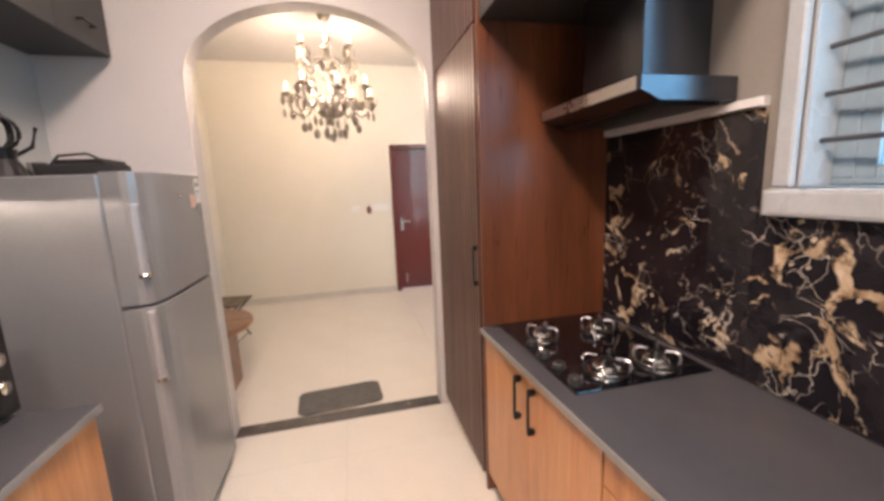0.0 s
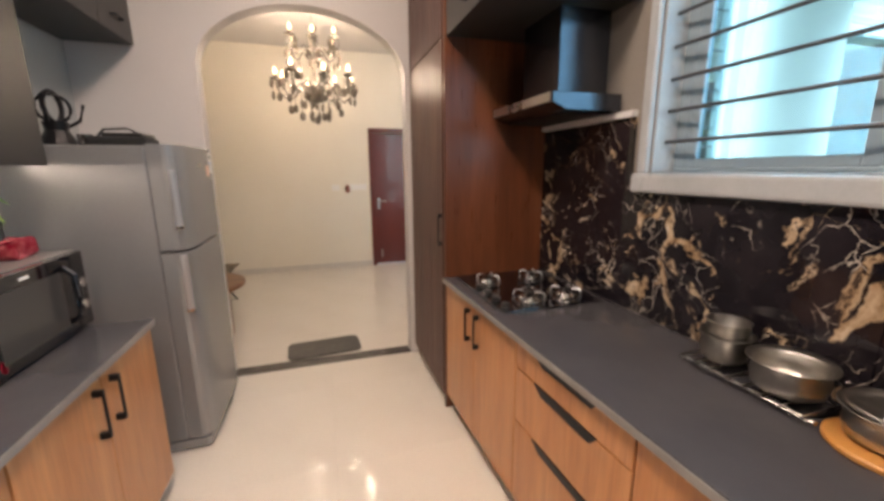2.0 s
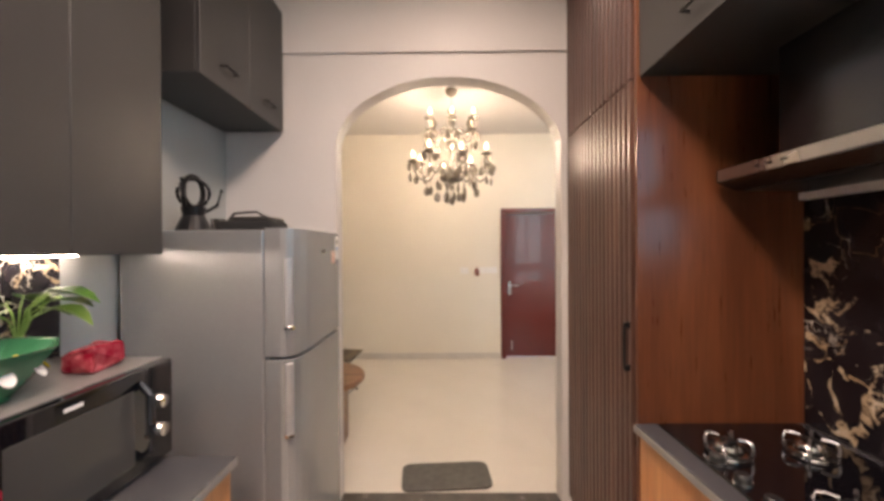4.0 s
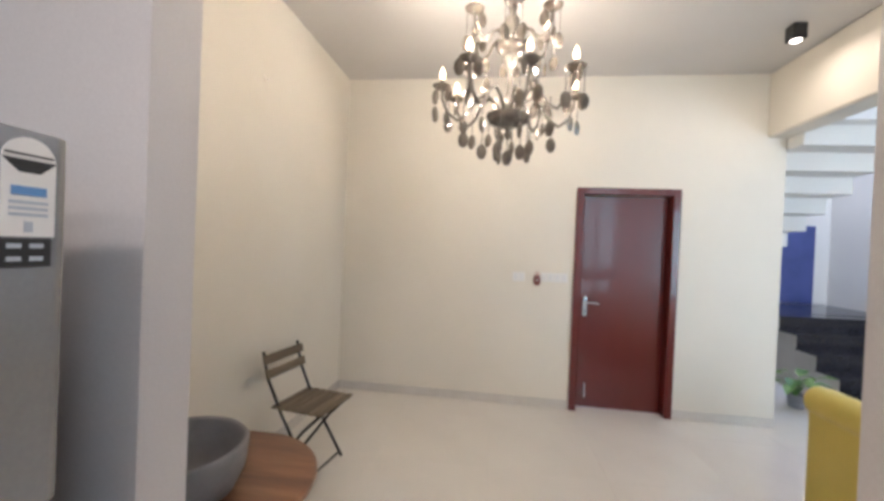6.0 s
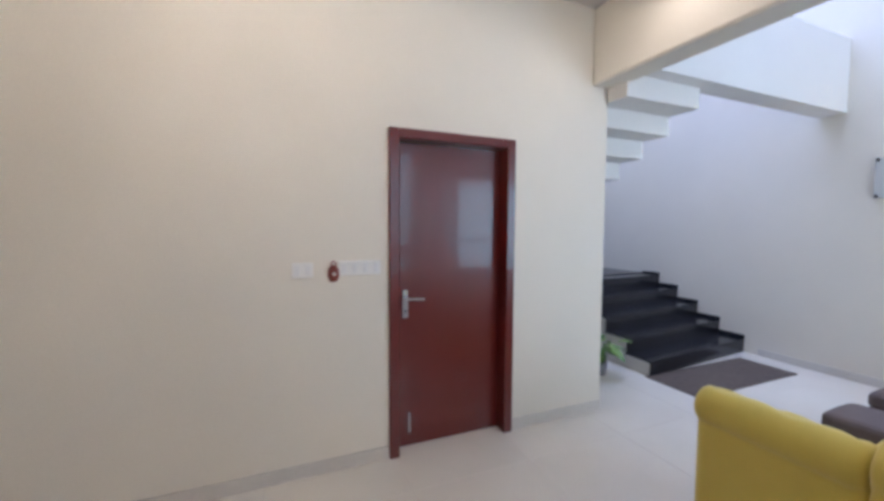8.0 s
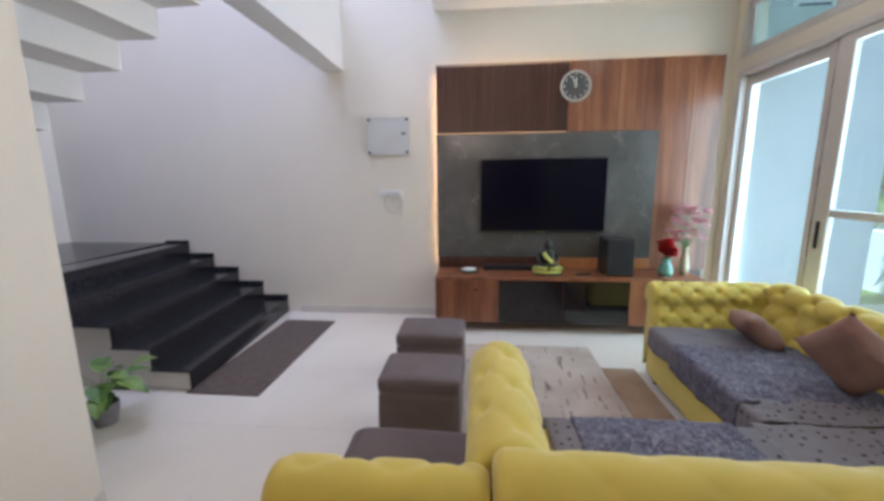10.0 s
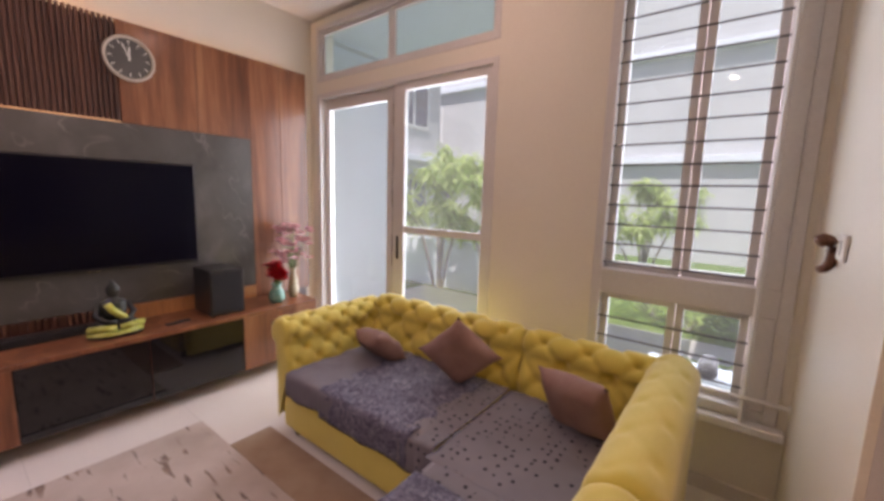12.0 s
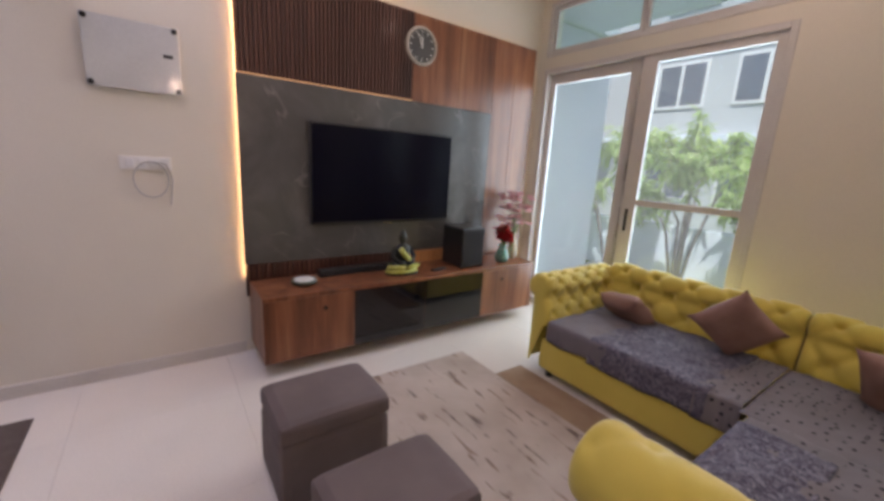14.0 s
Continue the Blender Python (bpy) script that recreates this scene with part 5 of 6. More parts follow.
for _a, _r, _w in ((2, 0.075, 0.005), (-22, 0.10, 0.0035)):
    part("clock_hand", box((-0.0165, -_w, -0.015), (-0.0150, _w, _r), 0, Matrix.Rotation(radians(_a), 4, "X")), WHITEP, _k0)

_c = thing("tv_console", "floating teak television console with black glass doors", "console", (0, 0, 0))
part("top", box((5.572, 2.262, 0.545), (6.027, 4.832, 0.574), 0.002), TVWOOD, _c)
part("bottom", box((5.582, 2.266, 0.10), (6.044, 4.828, 0.122), 0.002), TVWOOD, _c)
part("side_panel", box((5.582, 4.80, 0.1225), (6.044, 4.828, 0.5445), 0.001), TVWOOD, _c)
part("side_panel", box((5.582, 2.266, 0.1225), (6.044, 2.292, 0.5445), 0.001), TVWOOD, _c)
part("back", box((6.03, 2.293, 0.1225), (6.044, 4.799, 0.5445)), FLUTE, _c)
_d = part("teak_door", box((5.574, 4.20, 0.105), (5.5815, 4.83, 0.5435), 0.001), TVWOOD, _c)
part("knob", lathe([(0, 0), (0.012, 0), (0.014, 0.012), (0, 0.014)], 12, pose(5.5738, 4.42, 0.45, 0, -90, 0)), BLACKM, _d)
_d = part("teak_door", box((5.574, 2.264, 0.105), (5.5815, 2.94, 0.5435), 0.001), TVWOOD, _c)
part("knob", lathe([(0, 0), (0.012, 0), (0.014, 0.012), (0, 0.014)], 12, pose(5.5738, 2.70, 0.45, 0, -90, 0)), BLACKM, _d)
for _a, _b in ((2.945, 3.565), (3.57, 4.195)):
    part("glass_door", box((5.575, _a, 0.106), (5.5815, _b, 0.5435), 0.001), GLOSSB, _c, "black glass door")
part("divider", box((5.583, 3.55, 0.1225), (6.029, 3.58, 0.5445)), TVWOOD, _c)

# things on the console
_s = thing("subwoofer", "black box loudspeaker on the teak console", "loudspeaker", (5.80, 3.02, 0.5745))
part("cabinet", box((-0.15, -0.13, 0.01), (0.15, 0.13, 0.365), 0.008), BLACKP, _s)
part("grille_cloth", box((-0.1525, -0.115, 0.03), (-0.1502, 0.115, 0.35), 0.001), surf("speaker_cloth", (0.012, 0.012, 0.014), None, 0.9, fine=400, bumps=0.4), _s)
for _x, _y in ((-0.12, -0.1), (-0.12, 0.1), (0.12, -0.1), (0.12, 0.1)):
    part("foot", lathe([(0, 0), (0.014, 0), (0.014, 0.01), (0, 0.01)], 10, Matrix.Translation((_x, _y, 0))), BLACKP, _s)
_s = thing("soundbar", "long low black soundbar on the console", "loudspeaker", (5.93, 4.02, 0.5745))
part("bar", box((-0.045, -0.33, 0), (0.045, 0.33, 0.055), 0.01, seg=2), BLACKP, _s)
part("grille_cloth", box((-0.0465, -0.31, 0.008), (-0.0452, 0.31, 0.046)), surf("bar_cloth", (0.015, 0.015, 0.016), None, 0.9, fine=400, bumps=0.4), _s)
_s = thing("remote_control", "black remote control lying on the console", "remote control", pose(5.72, 3.35, 0.5745, 0, 0, 12))
part("case", box((-0.022, -0.08, 0), (0.022, 0.08, 0.016), 0.005, seg=2), BLACKP, _s)
_s = thing("ash_bowl", "small white bowl on a dark dish on the console", "bowl", Matrix.Translation((5.80, 4.50, 0.5745)) @ Matrix.Scale(0.88, 4))
part("dish", lathe([(0, 0), (0.07, 0), (0.105, 0.016), (0.10, 0.04), (0.094, 0.04), (0, 0.012)], 24), surf("green_dish", (0.06, 0.08, 0.05), (0.1, 0.12, 0.08), 0.3), _s, smooth=True)
part("filling", lathe([(0, 0.02), (0.088, 0.034), (0.070, 0.045), (0.03, 0.052), (0, 0.053)], 24), surf("white_petals", (0.75, 0.74, 0.68), (0.6, 0.6, 0.52), 0.7, scale=60, bumps=0.6), _s)

# seated statue as one plain mesh
_bm = bmesh.new()
add_lathe(_bm, [(0, 0), (0.15, 0), (0.155, 0.02), (0.14, 0.045), (0, 0.05)], 20, None, 0.62, 1.0)
add_lathe(_bm, [(0, 0.04), (0.12, 0.045), (0.14, 0.07), (0.10, 0.105), (0, 0.12)], 20, None, 0.62, 1.0)
add_lathe(_bm, [(0, 0.09), (0.06, 0.10), (0.068, 0.15), (0.075, 0.205), (0.06, 0.235), (0.022, 0.25), (0.02, 0.262), (0.036, 0.285), (0.04, 0.31), (0.03, 0.335), (0.014, 0.35), (0.012, 0.365), (0, 0.37)], 18, None, 0.72, 1.0)
for _sy in (-1, 1):
    add_tube(_bm, [(0, 0.07 * _sy, 0.215), (-0.02, 0.10 * _sy, 0.15), (-0.06, 0.06 * _sy, 0.105), (-0.075, 0.01 * _sy, 0.10)], 0.02, 8)
_n1 = len(_bm.faces)
add_tube(_bm, [(-0.045, 0.045, 0.225), (-0.062, 0.02, 0.18), (-0.058, -0.03, 0.13), (-0.03, -0.065, 0.10)], 0.022, 8)
for _sy in (-1, 1):
    add_tube(_bm, [(-0.02, 0.145 * _sy, 0.062), (-0.065, 0.08 * _sy, 0.07), (-0.085, 0.01 * _sy, 0.065)], 0.021, 8)
_bm.faces.ensure_lookup_table()
for _f in _bm.faces[_n1:]:
    _f.material_index = 1
for _f in _bm.faces:
    if 0.015 < _f.calc_center_median().z < 0.052:
        _f.material_index = 1
_s = tagged(part("seated_statue", _bm, [surf("dark_bronze", (0.018, 0.02, 0.018), (0.035, 0.04, 0.03), 0.35, 0.3, scale=20), surf("yellow_green_paint", (0.42, 0.46, 0.06), (0.55, 0.58, 0.16), 0.4, scale=25)], None, "", True), "dark seated statue with a yellow-green robe on the console", "statue")
_s.matrix_world = pose(5.76, 3.70, 0.5745)


def flower_vase(place, vase_mat, h, r, petal, n, ln, seed, label):
    rnd = random.Random(seed)
    e = thing("flower_vase", label, "vase", place)
    part("vase", lathe([(0, 0), (r * 0.7, 0), (r, h * 0.25), (r * 0.75, h * 0.6), (r * 0.45, h * 0.85), (r * 0.65, h), (r * 0.5, h), (r * 0.35, h * 0.85), (0, h * 0.5)], 20), vase_mat, e, smooth=True)
    for k in range(n):
        a, t = rnd.uniform(0, 6.28), rnd.uniform(0.15, 1)
        tip = Vector((math.cos(a) * ln * 0.42 * t, math.sin(a) * ln * 0.42 * t, h + ln * (rnd.uniform(0.25, 1.05) - 0.15 * t)))
        st = part("stem", tube([(0, 0, h * 0.7), (tip.x * 0.4, tip.y * 0.4, h + (tip.z - h) * 0.5), tip], 0.002, 5), LEAF, e)
        b = bmesh.new()
        for j in range(6):
            q = 2 * math.pi * j / 6 + rnd.uniform(-0.3, 0.3)
            add_leaf(b, tip, (math.cos(q), math.sin(q), rnd.uniform(0.2, 0.9)), 0.062, 0.055, 0.2, 0.25)
        part("blossom", b, petal, st)
    return e


PINKF = surf("pink_petal", (0.68, 0.28, 0.34), (0.85, 0.58, 0.58), 0.6, scale=30)
REDF = surf("red_petal", (0.62, 0.015, 0.03), (0.45, 0.008, 0.018), 0.6, scale=30)
flower_vase((5.80, 2.36, 0.5745), surf("cream_vase", (0.55, 0.48, 0.33), (0.35, 0.3, 0.2), 0.3, scale=25), 0.28, 0.05, PINKF, 46, 0.40, 4, "slim cream vase with pink artificial orchids on the console")
flower_vase((5.74, 2.56, 0.5745), surf("teal_vase", (0.03, 0.26, 0.22), (0.25, 0.45, 0.38), 0.2, scale=25), 0.17, 0.075, REDF, 44, 0.17, 9, "teal glass vase with red artificial roses on the console")

# notice board, switch and cable
_b = thing("glass_board", "frosted glass board on four steel standoffs", "board", (6.0795, 5.375, 2.0))
part("sheet", box((-0.03, -0.225, -0.19), (-0.022, 0.225, 0.19), 0.002), surf("frosted_sheet", (0.60, 0.62, 0.61), (0.55, 0.57, 0.56), 0.18, scale=3, coat=0.5), _b)
for _y, _z in ((-0.205, 0.17), (0.205, 0.17), (-0.205, -0.17), (0.205, -0.17)):
    part("standoff", lathe([(0, 0), (0.012, 0), (0.012, 0.034), (0.015, 0.034), (0.015, 0.042), (0, 0.044)], 14, pose(0, _y, _z, 0, -90, 0)), BLACKM, _b)
part("dark_tab", box((-0.0325, -0.19, 0.015), (-0.0302, -0.14, 0.035)), BLACKP, _b)
_s = thing("switch_plate", "white socket strip with a looped white cable", "light switch", (6.0795, 5.37, 1.39), "wall switches")
part("plate", box((-0.012, -0.13, -0.04), (0, 0.13, 0.04), 0.003), WHITEP, _s)
for _k in range(4):
    part("rocker", box((-0.0165, -0.115 + 0.058 * _k, -0.026), (-0.0122, -0.075 + 0.058 * _k, 0.026), 0.002), UPVC, _s)
part("cable", tube([(-0.02 - 0.004 * math.sin(5 * k), -0.02 + 0.09 * math.sin(2 * math.pi * k / 16) , -0.10 + 0.11 * math.cos(2 * math.pi * k / 16)) for k in range(17)] + [(-0.02, -0.10, 0.0), (-0.02, -0.13, -0.10), (-0.018, -0.11, -0.26)], 0.0045, 6), plain("grey_cable", (0.42, 0.41, 0.40), 0.5), _s)
# switch with a hanging ornament on the side wall
_s = thing("switch_plate", "white switch with a brown hanging ornament", "light switch", (2.2205, 2.53, 1.425), "wall switches")
part("plate", box((0, -0.06, -0.045), (0.011, 0.06, 0.045), 0.003), WHITEP, _s)
part("rocker", box((0.0112, -0.02, -0.026), (0.0155, 0.02, 0.026), 0.002), UPVC, _s)
part("ornament", tube([(0.04 + 0.03 * math.cos(radians(a)), -0.085 + 0.02 * math.cos(radians(a)), -0.035 + 0.055 * math.sin(radians(a))) for a in range(60, 300, 24)], 0.024, 8, False, 0.6), surf("brown_horn", (0.14, 0.05, 0.025), (0.22, 0.09, 0.05), 0.4, scale=30), _s, smooth=True)

# ---- sofa ----
YELLOW = surf("yellow_upholstery", (0.68, 0.54, 0.10), (0.62, 0.49, 0.082), 0.75, scale=3, fine=420, bumps=0.25, sheen=0.3)


def printed(name, base, ink, dots):
    """Woven cover printed with rows of small dots or with a dense leafy figure."""
    m, n, l, b = nodes_of(name)
    vec = coords(n, l)
    v = n.new("ShaderNodeTexVoronoi")
    l.new(vec, v.inputs["Vector"])
    v.inputs["Scale"].default_value, v.inputs["Randomness"].default_value = (22, 0.45) if dots else (34, 0.9)
    if dots:
        f = math_node(n, l, "LESS_THAN", v.outputs["Distance"], 0.20)
    else:
        w = noise_tex(n, l, vec, 13, 3, 0.6, 3.0)
        f = math_node(n, l, "MULTIPLY", math_node(n, l, "LESS_THAN", math_node(n, l, "ABSOLUTE", math_node(n, l, "SUBTRACT", w, 0.46)), 0.045), 0.8)
        w2 = noise_tex(n, l, vec, 17, 3, 0.6, 2.5)
        pale = math_node(n, l, "MULTIPLY", math_node(n, l, "GREATER_THAN", w2, 0.55), 0.33)
    soft = ramp(n, l, noise_tex(n, l, vec, 4, 3), [(0.3, tuple(c * 0.82 for c in base)), (0.7, base)])
    if not dots:
        soft = mix(n, l, pale, soft, (0.36, 0.36, 0.42))
    l.new(mix(n, l, f, soft, ink), b.inputs["Base Color"])
    b.inputs["Roughness"].default_value = 0.9
    bump(n, l, b, noise_tex(n, l, vec, 350, 2), 0.25, 0.002)
    return m


DOTS = printed("dotted_cover", (0.20, 0.18, 0.19), (0.012, 0.012, 0.016), True)
PAIS = printed("figured_cover", (0.15, 0.14, 0.18), (0.035, 0.035, 0.06), False)
GREYF = surf("grey_cover", (0.155, 0.14, 0.155), (0.18, 0.165, 0.18), 0.9, scale=5, fine=350, bumps=0.3)
TAUPE = surf("taupe_fabric", (0.135, 0.105, 0.10), (0.165, 0.13, 0.125), 0.9, scale=4, fine=350, bumps=0.35)
BROWNC = surf("brown_cushion", (0.25, 0.135, 0.105), (0.31, 0.18, 0.145), 0.85, scale=8, fine=300, bumps=0.3)


def roll_profile(h, r, seat, thick):
    """Cross-section of a rolled, upholstered back: (forward, height), from the foot of the rear, over the roll, to the seat in front."""
    cz, cx = h - r, -0.02
    pts = [(-thick, 0.07), (-thick, 0.2), (-thick, 0.35), (-thick, cz - r * 0.75)]
    pts += [(cx - 0.03 + r * math.cos(radians(a)), cz + r * math.sin(radians(a))) for a in range(215, -50, -14)]
    x1, z1 = pts[-1]
    for k in range(1, 9):
        f = k / 8
        pts.append((x1 + (0.075 - x1) * f + 0.02 * math.sin(math.pi * f), z1 + (seat - 0.05 - z1) * f))
    return pts


def rolled(length, prof, tuft_from, pitch=0.155, depth=0.030):
    """Pushes the cross-section along u, with diamond tufting past tuft_from of the way round."""
    bm = bmesh.new()
    s = [0.0]
    for a, b in zip(prof, prof[1:]):
        s.append(s[-1] + math.hypot(b[0] - a[0], b[1] - a[1]))
    fine, n = [], 84
    for k in range(n + 1):
        d = s[-1] * k / n
        i = max(j for j in range(len(s) - 1) if s[j] <= d + 1e-9)
        f = (d - s[i]) / (s[i + 1] - s[i])
        fine.append((prof[i][0] + (prof[i + 1][0] - prof[i][0]) * f, prof[i][1] + (prof[i + 1][1] - prof[i][1]) * f, d))
    nu = max(6, int(length / 0.014))
    rows = []
    lip = [0.0, 0.003, 0.008, 0.015, 0.025, 0.036, 0.048]
    us = lip + [0.062 + (length - 0.124) * i / nu for i in range(nu + 1)] + [length - v for v in reversed(lip)]
    for u in us:
        end = min(1.0, min(u, length - u) / 0.05)
        row = []
        for j, (x, z, d) in enumerate(fine):
            a, b = fine[max(0, j - 1)], fine[min(n, j + 1)]
            tx, tz = b[0] - a[0], b[1] - a[1]
            ln = math.hypot(tx, tz) or 1
            nx, nz = -tz / ln, tx / ln
            if d > s[-1] * tuft_from:
                p, q = (u + d) / pitch, (u - d) / pitch
                dp, dq = p - round(p), q - round(q)
                fade = min(1.0, (d - s[-1] * tuft_from) / 0.06)
                hgt = -depth * fade * (math.exp(-(dp * dp + dq * dq) / 0.035) + 0.38 * (math.exp(-dp * dp / 0.012) + math.exp(-dq * dq / 0.012)))
            else:
                hgt = 0.004 * noise.noise((u * 3, d * 3, 0.0))
            shrink = -0.038 * (1 - math.sqrt(max(0.0, 1 - (1 - end) ** 2)))
            row.append(bm.verts.new((u, x + nx * (hgt * end + shrink), max(0.05, z + nz * (hgt * end + shrink)))))
        rows.append(row)
    for a, b in zip(rows, rows[1:]):
        for j in range(n):
            bm.faces.new((a[j], a[j + 1], b[j + 1], b[j]))
    for r in (rows[0], rows[-1]):
        bm.faces.new(r)
    bmesh.ops.recalc_face_normals(bm, faces=bm.faces[:])
    return bm


def soft_box(a, b, r, wob=0.006, seed=0.0, cuts=10):
    """A padded block: rounded, slightly swollen and uneven."""
    bm = bmesh.new()
    bmesh.ops.create_cube(bm, size=2)
    bmesh.ops.subdivide_edges(bm, edges=bm.edges[:], cuts=cuts, use_grid_fill=True)
    c = Vector([(p + q) / 2 for p, q in zip(a, b)])
    hs = Vector([abs(q - p) / 2 for p, q in zip(a, b)])
    for v in bm.verts:
        p = Vector([v.co[i] * hs[i] for i in range(3)])
        core = Vector([max(-(hs[i] - r), min(hs[i] - r, p[i])) for i in range(3)])
        d = p - core
        if d.length > 1e-6:
            p = core + d.normalized() * min(r, max(abs(d.x), abs(d.y), abs(d.z)))
        p += Vector((0, 0, 1)) * (0.012 * max(0, 1 - (v.co.x ** 2 + v.co.y ** 2) / 2) if v.co.z > 0.9 else 0)
        p += p.normalized() * wob * noise.noise(p * 7 + Vector((seed, seed, 0)))
        v.co = c + p
    return bm


SEAT, TOPZ = 0.43, 0.79
_so = thing("corner_sofa", "yellow tufted corner sofa with rolled arms", "sofa", (0, 0, 0))
_prof = roll_profile(TOPZ, 0.095, SEAT, 0.11)
_pside = roll_profile(0.815, 0.115, SEAT, 0.158)


def back_run(name, m, length, prof=_prof, depth=0.036, pitch=0.25, start=0.50):
    o = part(name, rolled(length, prof, start, pitch, depth), YELLOW, _so, "", True)
    o.matrix_local = m
    return o


# along the window wall: u runs to -x, forward is +y (the sofa's own right-hand frame turned half round)
back_run("backrest", Matrix(((-1, 0, 0, 4.72), (0, 1, 0, 2.30), (0, 0, 1, 0), (0, 0, 0, 1))), 1.25)
back_run("backrest", Matrix(((-1, 0, 0, 3.462), (0, 1, 0, 2.30), (0, 0, 1, 0), (0, 0, 0, 1))), 0.85)
# along the kitchen side: u runs along y, forward is +x
back_run("backrest", Matrix(((0, 1, 0, 2.74), (1, 0, 0, 2.165), (0, 0, 1, 0), (0, 0, 0, 1))), 1.157, _pside, 0.006)
back_run("backrest", Matrix(((0, 1, 0, 2.74), (1, 0, 0, 3.325), (0, 0, 1, 0), (0, 0, 0, 1))), 1.03, _pside, 0.006)
# far arm faces -x, near arm faces -y
_parm = roll_profile(0.755, 0.105, SEAT, 0.10)
back_run("armrest", Matrix(((0, -1, 0, 4.745), (1, 0, 0, 2.24), (0, 0, 1, 0), (0, 0, 0, 1))), 0.86, _parm, 0.026, 0.16, 0.44)
_parm2 = roll_profile(0.785, 0.135, SEAT, 0.10)
back_run("armrest", Matrix(((1, 0, 0, 2.76), (0, -1, 0, 4.25), (0, 0, 1, 0), (0, 0, 0, 1))), 0.78, _parm2, 0.014)
part("base", soft_box((3.40, 2.33, 0.06), (4.70, 3.13, 0.30), 0.03), YELLOW, _so)
part("base", soft_box((2.70, 2.33, 0.06), (3.395, 4.20, 0.30), 0.03), YELLOW, _so)
part("seat_cushion", soft_box((3.47, 2.36, 0.30), (4.66, 3.14, SEAT), 0.05, 0.008, 1), YELLOW, _so)
part("seat_cushion", soft_box((2.78, 2.36, 0.30), (3.465, 3.20, SEAT), 0.05, 0.008, 2), YELLOW, _so)
part("seat_cushion", soft_box((2.78, 3.205, 0.30), (3.42, 4.17, SEAT), 0.05, 0.008, 3), YELLOW, _so)
for _x, _y in ((4.64, 3.06), (3.6, 3.06), (3.33, 4.12), (2.76, 4.12), (2.76, 2.4), (4.64, 2.4), (3.33, 3.2)):
    part("leg", lathe([(0, 0.0015), (0.022, 0.0015), (0.028, 0.075), (0, 0.075)], 12, Matrix.Translation((_x, _y, 0))), BLACKP, _so)


def drape(name, label, x0, x1, y0, y1, z, falls, mat, seed):
    """A thin cloth lying on the seat and hanging over the given sides."""
    bm = bmesh.new()
    nx, ny = 40, 40
    fx0, fx1, fy0, fy1 = falls
    grid = []
    for i in range(nx + 1):
        row = []
        for j in range(ny + 1):
            u, v = -fx0 + (x1 - x0 + fx0 + fx1) * i / nx, -fy0 + (y1 - y0 + fy0 + fy1) * j / ny
            x, y, dz = x0 + u, y0 + v, 0.0
            over = 0.0
            if x < x0:
                over, x = x0 - x, x0 - 0.012
            if x > x1:
                over, x = x - x1, x1 + 0.012
            if y < y0:
                over, y = max(over, y0 - y), y0 - 0.012
            if y > y1:
                over, y = max(over, y - y1), y1 + 0.012
            wr = 0.011 * noise.noise((x * 9 + seed, y * 9, over * 6)) + 0.011 * abs(noise.noise((x * 22 + y * 9, y * 14 - x * 6 + seed, 0)))
            bulge = 0.012 * max(0, 1 - ((x - (x0 + x1) / 2) / (x1 - x0) * 2) ** 2) * max(0, 1 - ((y - (y0 + y1) / 2) / (y1 - y0) * 2) ** 2)
            if over > 0.03:
                row.append(bm.verts.new((x + wr * (1 if x > x1 or x < x0 else 0.2), y + abs(wr) * (1 if y > y1 else 0.2), z - over + 0.02 * noise.noise((x * 5, y * 5, seed)))))
            else:
                row.append(bm.verts.new((x, y, z + bulge + wr - over * 0.5)))
        grid.append(row)
    for i in range(nx):
        for j in range(ny):
            bm.faces.new((grid[i][j], grid[i + 1][j], grid[i + 1][j + 1], grid[i][j + 1]))
    bmesh.ops.recalc_face_normals(bm, faces=bm.faces[:])
    o = part(name, bm, mat, None, "", True)
    so = o.modifiers.new("thickness", "SOLIDIFY")
    so.thickness = 0.005
    return tagged(o, label, "seat cover", "sofa covers")


_zc = SEAT + 0.018
drape("seat_cover", "grey-lilac printed cotton cover on the sofa seat", 4.18, 4.63, 2.42, 3.135, _zc, (0, 0.0, 0, 0.14), GREYF, 1)
drape("seat_cover", "grey-blue figured cotton cover on the sofa seat", 3.62, 4.30, 2.42, 3.135, _zc + 0.008, (0, 0, 0, 0.17), PAIS, 3)
drape("seat_cover", "grey cotton cover end with rows of black dots", 3.475, 3.68, 2.42, 3.135, _zc + 0.003, (0, 0, 0, 0.16), DOTS, 4)
drape("seat_cover", "grey cotton cover with rows of black dots", 2.84, 3.46, 2.42, 3.20, _zc, (0, 0.02, 0, 0.0), DOTS, 5)
drape("seat_cover", "grey cotton cover with rows of black dots", 2.84, 3.42, 3.20, 4.10, _zc + 0.006, (0, 0.15, 0.03, 0.0), DOTS, 8)
drape("seat_cover", "dark grey figured cotton cover on the sofa edge", 3.12, 3.425, 3.30, 3.98, _zc + 0.016, (0, 0.17, 0, 0.0), PAIS, 9)


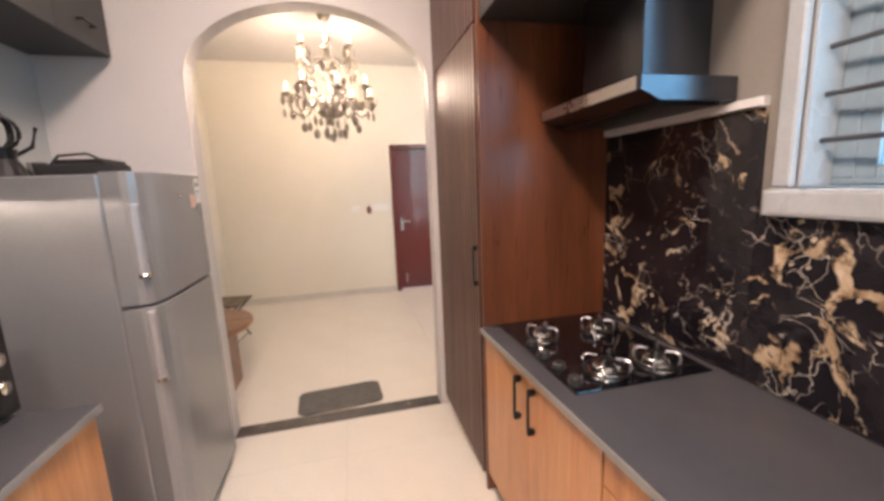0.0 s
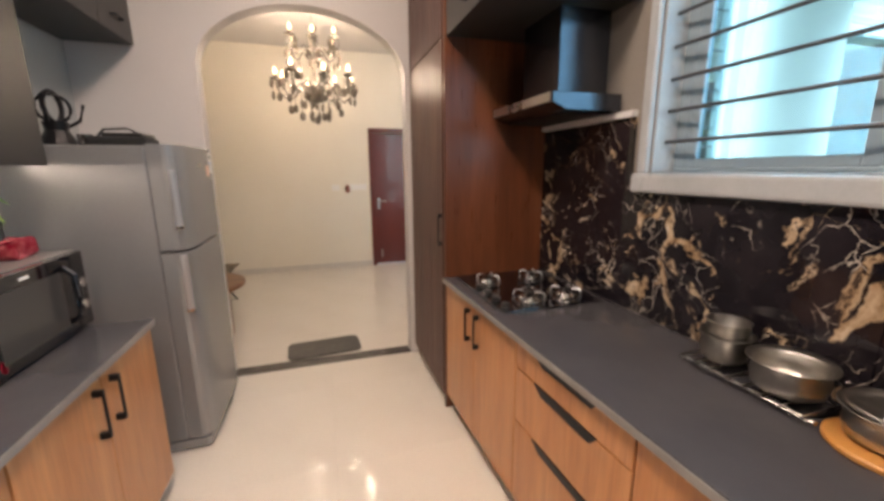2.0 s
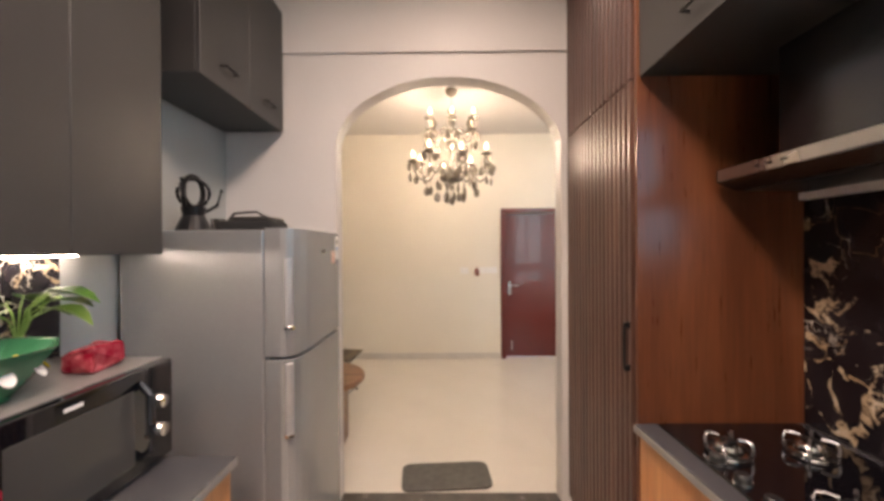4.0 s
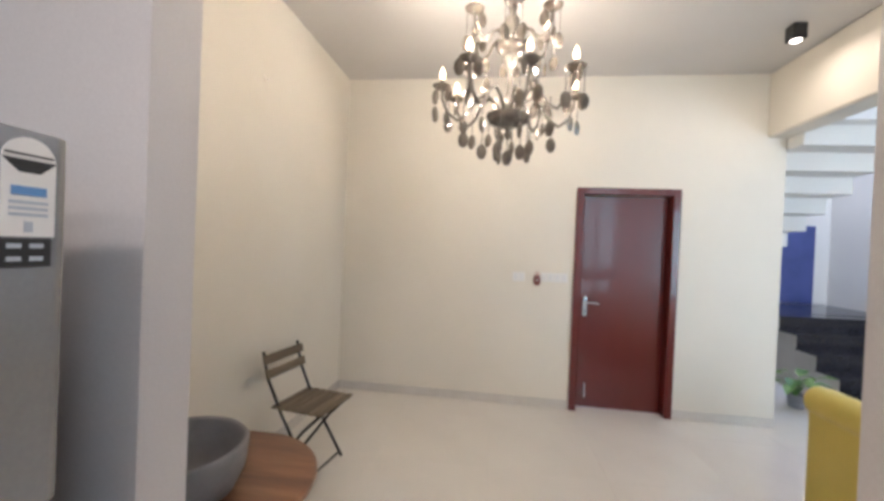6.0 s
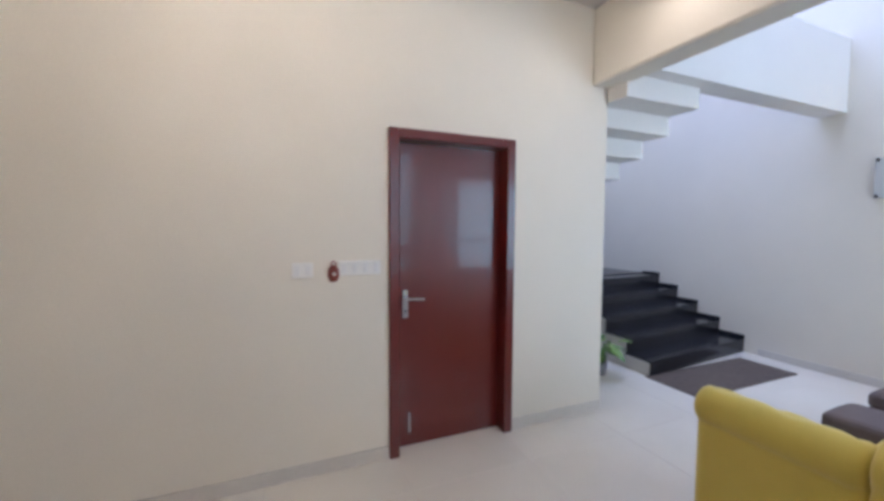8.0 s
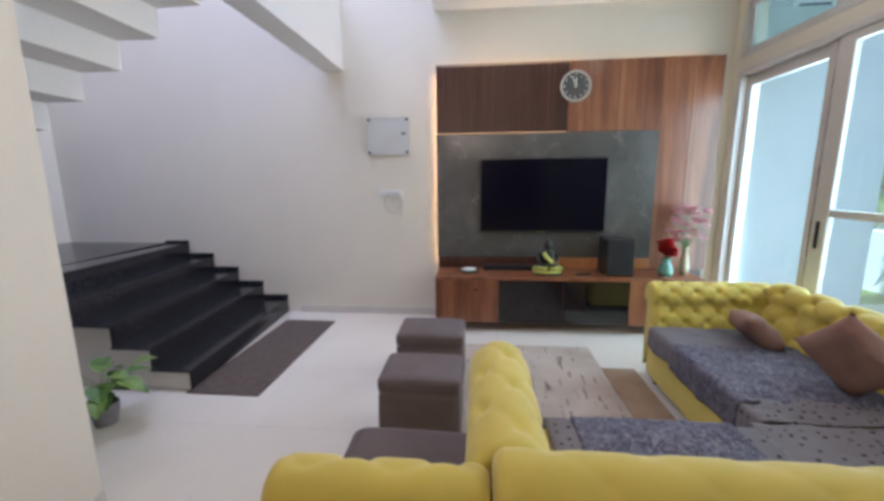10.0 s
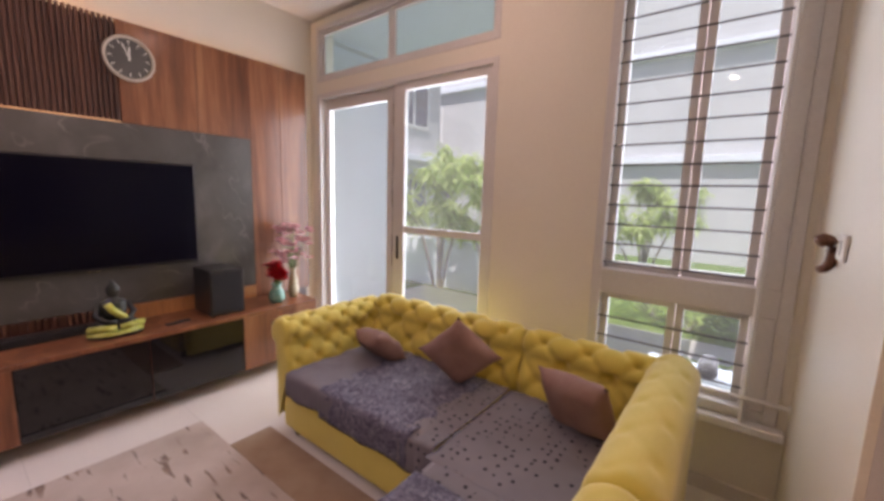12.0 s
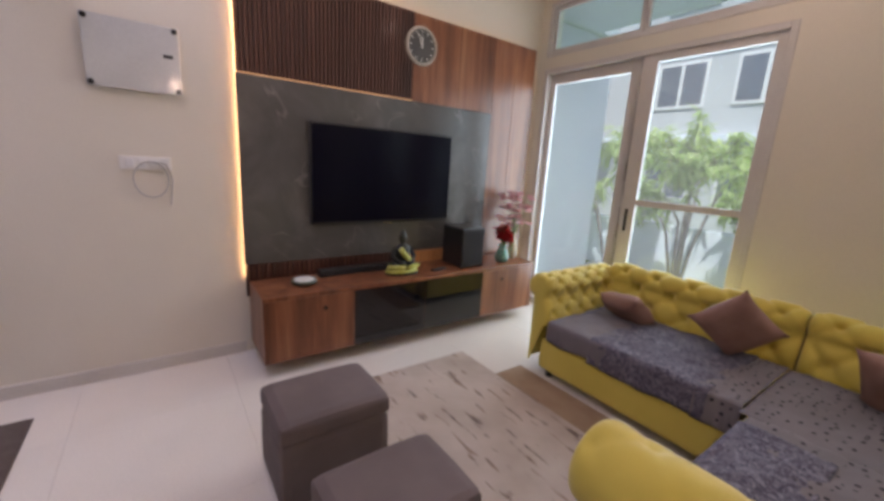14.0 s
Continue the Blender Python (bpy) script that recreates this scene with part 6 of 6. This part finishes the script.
def pillow(m, w, h, t, mat, label, seed):
    """A stuffed square cushion with pinched corners."""
    bm = bmesh.new()
    n = 18
    for side in (1, -1):
        g = []
        for i in range(n + 1):
            row = []
            for j in range(n + 1):
                a, b = -1 + 2 * i / n, -1 + 2 * j / n
                pin = 1 - 0.10 * (1 - abs(a) ** 4) * abs(b) ** 3 - 0.10 * (1 - abs(b) ** 4) * abs(a) ** 3
                f = max(0.0, (1 - a ** 4) * (1 - b ** 4)) ** 0.55
                z = side * t / 2 * f * (1 + 0.25 * noise.noise((a * 2 + seed, b * 2, side)))
                row.append(bm.verts.new((a * w / 2 * pin, z, b * h / 2 * pin)))
            g.append(row)
        for i in range(n):
            for j in range(n):
                bm.faces.new((g[i][j], g[i + 1][j], g[i + 1][j + 1], g[i][j + 1]))
    bmesh.ops.remove_doubles(bm, verts=bm.verts[:], dist=0.0008)
    bmesh.ops.recalc_face_normals(bm, faces=bm.faces[:])
    o = tagged(part("cushion", bm, mat, None, "", True), label, "cushion", "brown sofa cushions")
    o.matrix_world = m
    return o


pillow(pose(3.72, 2.60, 0.66, -24, 42, 8), 0.36, 0.36, 0.13, BROWNC, "brown square cushion standing on its corner", 1)
pillow(pose(4.38, 2.60, 0.545, -48, 8, -15), 0.36, 0.27, 0.14, BROWNC, "small brown cushion in the sofa corner", 2)
pillow(pose(3.03, 2.60, 0.60, -24, 4, -14), 0.37, 0.33, 0.14, BROWNC, "large brown cushion leaning in the sofa corner", 3)

# armless yellow chair beside the sofa
_ch = thing("armless_chair", "armless yellow upholstered chair with rolled back", "chair", (0, 0, 0))
_o = part("backrest", rolled(0.60, _prof, 0.60, 0.25, 0.026), YELLOW, _ch, "", True)
_o.matrix_local = Matrix(((0, 1, 0, 2.735), (1, 0, 0, 4.36), (0, 0, 1, -0.02), (0, 0, 0, 1)))
part("base", soft_box((2.70, 4.37, 0.06), (3.34, 4.95, 0.30), 0.03), YELLOW, _ch)
part("seat_cushion", soft_box((2.79, 4.37, 0.30), (3.36, 4.95, SEAT), 0.05), TAUPE, _ch, "taupe seat cushion")
for _x, _y in ((2.76, 4.46), (2.76, 4.86), (3.28, 4.46), (3.28, 4.86)):
    part("leg", lathe([(0, 0.0015), (0.022, 0.0015), (0.028, 0.075), (0, 0.075)], 12, Matrix.Translation((_x, _y, 0))), BLACKP, _ch)


def pouf(x0, x1, y0, y1, label):
    p = thing("pouf", label, "pouf", (0, 0, 0), "taupe poufs")
    part("body", soft_box((x0, y0, 0.012), (x1, y1, 0.335), 0.035, 0.004, x0), TAUPE, p)
    part("top_pad", soft_box((x0 - 0.001, y0 - 0.001, 0.325), (x1 + 0.001, y1 + 0.001, 0.42), 0.03, 0.004, y1), TAUPE, p)
    return p


pouf(4.43, 4.82, 4.50, 5.0, "square taupe fabric pouf beside the rug")
pouf(3.78, 4.15, 4.49, 4.97, "square taupe fabric pouf by the sofa arm")


def rug_mat(name):
    m, n, l, b = nodes_of(name)
    vec = coords(n, l, (1, 1, 1), (0, 0, 0.5))
    v2 = coords(n, l, (1.5, 8.5, 1), (0, 0, 0.75))
    base = ramp(n, l, noise_tex(n, l, vec, 3, 4), [(0.3, (0.42, 0.345, 0.285)), (0.7, (0.55, 0.47, 0.40))])
    st = ramp(n, l, noise_tex(n, l, v2, 3.0, 2, 0.5, 0.3), [(0.60, (0, 0, 0)), (0.68, (1, 1, 1))])
    br = ramp(n, l, noise_tex(n, l, coords(n, l, (3, 3, 1)), 2.0, 3), [(0.40, (0.10, 0.075, 0.06)), (0.6, (0.28, 0.18, 0.12))])
    l.new(mix(n, l, math_node(n, l, "MULTIPLY", st, 0.85), base, br), b.inputs["Base Color"])
    b.inputs["Roughness"].default_value = 0.95
    bump(n, l, b, noise_tex(n, l, vec, 260, 2), 0.6, 0.004)
    return m


_rg = tagged(part("rug", box((3.48, 3.40, 0.0015), (5.25, 4.90, 0.011), 0.003), rug_mat("patterned_rug")), "pale beige rug with brown brush-stroke pattern", "rug")
part("border", box((3.48, 3.14, 0.0015), (4.85, 3.398, 0.0105), 0.003), surf("tan_rug_border", (0.33, 0.22, 0.14), (0.38, 0.27, 0.18), 0.95, scale=6, fine=260, bumps=0.5), _rg, "plain tan rug border")

# ---- sliding door, transom and grilled window ----
def frame_ring(bm, x0, x1, z0, z1, y0, y1, w):
    add_box(bm, (x0, y0, z0), (x0 + w, y1, z1), 0.003)
    add_box(bm, (x1 - w, y0, z0), (x1, y1, z1), 0.003)
    add_box(bm, (x0 + w, y0, z0), (x1 - w, y1, z0 + w), 0.003)
    add_box(bm, (x0 + w, y0, z1 - w), (x1 - w, y1, z1), 0.003)


def glazed(parent, name, x0, x1, z0, z1, y, w, mid=None, wl=None, wr=None, wt=None):
    """A sash: stiles (wl, wr where they differ), rails and panes."""
    wl, wr, wt = wl or w, wr or w, wt or w
    bm = boxes(((x0, y - 0.018, z0), (x0 + wl, y + 0.018, z1)), ((x1 - wr, y - 0.018, z0), (x1, y + 0.018, z1)), ((x0 + wl, y - 0.018, z0), (x1 - wr, y + 0.018, z0 + w)), ((x0 + wl, y - 0.018, z1 - wt), (x1 - wr, y + 0.018, z1)), bevel=0.003)
    if mid:
        add_box(bm, (x0 + wl, y - 0.016, mid - 0.027), (x1 - wr, y + 0.016, mid + 0.027), 0.003)
    s = part(name, bm, FRAMEW, parent)
    for a, b in (((z0 + w), (mid - 0.027) if mid else (z1 - wt)),) + ((((mid + 0.027), z1 - wt),) if mid else ()):
        p = part("pane", box((x0 + wl, y - 0.003, a), (x1 - wr, y + 0.003, b)), GLASS, s)
        p.visible_shadow = False
    return s


_sd = tagged(new("sliding_door"), "white-framed glass sliding door to the garden", "door", "", "structure")
_bm = bmesh.new()
frame_ring(_bm, SD[0] + 0.001, SD[1] - 0.001, SD[2] + 0.001, SD[3] - 0.001, 1.80, 1.945, 0.045)
part("door_frame", _bm, FRAMEW, _sd)
glazed(_sd, "door_sash", SD[0] + 0.047, 4.935, SD[2] + 0.047, SD[3] - 0.047, 1.905, 0.06, 1.262, 0.06, 0.13)
_sl = glazed(_sd, "door_sash", 4.925, SD[1] - 0.047, SD[2] + 0.047, SD[3] - 0.047, 1.862, 0.06, None, 0.13, 0.06, 0.10)
part("interlock", box((4.937, 1.884, SD[2] + 0.05), (4.946, 1.924, SD[3] - 0.05), 0.002), STEEL, _sl, "dark interlock strip")
part("pull_handle", boxes(((4.86, 1.9235, 1.00), (4.885, 1.935, 1.20)), bevel=0.003), BLACKM, _sl, "black pull handle")
_tw = tagged(new("window_2"), "white-framed transom window above the sliding door", "window", "", "structure")
_bm = bmesh.new()
frame_ring(_bm, TR[0] + 0.001, TR[1] - 0.001, TR[2] + 0.001, TR[3] - 0.001, 1.86, 1.945, 0.04)
part("window_frame", _bm, FRAMEW, _tw)
glazed(_tw, "sash", TR[0] + 0.042, 4.98, TR[2] + 0.042, TR[3] - 0.042, 1.895, 0.035)
glazed(_tw, "sash", 4.985, TR[1] - 0.042, TR[2] + 0.042, TR[3] - 0.042, 1.895, 0.035)
_w3 = tagged(new("window_3"), "tall white window with horizontal grille bars", "window", "", "structure")
_bm = bmesh.new()
frame_ring(_bm, W2[0] + 0.001, W2[1] - 0.001, W2[2] + 0.001, W2[3] - 0.001, 1.80, 1.955, 0.055)
add_box(_bm, (W2[0] + 0.055, 1.80, 1.01), (W2[1] - 0.055, 1.952, 1.155), 0.003)
part("window_frame", _bm, FRAMEW, _w3)
_xm = 2.745
part("jamb_post", box((W2[0] + 0.0565, 1.80, W2[2] + 0.06), (W2[0] + 0.155, 1.948, W2[3] - 0.06), 0.004), FRAMEW, _w3)
for _a, _b in ((W2[0] + 0.157, _xm - 0.002), (_xm + 0.002, W2[1] - 0.057)):
    glazed(_w3, "sash", _a, _b, 1.157, W2[3] - 0.057, 1.87, 0.042)
    glazed(_w3, "sash", _a, _b, W2[2] + 0.057, 1.008, 1.87, 0.038)
_z = 1.195
while _z < W2[3] - 0.08:
    part("grille_bar", tube([(W2[0] + 0.15, 1.925, _z), (W2[1] - 0.05, 1.925, _z)], 0.0055, 8), GREYBAR, _w3)
    _z += 0.114
for _z in (0.62, 0.74, 0.86):
    part("grille_bar", tube([(W2[0] + 0.15, 1.925, _z), (W2[1] - 0.05, 1.925, _z)], 0.0055, 8), GREYBAR, _w3)
part("window_sill", box((W2[0] - 0.03, 1.9455, 0.425), (W2[1] + 0.02, 2.02, 0.468), 0.004), UPVC, _w3)
_cr = thing("curtain_rail", "thin white rail and post in front of the window", "rail", (0, 0, 0))
part("post", tube([(2.40, 1.99, 0.469), (2.40, 1.99, 3.15)], 0.011, 8), UPVC, _cr)
part("bar", tube([(2.23, 2.0, 0.60), (2.80, 2.0, 0.60)], 0.011, 8), UPVC, _cr)
part("bracket", box((2.2205, 1.985, 0.585), (2.232, 2.015, 0.615)), UPVC, _cr)

# ---- garden and buildings outside ----
GRASS = surf("lawn", (0.06, 0.13, 0.025), (0.10, 0.19, 0.04), 0.9, scale=3, fine=60, bumps=0.6)
PAVE = surf("pale_paving", (0.48, 0.47, 0.44), (0.42, 0.41, 0.385), 0.7, scale=3, fine=60, bumps=0.2)
RENDER = surf("white_render", (0.72, 0.79, 0.85), (0.68, 0.745, 0.80), 0.8, scale=1.5, fine=60, bumps=0.2)
BLUEG = plain("window_dark_glass", (0.09, 0.12, 0.15), 0.08)
_gr = bmesh.new()
add_box(_gr, (-400, -400, -0.5), (400, 400, -0.2))
structure("ground", _gr, GRASS, "green lawn reaching to the distance", "ground")
structure("terrace", box((2.25, -0.9, -0.2), (6.9, 1.735, -0.03)), PAVE, "pale paved terrace outside the sliding door", "terrace")
structure("garden_wall_side", box((6.35, 0.2, -0.2), (6.5, 1.70, 3.2)), RENDER, "white rendered garden side wall", "wall")
structure("planter_wall", boxes(((4.3, -1.75, -0.2), (9.5, -1.55, 0.72)), bevel=0.01), RENDER, "low white planter wall in the garden", "wall")
structure("canopy", box((2.25, 0.55, 3.25), (6.34, 1.70, 3.40)), RENDER, "white canopy slab over the terrace", "canopy")


def far_house(name, label, x0, x1, y0, y1, floors, face, centres):
    """A rendered house with storeys, framed windows and flat roof; face is the side with windows."""
    h = thing(name, label, "house", (0, 0, -0.2))
    top = floors * 3.1
    part("wall", box((x0, y0, 0), (x1, y1, top)), HOUSEW, h)
    part("roof", box((x0 - 0.3, y0 - 0.3, top), (x1 + 0.3, y1 + 0.3, top + 0.25)), RENDER, h)
    for f in range(floors):
        if f:
            a, b = ((x0 - 0.1, y1, f * 3.1 - 0.15), (x1 + 0.1, y1 + 0.2, f * 3.1 + 0.05)) if face == "y" else ((x0 - 0.2, y0 - 0.1, f * 3.1 - 0.15), (x0, y1 + 0.1, f * 3.1 + 0.05))
            part("ledge", box(a, b), RENDER, h)
        for c in centres:
            if face == "y":
                cx = c
                w = part("window", boxes(((cx - 0.8, y1, f * 3.1 + 0.95), (cx + 0.8, y1 + 0.05, f * 3.1 + 2.45)), bevel=0.01), UPVC, h)
                for k in (-1, 1):
                    part("pane", box((cx + k * 0.38 - 0.33, y1 + 0.0505, f * 3.1 + 1.05), (cx + k * 0.38 + 0.33, y1 + 0.056, f * 3.1 + 2.35)), BLUEG, w)
            else:
                cy = c
                w = part("window", boxes(((x0 - 0.05, cy - 0.8, f * 3.1 + 0.95), (x0, cy + 0.8, f * 3.1 + 2.45)), bevel=0.01), UPVC, h)
                for k in (-1, 1):
                    part("pane", box((x0 - 0.056, cy + k * 0.38 - 0.33, f * 3.1 + 1.05), (x0 - 0.0505, cy + k * 0.38 + 0.33, f * 3.1 + 2.35)), BLUEG, w)
    return h


HOUSEW = surf("pale_grey_render", (0.52, 0.545, 0.55), (0.47, 0.495, 0.50), 0.85, scale=0.8, fine=30, bumps=0.3)
far_house("neighbour_house", "white rendered house across the garden", -2, 17.5, -17, -9.5, 3, "y", (-0.6, 7.6, 10.0, 14.0))
far_house("neighbour_house", "white rendered house beside the garden", 11.8, 18, -7.5, 4.5, 2, "x", (-6, -3.2, 2.8))


def frangipani(x, y, h, seed, label):
    """A low forking tree: tapered trunk and limbs, each limb ending in a rosette of long leaves."""
    rnd = random.Random(seed)
    t = thing("frangipani_tree", label, "tree", (x, y, -0.22), "garden trees")
    bark = BARK
    bm = bmesh.new()
    tips = []

    def limb(p, d, ln, r, lev):
        q = Vector(p) + Vector(d).normalized() * ln
        mid = (Vector(p) + q) / 2 + Vector((rnd.uniform(-1, 1), rnd.uniform(-1, 1), 0.3)) * ln * 0.1
        add_tube(bm, [p, mid, q], r, 6, False, 0.7)
        if lev == 0:
            tips.append((q, (q - mid).normalized()))
            return
        tips.append((q, Vector(d).normalized()))
        for _ in range(3):
            limb(q, Vector(d).normalized() + Vector((rnd.uniform(-1, 1), rnd.uniform(-1, 1), rnd.uniform(-1.0, 0.7))) * 1.05, ln * rnd.uniform(0.55, 1.0), r * 0.7, lev - 1)

    for k in range(6):
        a = 2 * math.pi * k / 6 + rnd.uniform(-0.4, 0.4)
        lean = rnd.uniform(0.12, 0.42)
        top = Vector((math.cos(a) * lean, math.sin(a) * lean * 0.8, h * (0.34 + 0.07 * k)))
        add_tube(bm, [(math.cos(a) * 0.05, math.sin(a) * 0.05, 0), top * 0.5 + Vector((0.03, -0.02, 0)), top], 0.026, 7, False, 0.75)
        limb(top, (math.cos(a) * 0.6, math.sin(a) * 0.6, 0.8), h * 0.15, 0.018, 2)
    part("trunk", bm, bark, t)
    bm = bmesh.new()
    for q, d in tips:
        for k in range(20):
            a = rnd.uniform(0, 6.28)
            w = Vector((math.cos(a), math.sin(a), rnd.uniform(-0.7, 1.0)))
            add_leaf(bm, q - d * rnd.uniform(0, 0.16) + Vector((rnd.uniform(-1, 1), rnd.uniform(-1, 1), rnd.uniform(-1, 1))) * 0.07, w, rnd.uniform(0.15, 0.33), rnd.uniform(0.035, 0.07), rnd.uniform(0.1, 0.9), 0.2)
    part("crown", bm, LEAFT, t)
    return t


BARK = surf("grey_bark", (0.22, 0.19, 0.16), (0.30, 0.27, 0.23), 0.8, scale=12, bumps=0.4)


def foliage(name):
    m, n, l, b = nodes_of(name)
    g = n.new("ShaderNodeNewGeometry")
    c = ramp(n, l, g.outputs["Random Per Island"], [(0.0, (0.16, 0.29, 0.07)), (0.5, (0.33, 0.50, 0.15)), (1.0, (0.58, 0.70, 0.32))])
    l.new(c, b.inputs["Base Color"])
    b.inputs["Roughness"].default_value = 0.45
    b.inputs["Transmission Weight"].default_value = 0.0
    tr, ad = n.new("ShaderNodeBsdfTranslucent"), n.new("ShaderNodeMixShader")
    l.new(mix(n, l, 0.5, c, (0.66, 0.80, 0.36)), tr.inputs[0])
    ad.inputs[0].default_value = 0.6
    l.new(b.outputs[0], ad.inputs[1])
    l.new(tr.outputs[0], ad.inputs[2])
    l.new(ad.outputs[0], n["Material Output"].inputs[0])
    return m


LEAFT = foliage("tree_leaves")
frangipani(5.55, -0.95, 2.65, 3, "broad-leaved frangipani tree in the garden bed")
frangipani(6.7, -1.05, 2.75, 8, "broad-leaved frangipani tree in the garden bed")
frangipani(5.2, -3.4, 2.2, 14, "broad-leaved frangipani tree in the garden bed")
frangipani(3.95, -4.2, 2.3, 23, "broad-leaved frangipani tree in the garden bed")


def shrub(x, y, r, seed):
    rnd = random.Random(seed)
    e = thing("shrub", "low green leafy shrub in the garden", "shrub", (x, y, -0.2), "garden shrubs")
    bm, st = bmesh.new(), bmesh.new()
    for k in range(170):
        a, b = rnd.uniform(0, 6.28), rnd.uniform(0, 1) ** 0.6
        p = Vector((math.cos(a) * r * b, math.sin(a) * r * b, r * rnd.uniform(0.2, 1.1) * (1 - 0.4 * b)))
        add_leaf(bm, p, (math.cos(a), math.sin(a), rnd.uniform(-0.2, 0.9)), rnd.uniform(0.08, 0.16), rnd.uniform(0.03, 0.06), 0.3)
        if k % 12 == 0:
            add_tube(st, [(0, 0, 0), p * 0.6, p], 0.006, 5)
    part("branches", st, BARK, e)
    part("crown", bm, LEAFT, e)


for _k, (_x, _y, _r) in enumerate(((3.4, -2.2, 0.5), (2.9, -1.9, 0.45), (4.6, -2.1, 0.5), (5.6, -2.2, 0.5), (2.6, 0.3, 0.35))):
    shrub(_x, _y, _r, 40 + _k)
_sh = thing("shoe_rack", "low ledge with dark shoes outside the window", "shoe rack", (2.52, 1.50, -0.03))
part("shelf", box((-0.25, -0.14, 0.50), (0.40, 0.14, 0.53), 0.004), RENDER, _sh)
for _x in (-0.22, 0.36):
    part("leg", box((_x - 0.015, -0.13, 0), (_x + 0.015, 0.13, 0.498)), RENDER, _sh)
for _k in range(3):
    _o = part("shoe", soft_box((-0.05, -0.13, 0.532), (0.05, 0.13, 0.615), 0.035, 0.02, _k * 3.0, 6), surf("shoe_dark", (0.03, 0.03, 0.035), (0.12, 0.1, 0.1), 0.6, scale=30), _sh, "dark worn shoe")
    _o.matrix_local = Matrix.Translation((-0.15 + 0.2 * _k, 0.0, 0.0))

# ---- floor tiles ----
_floor = bpy.data.objects["floor"]
_tm = mesh_of(box((0.0005, 0.0005, -0.0115), (0.7995, 0.7995, 0.0), 0.0004), "tile", TILE, False)
for _i in range(9):
    for _j in range(13):
        _x, _y = -0.9 + 0.8 * _i, -1.4 + 0.8 * _j
        if _y + 0.8 > 9.4:
            continue
        if (_x + 0.8 < 2.3 and _y < 6.2) or (_x > 2.1 and _y > 1.6) or (_x > 1.4 and _y > 3.0):
            piece("tile", _tm, _floor, pose(_x, _y, 0))
